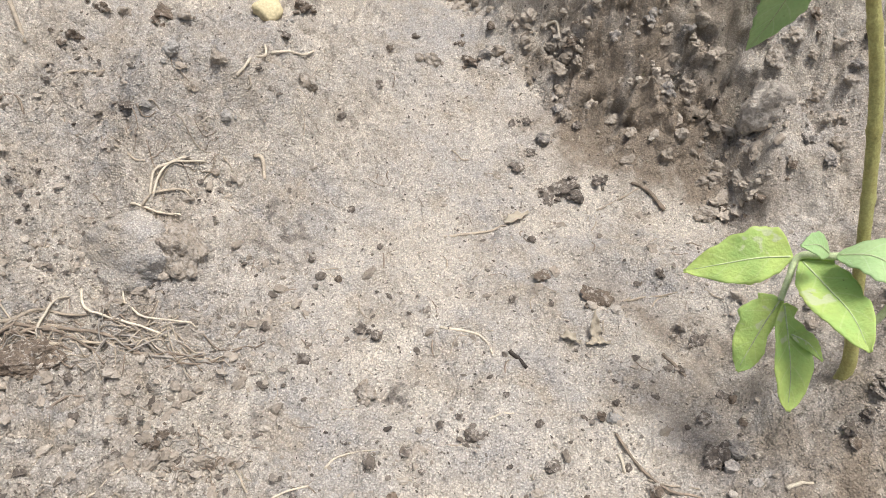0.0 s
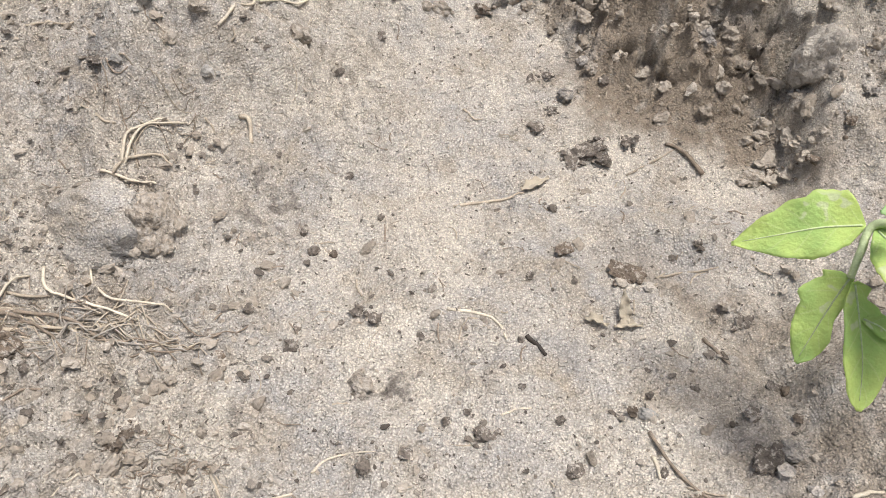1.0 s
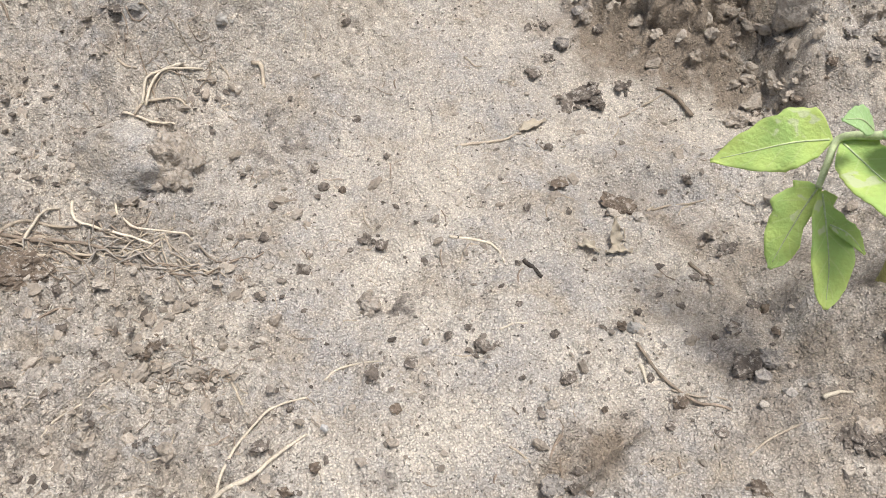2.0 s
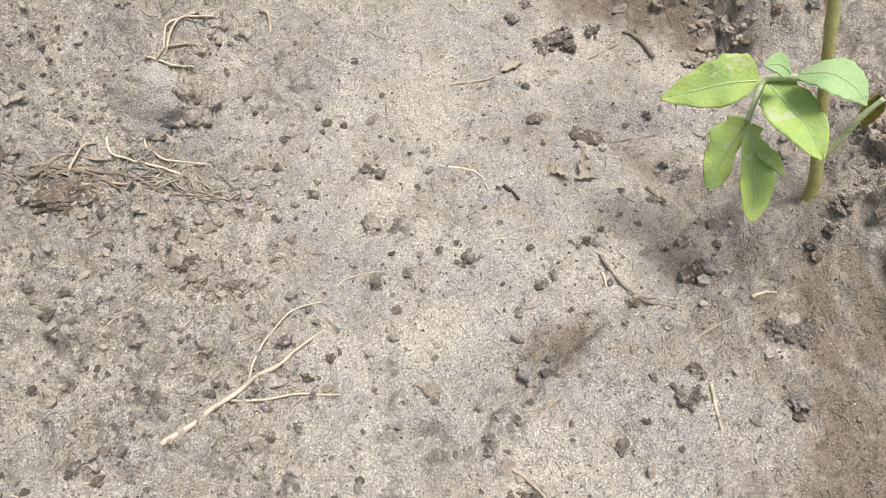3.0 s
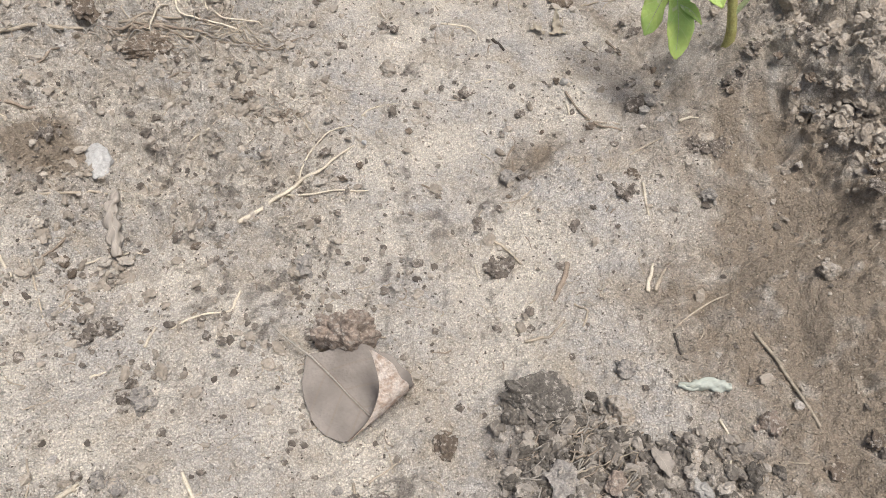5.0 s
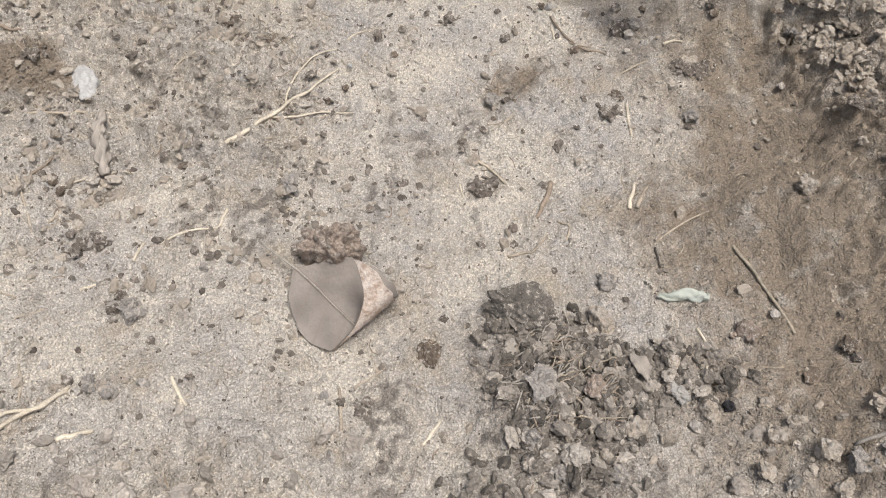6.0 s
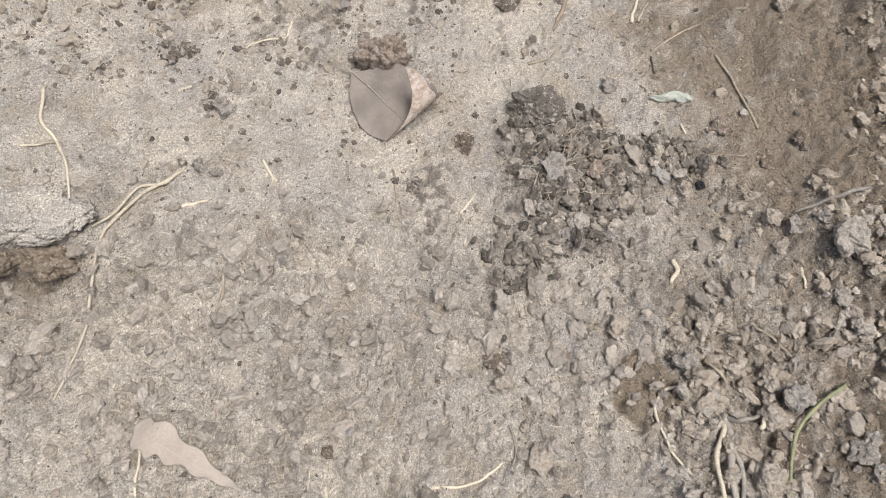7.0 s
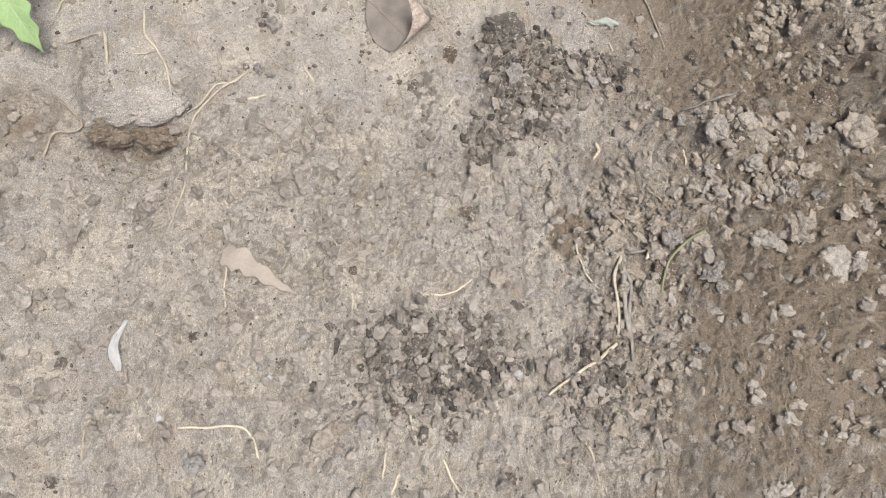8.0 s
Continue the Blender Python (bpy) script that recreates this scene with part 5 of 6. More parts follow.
stalk([(0.0781, 0.3014), (0.0905, 0.2986), (0.095, 0.2954), (0.0977, 0.2877)], 0.00057, 0.00038, "pale")
stalk([(0.1046, 0.2913), (0.1072, 0.2883), (0.1103, 0.2835)], 0.00085, 0.00066, "dark", kind="twig")
stalk([(0.0956, 0.26), (0.0993, 0.2615), (0.1048, 0.2632)], 0.00036, 0.00027, "pale")
stalk([(0.0798, 0.3558), (0.0925, 0.3603), (0.1027, 0.3626), (0.1065, 0.3634)], 0.00065, 0.00043, "tan")
stalk([(0.1705, 0.1986), (0.171, 0.1903), (0.172, 0.1821)], 0.00069, 0.00054, "pale")
stalk([(0.14, 0.2564), (0.1459, 0.2413), (0.1549, 0.2333), (0.1649, 0.2318)], 0.00059, 0.00042, "brown", lift=0.0005, kind="twig")
stalk([(0.1473, 0.2374), (0.1551, 0.2354), (0.1642, 0.2347)], 0.00034, 0.00026, "tan")
stalk([(0.1643, 0.296), (0.1677, 0.2913), (0.1716, 0.2863)], 0.00077, 0.00048, "brown", kind="twig")
stalk([(0.1399, 0.248), (0.1405, 0.2396)], 0.00069, 0.00043, "pale")
stalk([(-0.0661, 0.2835), (-0.0656, 0.2969), (-0.0618, 0.3044)], 0.00057, 0.00038, "pale", lift=0.002)
stalk([(-0.0596, 0.3101), (-0.0552, 0.3005), (-0.0471, 0.2962), (-0.0258, 0.29), (-0.022, 0.2896)], 0.00057, 0.00038, "pale", lift=0.0015)
stalk([(-0.0434, 0.3205), (-0.0454, 0.3149), (-0.0426, 0.3067), (-0.0337, 0.2965), (-0.0183, 0.2952), (-0.013, 0.2956)], 0.00047, 0.00038, "pale", lift=0.0015)
stalk([(-0.0818, 0.2863), (-0.0724, 0.2898), (-0.0671, 0.2954), (-0.0547, 0.2984)], 0.00075, 0.00047, "tan", lift=0.001)
stalk([(-0.0747, 0.2823), (-0.0636, 0.2871), (-0.0483, 0.2898), (-0.0334, 0.2827), (-0.0273, 0.2775)], 0.00075, 0.00047, "brown", lift=0.0015)
stalk([(-0.0853, 0.2756), (-0.0736, 0.2788), (-0.0608, 0.2817), (-0.0479, 0.2871), (-0.0379, 0.2811)], 0.00074, 0.00046, "tan", lift=0.001)
stalk([(-0.0863, 0.2811), (-0.0797, 0.2833), (-0.07, 0.2864), (-0.0577, 0.2859)], 0.00093, 0.00056, "brown", lift=0.001)
stalk([(-0.0611, 0.276), (-0.0578, 0.2854), (-0.0485, 0.2827), (-0.0408, 0.2749)], 0.00065, 0.00037, "brown", lift=0.001)
stalk([(-0.0409, 0.3496), (-0.0415, 0.3575), (-0.037, 0.3628), (-0.0221, 0.37)], 0.00062, 0.00041, "pale", lift=0.002)
stalk([(-0.0403, 0.3503), (-0.0389, 0.3594), (-0.0312, 0.3671), (-0.0263, 0.3685)], 0.00062, 0.00031, "pale", lift=0.002)
stalk([(-0.0485, 0.3465), (-0.0362, 0.345), (-0.0267, 0.3417)], 0.00060, 0.00040, "pale", lift=0.001)
stalk([(-0.0434, 0.3454), (-0.0386, 0.3542), (-0.0303, 0.3575), (-0.0248, 0.354)], 0.00062, 0.00041, "tan", lift=0.001)
stalk([(-0.0035, 0.3769), (0.0001, 0.3757), (0.0022, 0.3672)], 0.00096, 0.00075, "tan", lift=0.001)
stalk([(-0.0569, 0.3633), (-0.0493, 0.3597), (-0.0446, 0.3606)], 0.00050, 0.00040, "tan")
stalk([(0.1667, 0.395), (0.1744, 0.3906), (0.1807, 0.3829)], 0.00068, 0.00102, "brown", lift=0.001, kind="twig")
stalk([(0.1567, 0.3294), (0.1671, 0.3298), (0.1792, 0.3322)], 0.00051, 0.00031, "tan")
stalk([(0.1666, 0.2156), (0.1769, 0.2232), (0.1911, 0.2263)], 0.00041, 0.00033, "tan")
stalk([(0.1147, 0.1918), (0.1174, 0.1938), (0.1213, 0.1976)], 0.00031, 0.00023, "tan")
stalk([(0.1073, 0.1906), (0.1129, 0.1919), (0.1191, 0.1927)], 0.00031, 0.00023, "tan")
stalk([(0.098, 0.2201), (0.1009, 0.2178), (0.1042, 0.2146)], 0.00041, 0.00033, "tan")
stalk([(-0.0534, 0.2558), (-0.0515, 0.2637), (-0.0448, 0.2644)], 0.00045, 0.00036, "brown")
stalk([(0.1913, 0.2327), (0.1952, 0.2339), (0.2005, 0.2349)], 0.00084, 0.00042, "pale")
stalk([(0.0457, 0.3191), (0.0464, 0.3156), (0.0486, 0.3118)], 0.00040, 0.00030, "tan")
stalk([(0.0704, 0.2012), (0.0751, 0.1994), (0.0799, 0.1925)], 0.00048, 0.00040, "brown")
stalk([(0.1583, 0.2205), (0.158, 0.2148), (0.1575, 0.2099)], 0.00033, 0.00024, "tan")
stalk([(-0.12, 0.4355), (-0.1107, 0.4191), (-0.1034, 0.4069)], 0.00115, 0.00094, "tan", lift=0.002, kind="twig")
stalk([(-0.1066, 0.3785), (-0.1012, 0.3822), (-0.0993, 0.3808), (-0.0948, 0.3726)], 0.00060, 0.00050, "brown", lift=0.002)
stalk([(-0.0853, 0.3957), (-0.0779, 0.399), (-0.0724, 0.4072)], 0.00062, 0.00041, "tan")
stalk([(-0.0114, 0.3952), (-0.0073, 0.3997), (-0.0049, 0.4241), (-0.0064, 0.435)], 0.00066, 0.00055, "pale", lift=0.002)
stalk([(-0.0028, 0.4278), (0.0068, 0.4337), (0.0161, 0.4427)], 0.00067, 0.00045, "pale", lift=0.001)
stalk([(-0.0069, 0.3971), (-0.0056, 0.3943), (-0.0069, 0.3932)], 0.00041, 0.00031, "tan", lift=0.001)
stalk([(-0.0161, 0.3737), (-0.0135, 0.372), (-0.0119, 0.3698)], 0.00041, 0.00031, "tan")
stalk([(0.0826, 0.4057), (0.0865, 0.3996), (0.0904, 0.3987)], 0.00044, 0.00033, "tan")
stalk([(0.1496, 0.3817), (0.1619, 0.3881), (0.1699, 0.3926)], 0.00045, 0.00033, "tan")
stalk([(0.1276, 0.4655), (0.132, 0.462), (0.1343, 0.4548)], 0.00071, 0.00047, "pale", lift=0.001)
stalk([(-0.1304, 0.2647), (-0.1111, 0.2705), (-0.0967, 0.2781)], 0.00103, 0.00080, "tan", lift=0.001, kind="twig")
stalk([(-0.1083, 0.2445), (-0.1055, 0.2517), (-0.1025, 0.2603)], 0.00068, 0.00056, "brown")
stalk([(-0.1195, 0.2238), (-0.1114, 0.2227), (-0.1029, 0.2218)], 0.00086, 0.00065, "brown")
stalk([(-0.1173, 0.2151), (-0.1131, 0.2149), (-0.1053, 0.2087)], 0.00043, 0.00032, "pale")
stalk([(-0.0902, 0.1754), (-0.0786, 0.1823), (-0.0658, 0.1836)], 0.00073, 0.00052, "tan")
stalk([(-0.0691, 0.1484), (-0.0609, 0.1526), (-0.0524, 0.1558), (-0.0442, 0.1543)], 0.00051, 0.00031, "pale")
stalk([(-0.0881, 0.1461), (-0.0821, 0.1334), (-0.0768, 0.1213)], 0.00048, 0.00029, "tan")
stalk([(-0.0978, 0.1448), (-0.0951, 0.1412), (-0.0898, 0.1346)], 0.00067, 0.00058, "pale")
stalk([(-0.0841, 0.1492), (-0.0797, 0.1564), (-0.0738, 0.162)], 0.00060, 0.00050, "brown")
stalk([(-0.0729, 0.1278), (-0.0714, 0.1311), (-0.0693, 0.1344)], 0.00049, 0.00039, "tan")
stalk([(-0.0367, 0.1117), (-0.0354, 0.1161), (-0.0335, 0.1207)], 0.00067, 0.00057, "pale")
stalk([(-0.0283, 0.1208), (-0.0212, 0.1256), (-0.0129, 0.1287), (-0.0058, 0.1303)], 0.00049, 0.00049, "pale")
stalk([(-0.0058, 0.1303), (-0.0049, 0.1363), (-0.004, 0.1418)], 0.00060, 0.00050, "pale")
stalk([(0.1009, 0.1728), (0.1071, 0.168), (0.1148, 0.1605)], 0.00074, 0.00053, "tan", lift=0.0008)
stalk([(0.1348, 0.1597), (0.1308, 0.1478), (0.1265, 0.1382)], 0.00133, 0.00082, "brown", kind="twig")
stalk([(0.1665, 0.1438), (0.1677, 0.1491), (0.171, 0.1579)], 0.00102, 0.00072, "pale")
stalk([(0.1698, 0.1438), (0.1718, 0.1485), (0.1751, 0.1544)], 0.00092, 0.00061, "tan")
stalk([(0.1137, 0.1191), (0.1201, 0.1212), (0.1247, 0.1223), (0.1302, 0.1286)], 0.00069, 0.00049, "tan")
stalk([(0.1351, 0.1368), (0.1391, 0.1334), (0.1395, 0.1305), (0.1374, 0.1253)], 0.00050, 0.00040, "tan")
stalk([(0.2052, 0.1219), (0.2101, 0.1126), (0.2125, 0.1025), (0.2183, 0.0782)], 0.00075, 0.00065, "tan", lift=0.0005)
stalk([(0.1847, 0.0841), (0.1871, 0.0778), (0.1867, 0.072), (0.1823, 0.0614)], 0.00053, 0.00036, "pale")
stalk([(0.0542, 0.0594), (0.0592, 0.0633), (0.0657, 0.0678)], 0.00044, 0.00026, "tan")
stalk([(-0.0088, 0.0553), (-0.0063, 0.0515), (-0.003, 0.0472)], 0.00066, 0.00058, "pale")
stalk([(-0.0507, 0.0463), (-0.0471, 0.0484), (-0.0434, 0.0504)], 0.00073, 0.00057, "pale")
stalk([(-0.0542, 0.098), (-0.0513, 0.0991), (-0.0467, 0.101)], 0.00056, 0.00037, "pale")
stalk([(0.1742, 0.123), (0.1746, 0.1189), (0.1754, 0.1134)], 0.00058, 0.00039, "dark")
stalk([(0.0945, 0.1595), (0.0952, 0.1562), (0.0963, 0.1528)], 0.00042, 0.00031, "pale")
stalk([(0.0381, 0.1229), (0.0474, 0.1223), (0.0613, 0.121)], 0.00029, 0.00029, "tan")
stalk([(-0.0636, 0.0609), (-0.0605, 0.054), (-0.0594, 0.0463)], 0.00041, 0.00033, "tan")
stalk([(0.146, 0.0655), (0.1463, 0.0591), (0.1446, 0.0526)], 0.00052, 0.00035, "tan")
stalk([(-0.0436, 0.0522), (-0.0504, 0.0448), (-0.0621, 0.0393), (-0.0717, 0.0224), (-0.0913, 0.0074)], 0.00076, 0.00051, "pale", lift=0.001)
stalk([(-0.0439, 0.0504), (-0.0559, 0.0414), (-0.0684, 0.0249), (-0.076, 0.0049), (-0.0765, -0.0211), (-0.0816, -0.0401), (-0.0851, -0.0517)], 0.00088, 0.00050, "pale", lift=0.001)
stalk([(-0.1073, 0.0856), (-0.1032, 0.0666), (-0.0959, 0.0579), (-0.0871, 0.0413), (-0.0845, 0.0257)], 0.00088, 0.00050, "pale", lift=0.001)
stalk([(-0.1058, 0.0498), (-0.1002, 0.0517), (-0.0957, 0.0563)], 0.00062, 0.00049, "pale", lift=0.001)
stalk([(-0.1633, 0.0887), (-0.1501, 0.1001), (-0.1444, 0.1128), (-0.1297, 0.1159)], 0.00077, 0.00064, "pale", lift=0.001)
stalk([(-0.0416, 0.0321), (-0.037, 0.0331), (-0.032, 0.0365)], 0.00114, 0.00063, "pale")
stalk([(-0.0228, 0.009), (-0.0216, -0.0053), (-0.0257, -0.0204)], 0.00075, 0.00050, "tan")
stalk([(-0.01, 0.0579), (-0.0067, 0.0526), (-0.004, 0.0459)], 0.00065, 0.00039, "pale")
stalk([(0.0508, 0.0418), (0.05, 0.0501), (0.0488, 0.0588)], 0.00066, 0.00053, "tan")
stalk([(0.0799, 0.0364), (0.083, 0.0413), (0.086, 0.0458)], 0.00079, 0.00040, "pale")
stalk([(0.0678, -0.0846), (0.0822, -0.0831), (0.0906, -0.079), (0.0965, -0.0741)], 0.00062, 0.00049, "pale")
stalk([(0.0972, -0.0549), (0.1022, -0.0672), (0.1007, -0.0761)], 0.00062, 0.00050, "grey", lift=0.0006)
stalk([(0.0855, -0.0574), (0.0883, -0.0548), (0.0928, -0.0525)], 0.00062, 0.00050, "grey")
stalk([(0.1735, -0.0421), (0.1629, -0.0457), (0.16, -0.0554), (0.1646, -0.0696), (0.1716, -0.0802)], 0.00075, 0.00050, "pale", lift=0.001)
stalk([(0.2359, -0.0431), (0.2175, -0.056), (0.209, -0.0722), (0.2061, -0.0914)], 0.00085, 0.00061, "green", lift=0.006)
stalk([(0.1862, -0.0557), (0.1802, -0.0727), (0.1819, -0.0888), (0.1827, -0.1073)], 0.00109, 0.00084, "pale", lift=0.004)
stalk([(0.1856, -0.0556), (0.1857, -0.0727), (0.1862, -0.0941), (0.1923, -0.115)], 0.00156, 0.00120, "grey", lift=0.003)
stalk([(0.1856, -0.0574), (0.1913, -0.0587), (0.2014, -0.0552)], 0.00111, 0.00074, "grey", lift=0.008)
stalk([(0.1997, -0.0613), (0.202, -0.0569), (0.2034, -0.0514)], 0.00111, 0.00074, "pale", lift=0.004)
stalk([(0.2234, 0.0059), (0.2261, 0.0029), (0.2267, -0.0017)], 0.00076, 0.00051, "pale")
stalk([(0.1736, 0.0141), (0.1753, 0.0097), (0.1722, 0.0035)], 0.00117, 0.00091, "pale", lift=0.001)
stalk([(0.2023, -0.0178), (0.2103, -0.0247), (0.2175, -0.0337)], 0.00063, 0.00050, "tan", lift=0.001)
stalk([(-0.0494, -0.0701), (-0.0501, -0.0819), (-0.0488, -0.0942)], 0.00061, 0.00049, "pale")
stalk([(0.0254, -0.0837), (0.026, -0.0892), (0.0258, -0.0931)], 0.00073, 0.00061, "pale")
stalk([(0.0194, -0.0743), (0.0188, -0.0802), (0.0189, -0.0869)], 0.00049, 0.00037, "pale")
stalk([(0.0163, -0.0948), (0.0122, -0.0987), (0.0064, -0.1015)], 0.00060, 0.00048, "tan")
stalk([(0.1811, -0.0325), (0.1862, -0.0389), (0.1886, -0.0448)], 0.00062, 0.00050, "tan", lift=0.004)
stalk([(0.2555, 0.0411), (0.2432, 0.0363), (0.2337, 0.0338), (0.224, 0.0314)], 0.00102, 0.00064, "grey", lift=0.003)
stalk([(0.1749, 0.1254), (0.1889, 0.1373), (0.2015, 0.143)], 0.00042, 0.00042, "tan")
stalk([(-0.0712, -0.1642), (-0.0537, -0.1639), (-0.0367, -0.163), (-0.0285, -0.1692), (-0.0232, -0.1826)], 0.00083, 0.00069, "pale", lift=0.001)
stalk([(-0.1135, -0.1564), (-0.1194, -0.1603), (-0.1217, -0.169), (-0.1218, -0.183)], 0.00081, 0.00068, "tan")
stalk([(0.1811, -0.1119), (0.171, -0.1213), (0.1554, -0.1316), (0.1386, -0.145)], 0.00113, 0.00071, "pale", lift=0.002)
stalk([(0.158, -0.1631), (0.1668, -0.1743), (0.1719, -0.1909)], 0.00084, 0.00056, "pale")
stalk([(0.0812, -0.1802), (0.0865, -0.1914), (0.0929, -0.2011)], 0.00083, 0.00055, "pale")
stalk([(0.0619, -0.1437), (0.0619, -0.1582), (0.0664, -0.1725)], 0.00084, 0.00070, "pale", lift=0.001)
stalk([(0.0481, -0.1759), (0.0473, -0.1838), (0.0465, -0.191)], 0.00082, 0.00069, "pale")
stalk([(0.0558, -0.1878), (0.054, -0.1933), (0.0519, -0.1997)], 0.00083, 0.00069, "pale")
stalk([(-0.157, -0.0113), (-0.1539, 0.0055), (-0.1414, 0.0064), (-0.138, 0.0132), (-0.1574, 0.0297)], 0.00086, 0.00057, "tan", lift=0.002)
stalk([(-0.1266, 0.0653), (-0.1224, 0.0542), (-0.1201, 0.0431)], 0.00127, 0.00085, "pale", lift=0.001)
stalk([(-0.1526, 0.0616), (-0.1396, 0.0639), (-0.1279, 0.0647)], 0.00087, 0.00058, "tan", lift=0.001)
stalk([(-0.1598, 0.0795), (-0.1573, 0.0872), (-0.1542, 0.091)], 0.00073, 0.00059, "pale", lift=0.001)
stalk([(-0.1408, -0.0005), (-0.1357, 0.0045), (-0.1309, 0.0081)], 0.00058, 0.00043, "tan", lift=0.001)
stalk([(-0.0918, -0.1353), (-0.0941, -0.1447), (-0.0978, -0.1497)], 0.00069, 0.00056, "tan")
stalk([(0.092, -0.1065), (0.0819, -0.1102), (0.0767, -0.1071)], 0.00057, 0.00043, "tan")
stalk([(0.1823, -0.0652), (0.1891, -0.0752), (0.1885, -0.0952), (0.1923, -0.1216)], 0.00114, 0.00086, "grey", lift=0.003)
stalk([(0.2048, -0.1478), (0.1958, -0.1446), (0.1876, -0.1382)], 0.00071, 0.00057, "tan", lift=0.001)

# clods and stones on the furrow's floor
clod(0.0903, 0.2532, 0.0035, "dark")
clod(0.0556, 0.2422, 0.0033, "dark")
bit(0.1167, 0.2439, 0.0029, "dark")
bit(0.0254, 0.2125, 0.0027, "dark")
clod(-0.0158, 0.2437, 0.0034, "brown")
bit(0.0291, 0.2822, 0.0028, "dark")
bit(0.0289, 0.2917, 0.0018, "dark")
bit(0.067, 0.2467, 0.0021, "dark")
clod(0.1413, 0.3216, 0.0062, "brown")
clod(0.1736, 0.2465, 0.0053, "dark")
clod(0.1805, 0.2497, 0.0041, "grey")
bit(0.1767, 0.243, 0.0028, "grey")
clod(0.1954, 0.2197, 0.0050, "dark")
clod(0.2098, 0.2217, 0.0035, "dark")
clod(0.1107, 0.209, 0.0043, "grey")
bit(0.1171, 0.2075, 0.0027, "dark")
bit(0.1182, 0.2139, 0.0016, "dark")
clod(0.167, 0.204, 0.0033, "brown")
clod(0.1604, 0.1939, 0.0036, "dark")
bit(0.1641, 0.1941, 0.0025, "dark")
clod(0.1987, 0.1917, 0.0034, "grey")
bit(0.1976, 0.187, 0.0022, "dark")
bit(0.078, 0.1951, 0.0015, "dark")
bit(0.1385, 0.1783, 0.0021, "dark")
bit(0.0956, 0.1804, 0.0025, "dark")
clod(0.1403, 0.2624, 0.0032, "slate")
bit(0.1356, 0.2628, 0.0019, "brown")
bit(0.1073, 0.3193, 0.0017, "dark")
clod(0.1196, 0.3305, 0.0031, "brown")
bit(0.0248, 0.18, 0.0018, "dark")
bit(0.0331, 0.1845, 0.0016, "dark")
bit(0.034, 0.2015, 0.0020, "brown")
bit(0.0417, 0.2094, 0.0019, "brown")
bit(0.0242, 0.1992, 0.0026, "pale")
clod(0.0432, 0.2208, 0.0015, "white")
clod(-0.0474, 0.236, 0.0036, "pale")
bit(0.0253, 0.3361, 0.0019, "dark")
bit(0.0294, 0.3292, 0.0022, "dark")
bit(0.0365, 0.3299, 0.0019, "brown")
clod(0.1344, 0.3904, 0.0059, "dark")
clod(0.1407, 0.3873, 0.0048, "dark")
clod(0.1274, 0.3861, 0.0043, "dark")
clod(0.1508, 0.3968, 0.0038, "dark")
clod(0.1384, 0.3956, 0.0032, "dark")
bit(0.0788, 0.2586, 0.0017, "dark")
bit(0.0851, 0.2613, 0.0013, "dark")
bit(0.1136, 0.2595, 0.0017, "dark")
bit(0.1419, 0.2417, 0.0018, "dark")
bit(0.146, 0.2253, 0.0018, "dark")
bit(0.1425, 0.2709, 0.0015, "dark")
bit(0.1572, 0.2744, 0.0017, "dark")
bit(0.1831, 0.2767, 0.0029, "dark")
bit(0.1733, 0.2654, 0.0028, "dark")
bit(0.1864, 0.2755, 0.0022, "brown")
bit(0.186, 0.2625, 0.0019, "brown")
bit(0.1653, 0.2894, 0.0016, "dark")
bit(0.1763, 0.3126, 0.0028, "tan")
clod(0.1806, 0.3049, 0.0035, "dark")
bit(0.1479, 0.3133, 0.0016, "pale")
bit(0.1701, 0.3391, 0.0020, "dark")
bit(0.1713, 0.3379, 0.0015, "dark")
bit(0.1498, 0.2328, 0.0022, "brown")
bit(0.1509, 0.1994, 0.0016, "dark")
bit(0.102, 0.2689, 0.0011, "dark")
clod(0.0484, 0.3004, 0.0037, "dark")
bit(0.0545, 0.2951, 0.0027, "dark")
clod(0.0525, 0.272, 0.0048, "tan")
bit(0.1026, 0.2874, 0.0013, "dark")
bit(0.0635, 0.2281, 0.0018, "brown")
bit(0.073, 0.2397, 0.0012, "dark")
bit(0.0062, 0.2792, 0.0018, "brown")
bit(0.0125, 0.2975, 0.0020, "dark")
bit(0.003, 0.2397, 0.0018, "brown")
bit(0.0041, 0.1979, 0.0018, "dark")
bit(0.0019, 0.1949, 0.0016, "dark")
bit(0.0105, 0.1843, 0.0016, "brown")
bit(-0.0516, 0.2688, 0.0019, "dark")
clod(0.2138, 0.2492, 0.0032, "dark")
clod(0.2223, 0.257, 0.0036, "dark")
clod(0.2296, 0.2621, 0.0032, "dark")
bit(0.219, 0.2522, 0.0022, "dark")
bit(0.183, 0.2362, 0.0020, "grey")
bit(0.1749, 0.2329, 0.0016, "pale")
bit(-0.0564, 0.2194, 0.0027, "dark")
bit(-0.0516, 0.2124, 0.0023, "dark")
bit(-0.055, 0.2317, 0.0020, "dark")
bit(0.1699, 0.2898, 0.0016, "brown")
bit(0.1074, 0.2325, 0.0012, "dark")
bit(0.1606, 0.2236, 0.0018, "dark")
bit(0.1274, 0.2323, 0.0012, "brown")
bit(0.1103, 0.1945, 0.0013, "brown")
bit(0.1126, 0.3983, 0.0029, "dark")
bit(0.1176, 0.3552, 0.0018, "dark")
bit(0.0388, 0.3667, 0.0018, "dark")
bit(0.0526, 0.3458, 0.0015, "dark")
bit(0.017, 0.1969, 0.0013, "dark")
bit(0.0321, 0.2275, 0.0014, "dark")
bit(0.0223, 0.191, 0.0015, "brown")
bit(0.0573, 0.1993, 0.0013, "dark")
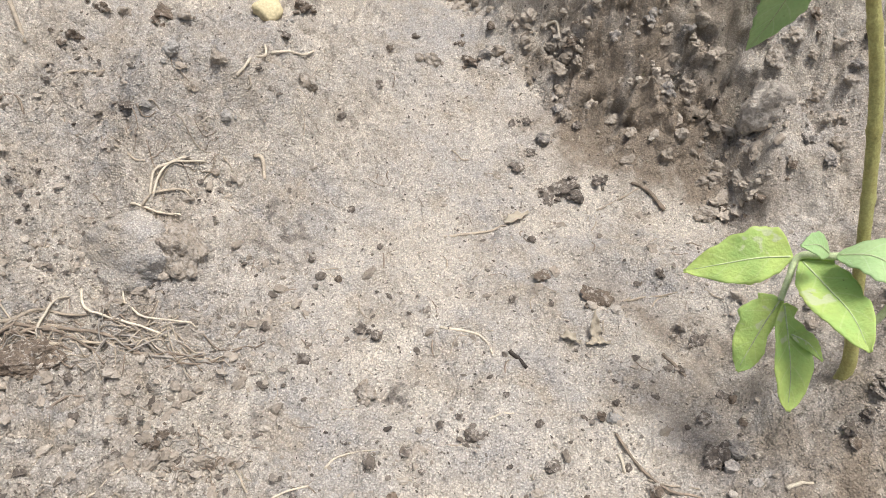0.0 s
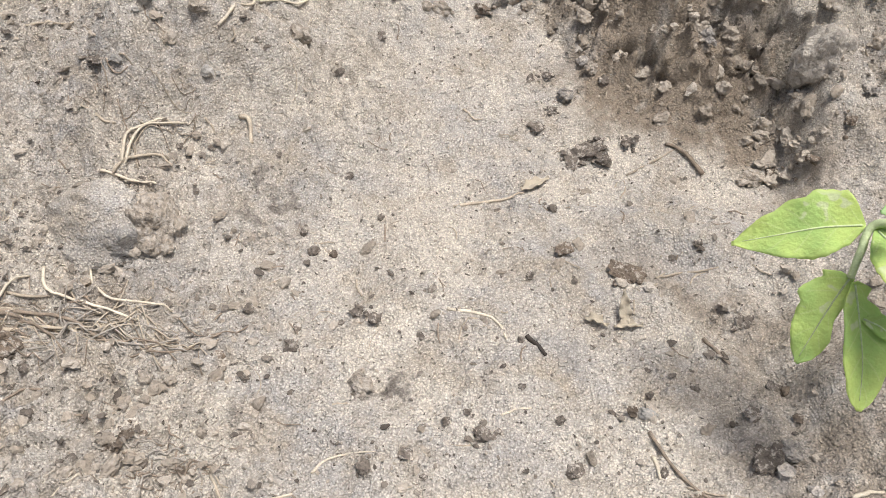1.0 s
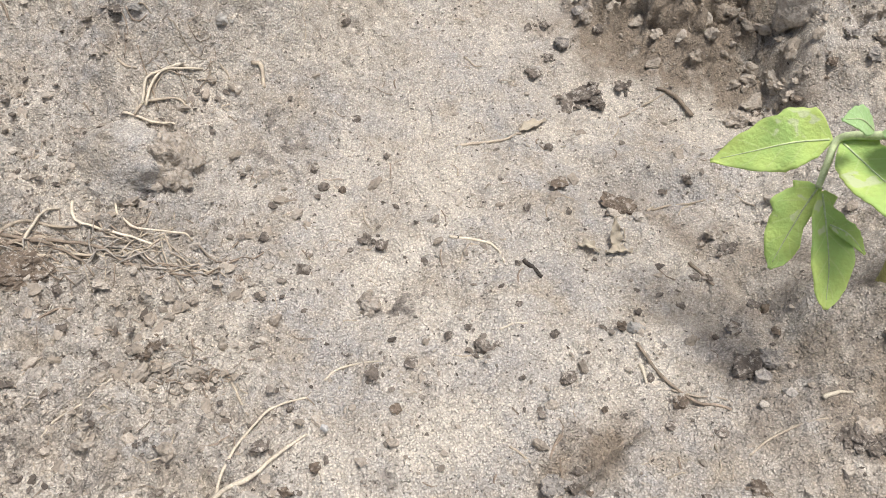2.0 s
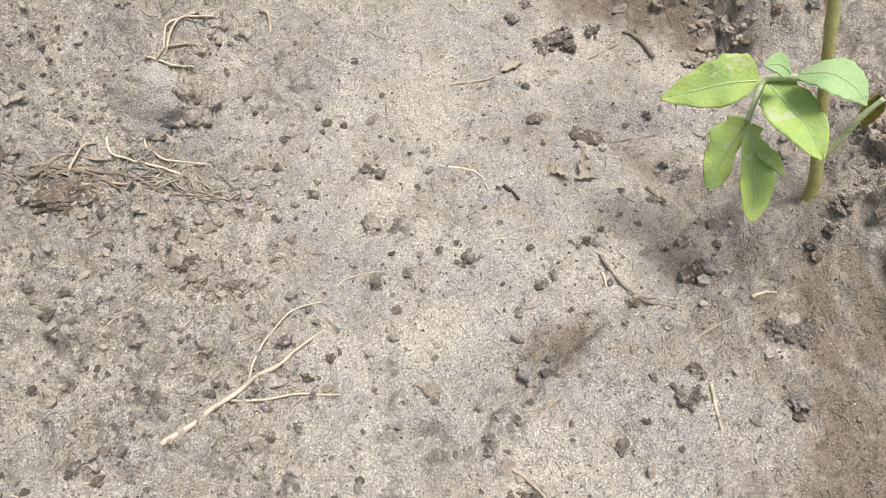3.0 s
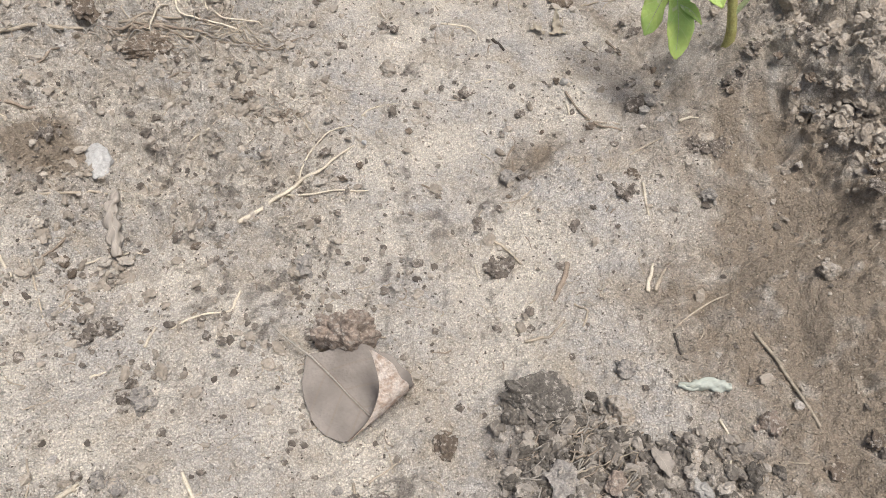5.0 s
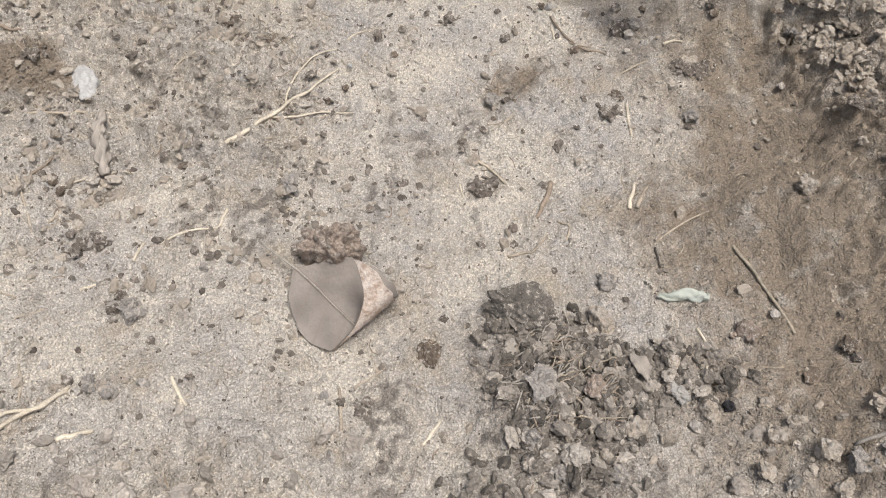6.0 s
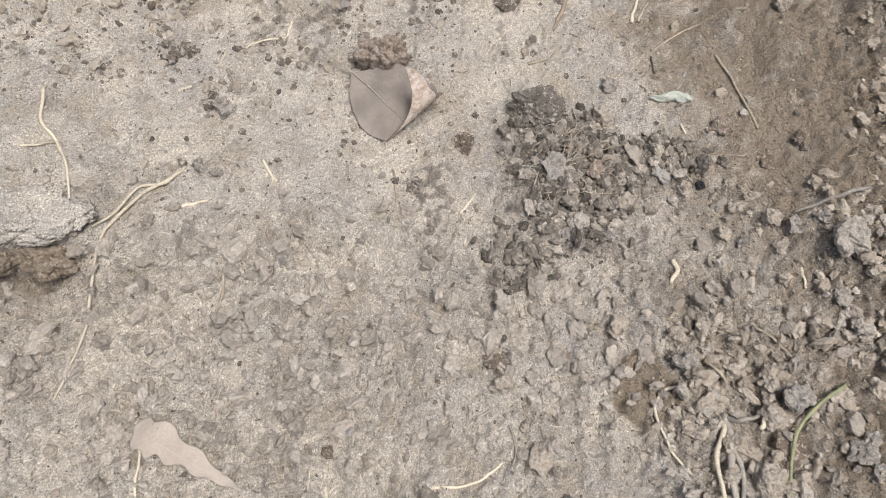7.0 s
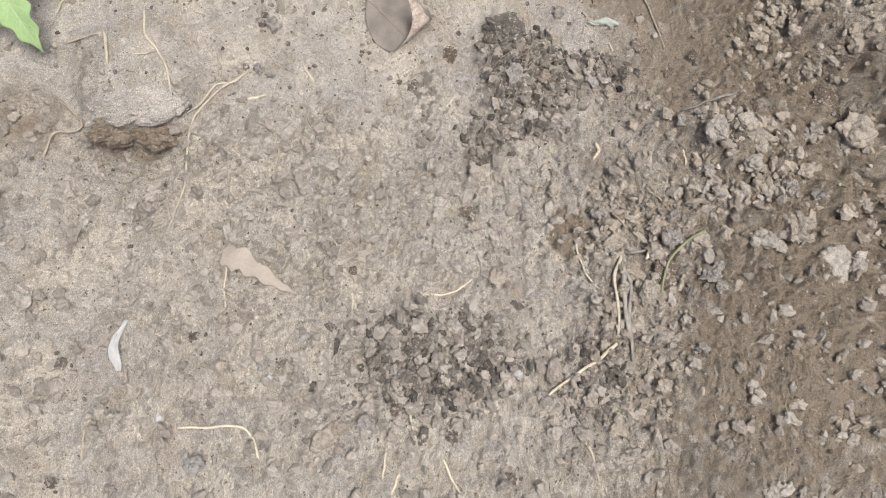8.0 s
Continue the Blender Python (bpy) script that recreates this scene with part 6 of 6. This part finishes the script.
bit(0.0669, 0.1951, 0.0011, "dark")
bit(0.147, 0.1833, 0.0012, "dark")
bit(0.123, 0.1853, 0.0011, "brown")
bit(0.0999, 0.1879, 0.0016, "grey")
bit(0.1054, 0.188, 0.0020, "dark")
bit(0.1201, 0.2042, 0.0013, "brown")
clod(0.2023, 0.2232, 0.0048, "tan", flat=0.6)
clod(0.1990, 0.2180, 0.0044, "dark")
clod(0.2050, 0.2172, 0.0040, "dark")
bit(0.0261, 0.1229, 0.0023, "dark")
clod(0.0214, 0.1538, 0.0044, "grey")
bit(0.0336, 0.1838, 0.0020, "dark")
bit(0.0268, 0.2124, 0.0024, "dark")
clod(0.0819, 0.073, 0.0053, "brown")
bit(0.0875, 0.0907, 0.0020, "dark")
bit(0.0987, 0.07, 0.0019, "dark")
clod(0.1486, 0.089, 0.0059, "tan")
clod(0.1527, 0.1078, 0.0038, "grey")
clod(0.1015, 0.1588, 0.0050, "dark")
clod(0.1077, 0.1604, 0.0045, "dark")
clod(0.1043, 0.1554, 0.0034, "dark")
bit(0.132, 0.1585, 0.0025, "dark")
clod(0.199, 0.191, 0.0036, "grey")
clod(0.2356, 0.1421, 0.0050, "tan")
clod(-0.0608, 0.1507, 0.0033, "pale")
bit(0.0698, 0.1586, 0.0027, "dark")
bit(0.066, 0.1614, 0.0017, "grey")
clod(-0.0953, 0.2076, 0.0050, "dark")
clod(-0.0919, 0.2135, 0.0038, "brown")
clod(-0.0138, 0.2474, 0.0035, "brown")
bit(0.1711, 0.0675, 0.0027, "tan")
clod(0.2028, 0.0799, 0.0051, "rust")
bit(0.1162, 0.134, 0.0026, "dark")
bit(0.1031, 0.1264, 0.0019, "dark")
bit(0.1166, 0.1257, 0.0021, "dark")
bit(0.2137, 0.0877, 0.0021, "grey")
bit(0.0556, 0.1443, 0.0024, "dark")
bit(0.0604, 0.1458, 0.0022, "grey")
bit(0.0958, 0.1761, 0.0018, "dark")
bit(0.1378, 0.1758, 0.0020, "dark")
clod(0.1634, 0.1931, 0.0038, "dark")
bit(0.1592, 0.1915, 0.0025, "dark")
bit(0.0774, 0.1238, 0.0016, "dark")
clod(-0.0327, 0.0891, 0.0034, "grey")
clod(-0.0377, 0.0872, 0.0030, "dark")
bit(-0.028, 0.0862, 0.0025, "grey")
bit(-0.038, 0.0955, 0.0026, "dark")
bit(-0.0581, 0.1172, 0.0029, "dark")
bit(-0.0544, 0.1192, 0.0025, "grey")
bit(-0.0626, 0.1224, 0.0023, "dark")
bit(-0.0474, 0.1023, 0.0022, "grey")
bit(-0.0218, 0.0746, 0.0019, "dark")
clod(-0.0375, 0.0539, 0.0035, "grey")
clod(-0.0315, 0.0524, 0.0031, "tan")
bit(-0.0455, 0.0552, 0.0027, "dark")
bit(-0.0564, 0.0609, 0.0026, "grey")
bit(-0.0033, 0.0578, 0.0018, "dark")
bit(-0.0762, 0.1493, 0.0028, "brown")
bit(-0.0818, 0.1508, 0.0026, "dark")
bit(-0.0725, 0.1439, 0.0023, "brown")
clod(-0.1073, 0.2349, 0.0052, "tan")
bit(-0.1103, 0.2314, 0.0028, "dark")
clod(-0.0991, 0.2904, 0.0073, "brown")
bit(-0.0253, 0.1622, 0.0024, "brown")
bit(-0.0327, 0.1653, 0.0024, "dark")
bit(-0.0072, 0.1152, 0.0020, "dark")
bit(-0.0134, 0.1182, 0.0020, "dark")
bit(-0.0082, 0.1094, 0.0018, "grey")
bit(-0.0169, 0.1259, 0.0018, "dark")
clod(0.2213, 0.0618, 0.0036, "brown")
clod(0.2351, 0.0715, 0.0037, "brown")
bit(0.2359, 0.0662, 0.0024, "dark")
bit(0.1599, 0.0992, 0.0013, "dark")
bit(0.1849, 0.0938, 0.0015, "dark")
bit(0.1736, 0.0786, 0.0013, "dark")
bit(0.1904, 0.1128, 0.0014, "grey")
bit(0.1323, 0.1133, 0.0016, "dark")
bit(0.1197, 0.1034, 0.0016, "grey")
bit(0.1618, 0.1895, 0.0020, "dark")
bit(0.0215, 0.1914, 0.0018, "grey")
bit(0.0755, 0.0844, 0.0015, "dark")
bit(0.1973, 0.1158, 0.0014, "dark")
bit(0.1614, 0.1307, 0.0014, "dark")
bit(0.0237, 0.0645, 0.0014, "dark")
bit(0.0435, 0.0551, 0.0018, "grey")
bit(0.0533, 0.0586, 0.0014, "dark")
bit(0.03, 0.08, 0.0023, "tan")
bit(0.0389, 0.1434, 0.0014, "dark")

# clods of the crumbled heaps nearby
clod(0.1492, 0.0874, 0.0055, "tan")
clod(0.1222, 0.0563, 0.0074, "grey")
clod(0.1552, 0.0413, 0.0057, "tan")
clod(0.1177, 0.038, 0.0046, "grey")
clod(0.1321, 0.0311, 0.0061, "pale")
clod(0.1416, 0.0565, 0.0050, "rust")
clod(0.1475, 0.0257, 0.0038, "grey")
clod(0.1733, 0.0559, 0.0042, "slate")
clod(0.1825, 0.0513, 0.0053, "tan")
clod(0.1904, 0.0513, 0.0026, "black")
clod(0.1721, 0.0652, 0.0035, "tan")
clod(0.2049, 0.0387, 0.0051, "tan")
clod(0.2112, 0.0437, 0.0036, "tan")
clod(0.1771, 0.0351, 0.0031, "tan")
clod(0.1666, 0.0387, 0.0039, "tan")
clod(0.153, 0.107, 0.0042, "grey")
clod(0.2401, 0.0153, 0.0090, "pale")
clod(0.2571, 0.0302, 0.0059, "tan")
clod(0.1468, -0.0158, 0.0059, "tan")
clod(0.1704, -0.0216, 0.0044, "tan")
clod(0.1824, -0.0177, 0.0058, "tan")
clod(0.1901, -0.0317, 0.0043, "tan")
clod(0.1838, -0.0278, 0.0038, "tan")
clod(0.1706, -0.0461, 0.0045, "pale")
clod(0.1742, -0.0339, 0.0066, "grey")
clod(0.1706, -0.0301, 0.0038, "dark")
bit(0.1843, -0.0385, 0.0028, "pale")
clod(0.1791, -0.0543, 0.0047, "pale")
bit(0.1831, -0.0438, 0.0028, "grey")
clod(0.1648, -0.0646, 0.0032, "pale")
clod(0.0976, -0.0414, 0.0052, "tan")
clod(0.0944, -0.0329, 0.0043, "brown")
clod(0.1121, -0.0736, 0.0070, "tan")
bit(0.106, -0.0604, 0.0028, "tan")
clod(0.0889, -0.0674, 0.0035, "pale")
clod(0.2058, -0.0562, 0.0065, "tan")
clod(0.2143, -0.05, 0.0064, "grey")
clod(0.1986, -0.0823, 0.0085, "tan")
clod(0.1869, -0.0799, 0.0031, "pale")
clod(0.237, -0.0185, 0.0038, "pale")
clod(0.2434, -0.022, 0.0056, "pale")
clod(0.2379, -0.0077, 0.0043, "pale")
clod(0.2401, -0.0664, 0.0041, "grey")
clod(0.2413, -0.0787, 0.0039, "grey")
clod(0.2038, -0.0137, 0.0034, "tan")
clod(0.0841, 0.0047, 0.0030, "grey")
clod(0.1019, -0.0004, 0.0037, "dark")
clod(0.0958, 0.0032, 0.0030, "dark")
clod(0.0461, -0.0214, 0.0048, "pale")
bit(0.0409, -0.0183, 0.0019, "dark")
bit(0.0272, -0.031, 0.0024, "dark")
bit(0.0338, 0.0039, 0.0025, "grey")
bit(0.0323, -0.0003, 0.0020, "pale")
bit(-0.0079, -0.0413, 0.0026, "grey")
bit(-0.0131, -0.0524, 0.0023, "tan")
clod(-0.0897, -0.0315, 0.0037, "tan")
clod(0.0339, -0.0621, 0.0021, "slate")
clod(0.0422, -0.0741, 0.0030, "tan")
bit(0.0257, -0.0711, 0.0028, "brown")
bit(0.0286, -0.0145, 0.0024, "grey")
bit(-0.0705, -0.0768, 0.0027, "tan")
bit(0.0125, -0.0574, 0.0028, "dark")
clod(-0.0524, 0.1197, 0.0049, "dark")
clod(-0.032, 0.0862, 0.0048, "grey")
clod(-0.0595, 0.1138, 0.0038, "dark")
bit(-0.048, 0.1223, 0.0028, "grey")
clod(-0.0992, 0.1133, 0.0031, "tan")
clod(0.0561, 0.0498, 0.0034, "dark")
bit(0.0598, 0.0524, 0.0024, "dark")
bit(0.0498, 0.0526, 0.0021, "dark")
bit(0.0478, 0.0312, 0.0028, "grey")
clod(0.1239, 0.0485, 0.0036, "dark")
clod(0.1326, 0.0695, 0.0035, "dark")
bit(0.1281, 0.0482, 0.0029, "grey")
clod(0.1385, 0.0468, 0.0034, "dark")
clod(0.1365, 0.0705, 0.0032, "grey")
clod(0.1199, 0.0675, 0.0037, "dark")
clod(0.1514, 0.0618, 0.0032, "grey")
clod(0.1178, 0.0524, 0.0031, "dark")
clod(0.1396, 0.0402, 0.0031, "dark")
clod(0.1267, 0.0249, 0.0033, "grey")
bit(0.1209, 0.0301, 0.0026, "tan")
clod(0.1425, 0.031, 0.0031, "tan")
clod(0.1586, 0.0531, 0.0029, "grey")
bit(0.1547, 0.0685, 0.0027, "dark")
bit(0.1649, 0.0491, 0.0026, "tan")
bit(0.1782, 0.0456, 0.0026, "grey")
clod(0.2035, 0.052, 0.0031, "tan")
bit(0.1959, 0.0464, 0.0023, "tan")
bit(0.142, 0.018, 0.0028, "dark")
bit(0.1275, 0.017, 0.0025, "dark")
clod(0.1963, 0.0246, 0.0040, "tan")
clod(0.2032, 0.0197, 0.0030, "grey")
clod(0.2181, 0.017, 0.0044, "tan")
clod(0.2272, -0.0107, 0.0039, "pale")
clod(0.2228, 0.0251, 0.0044, "grey")
clod(0.0027, 0.009, 0.0029, "grey")
bit(-0.0017, 0.0051, 0.0024, "dark")
bit(0.0133, 0.0023, 0.0024, "grey")
clod(-0.0309, 0.0511, 0.0035, "grey")
clod(-0.0387, 0.0539, 0.0030, "dark")
bit(-0.0185, 0.0545, 0.0023, "grey")
bit(-0.0798, 0.1016, 0.0024, "dark")
bit(-0.0876, 0.1038, 0.0016, "dark")
clod(0.1444, -0.129, 0.0074, "tan")
clod(0.2079, -0.1074, 0.0080, "tan")
clod(0.1938, -0.1012, 0.0047, "pale")
clod(0.2086, -0.1364, 0.0060, "tan")
clod(0.2167, -0.1247, 0.0050, "tan")
clod(0.1668, -0.1445, 0.0060, "tan")
clod(0.1595, -0.1356, 0.0023, "black")
clod(0.2421, -0.0792, 0.0033, "pale")
bit(0.2422, -0.097, 0.0023, "pale")
clod(0.2585, 0.0209, 0.0075, "pale")
clod(0.2734, 0.0195, 0.0055, "tan")
clod(0.2651, 0.0083, 0.0054, "tan")
clod(0.2625, -0.0046, 0.0075, "pale")
clod(0.2558, -0.0206, 0.0068, "pale")
clod(0.2424, -0.0205, 0.0044, "tan")
clod(0.2695, -0.0506, 0.0088, "pale")
clod(0.2857, -0.0421, 0.0082, "tan")
clod(0.2927, -0.0402, 0.0068, "tan")
clod(0.3157, 0.0381, 0.0104, "brown")
clod(0.3244, 0.0167, 0.0117, "tan")
clod(0.3107, -0.0635, 0.0122, "pale")
clod(0.3227, -0.0638, 0.0081, "pale")
clod(0.0106, -0.1692, 0.0091, "tan")
clod(0.0172, -0.1647, 0.0059, "tan")
clod(0.0369, -0.1612, 0.0065, "grey")
clod(0.0267, -0.1285, 0.0066, "tan")
clod(-0.0257, -0.1266, 0.0046, "slate")
clod(-0.047, -0.1295, 0.0052, "tan")
clod(-0.05, -0.1446, 0.0053, "pale")
clod(-0.0294, -0.1352, 0.0036, "pale")
clod(-0.0215, -0.1359, 0.0033, "white")
clod(-0.0818, -0.1585, 0.0032, "white")
clod(-0.0593, -0.186, 0.0064, "slate")
clod(-0.1382, -0.1289, 0.0045, "dark")
clod(-0.0346, -0.1206, 0.0030, "pale")
clod(0.1715, -0.0214, 0.0045, "tan")
clod(0.1238, -0.1296, 0.0040, "white")
clod(0.2139, -0.0679, 0.0089, "brown")
clod(0.2358, -0.0715, 0.0060, "grey")
clod(0.2508, -0.0773, 0.0047, "tan")
clod(0.2335, -0.0497, 0.0054, "tan")
clod(0.2257, -0.0405, 0.0048, "tan")
clod(0.2298, -0.0177, 0.0048, "tan")
clod(0.2841, -0.019, 0.0061, "grey")
clod(0.2966, -0.0068, 0.0055, "tan")
clod(0.3054, -0.0212, 0.0055, "grey")
clod(0.2299, -0.1137, 0.0040, "grey")
clod(0.2213, -0.0972, 0.0043, "tan")
clod(0.1854, -0.0792, 0.0047, "tan")
clod(0.2102, -0.1515, 0.0046, "brown")
clod(0.1454, -0.1569, 0.0036, "tan")
clod(0.1517, -0.1762, 0.0039, "grey")
clod(0.1557, -0.1856, 0.0033, "dark")
clod(0.068, -0.168, 0.0042, "dark")
clod(0.0233, -0.1525, 0.0039, "grey")
clod(-0.0002, -0.1431, 0.0040, "tan")
clod(-0.0037, -0.1332, 0.0033, "grey")
clod(0.0326, -0.1393, 0.0040, "dark")
clod(0.0523, -0.1324, 0.0040, "grey")
clod(0.0726, -0.1517, 0.0040, "grey")
clod(0.0861, -0.1679, 0.0046, "dark")
clod(0.092, -0.1416, 0.0036, "tan")
clod(0.1023, -0.1542, 0.0033, "grey")
clod(0.0529, -0.1519, 0.0036, "brown")
clod(0.0388, -0.1259, 0.0037, "tan")
clod(0.0187, -0.1135, 0.0040, "dark")
clod(-0.0015, -0.1104, 0.0040, "slate")
clod(0.0135, -0.1052, 0.0033, "dark")
clod(0.065, -0.109, 0.0037, "grey")
clod(-0.07, -0.1089, 0.0040, "tan")
clod(-0.0655, -0.1115, 0.0033, "dark")
clod(-0.0361, -0.1402, 0.0030, "tan")
clod(-0.0139, -0.1269, 0.0033, "dark")
clod(0.2603, -0.1394, 0.0039, "pale")
clod(0.1202, -0.19, 0.0052, "dark")
clod(0.1152, -0.1923, 0.0039, "grey")
clod(-0.0823, -0.0723, 0.0033, "tan")
clod(-0.05, -0.1014, 0.0040, "tan")
clod(0.2242, -0.1667, 0.0033, "pale")
clod(-0.1371, -0.1955, 0.0038, "dark")
clod(0.2845, 0.0129, 0.0041, "tan")
clod(0.3038, 0.0191, 0.0049, "grey")
clod(0.2512, 0.0101, 0.0041, "dark")
clod(0.2488, 0.0008, 0.0041, "tan")
clod(0.2346, 0.0277, 0.0035, "grey")
clod(0.2158, 0.0294, 0.0042, "tan")

# clods at the back and on the bank
bit(0.0018, 0.4417, 0.0027, "dark")
bit(0.0627, 0.4699, 0.0026, "dark")
clod(0.0858, 0.4712, 0.0029, "brown")
clod(0.0717, 0.4552, 0.0045, "tan")
clod(0.0902, 0.4601, 0.0040, "brown")
bit(0.0646, 0.4531, 0.0028, "tan")
bit(0.1318, 0.4379, 0.0028, "pale")
clod(0.2281, 0.4286, 0.0067, "tan")
clod(0.1952, 0.4429, 0.0058, "tan")
clod(0.1884, 0.4402, 0.0048, "grey")
clod(0.2534, 0.4029, 0.0061, "tan")
clod(0.2385, 0.3913, 0.0035, "grey")
clod(0.253, 0.4237, 0.0042, "tan")
clod(0.2518, 0.3907, 0.0040, "tan")
clod(0.2636, 0.4212, 0.0037, "tan")
clod(0.2312, 0.3824, 0.0035, "brown")
clod(0.2465, 0.3808, 0.0030, "grey")
clod(0.2192, 0.3779, 0.0038, "brown")
clod(0.2001, 0.3802, 0.0047, "tan")
clod(0.2082, 0.3834, 0.0031, "brown")
bit(0.1958, 0.3778, 0.0028, "tan")
clod(0.1178, 0.4245, 0.0035, "dark")
bit(0.1108, 0.421, 0.0024, "dark")
clod(0.1257, 0.4153, 0.0038, "grey")
clod(0.12, 0.4078, 0.0029, "dark")
clod(0.1369, 0.4283, 0.0033, "tan")
bit(0.1332, 0.4319, 0.0025, "grey")
bit(0.1243, 0.4497, 0.0028, "tan")
bit(0.1426, 0.4238, 0.0025, "dark")
clod(-0.0157, 0.3845, 0.0034, "slate")
clod(-0.0382, 0.3977, 0.0043, "slate")
clod(-0.0196, 0.3975, 0.0043, "tan")
clod(-0.0286, 0.3902, 0.0033, "tan")
clod(-0.0096, 0.4643, 0.0083, "yellow")
clod(0.0062, 0.4701, 0.0050, "brown")
clod(0.0018, 0.4605, 0.0025, "slate")
clod(0.0149, 0.4177, 0.0052, "tan")
clod(-0.0833, 0.4458, 0.0042, "brown")
clod(-0.0742, 0.4484, 0.0037, "tan")
clod(-0.0567, 0.4517, 0.0059, "brown")
clod(-0.0446, 0.4453, 0.0037, "tan")
clod(-0.0544, 0.3808, 0.0038, "dark")
clod(-0.046, 0.377, 0.0028, "slate")
clod(-0.0873, 0.4169, 0.0040, "brown")
clod(-0.0909, 0.4134, 0.0030, "brown")
bit(0.0307, 0.4119, 0.0021, "dark")
bit(-0.0605, 0.3609, 0.0014, "dark")
bit(-0.0904, 0.3428, 0.0020, "dark")
bit(0.2045, 0.3984, 0.0019, "pale")
clod(0.1639, 0.4391, 0.0038, "tan")
clod(0.1574, 0.4433, 0.0037, "grey")
clod(0.171, 0.4424, 0.0042, "grey")
clod(0.1474, 0.4529, 0.0043, "tan")
clod(0.1387, 0.4496, 0.0038, "brown")
clod(0.1304, 0.4593, 0.0034, "tan")
clod(0.1099, 0.4598, 0.0031, "tan")
clod(0.0986, 0.4619, 0.0034, "grey")
clod(0.2356, 0.4323, 0.0051, "tan")
clod(0.2441, 0.4382, 0.0046, "brown")
clod(0.2595, 0.4342, 0.0046, "tan")
clod(0.2662, 0.4261, 0.0036, "grey")
clod(0.2479, 0.4309, 0.0031, "tan")
clod(0.2722, 0.4354, 0.0031, "brown")
clod(0.1821, 0.4249, 0.0037, "grey")
clod(0.2066, 0.4293, 0.0035, "dark")
bit(0.0466, 0.43, 0.0022, "dark")
bit(0.0507, 0.4516, 0.0022, "brown")
bit(0.1008, 0.4719, 0.0026, "brown")
clod(0.251, 0.225, 0.0050, "tan")
clod(0.2561, 0.2287, 0.0048, "tan")
clod(0.2537, 0.205, 0.0041, "tan")
clod(0.2609, 0.2188, 0.0039, "grey")
clod(0.247, 0.24, 0.0036, "brown")
clod(0.25, 0.2453, 0.0034, "grey")
clod(0.2407, 0.2553, 0.0036, "dark")
clod(0.2608, 0.2355, 0.0038, "tan")
clod(0.2621, 0.2, 0.0038, "brown")
clod(0.258, 0.197, 0.0044, "tan")
clod(0.2605, 0.1844, 0.0043, "brown")
clod(0.258, 0.175, 0.0038, "dark")
clod(0.237, 0.2563, 0.0029, "tan")
clod(0.2506, 0.2181, 0.0036, "dark")
clod(0.2409, 0.2387, 0.0029, "brown")
clod(0.2463, 0.227, 0.0031, "grey")
bit(0.2409, 0.2052, 0.0023, "grey")
bit(0.2601, 0.1606, 0.0028, "tan")
clod(0.2242, 0.2577, 0.0032, "dark")
bit(0.2197, 0.2526, 0.0027, "dark")
bit(0.2146, 0.2441, 0.0024, "brown")
bit(0.2341, 0.2519, 0.0026, "brown")
lay_bits()
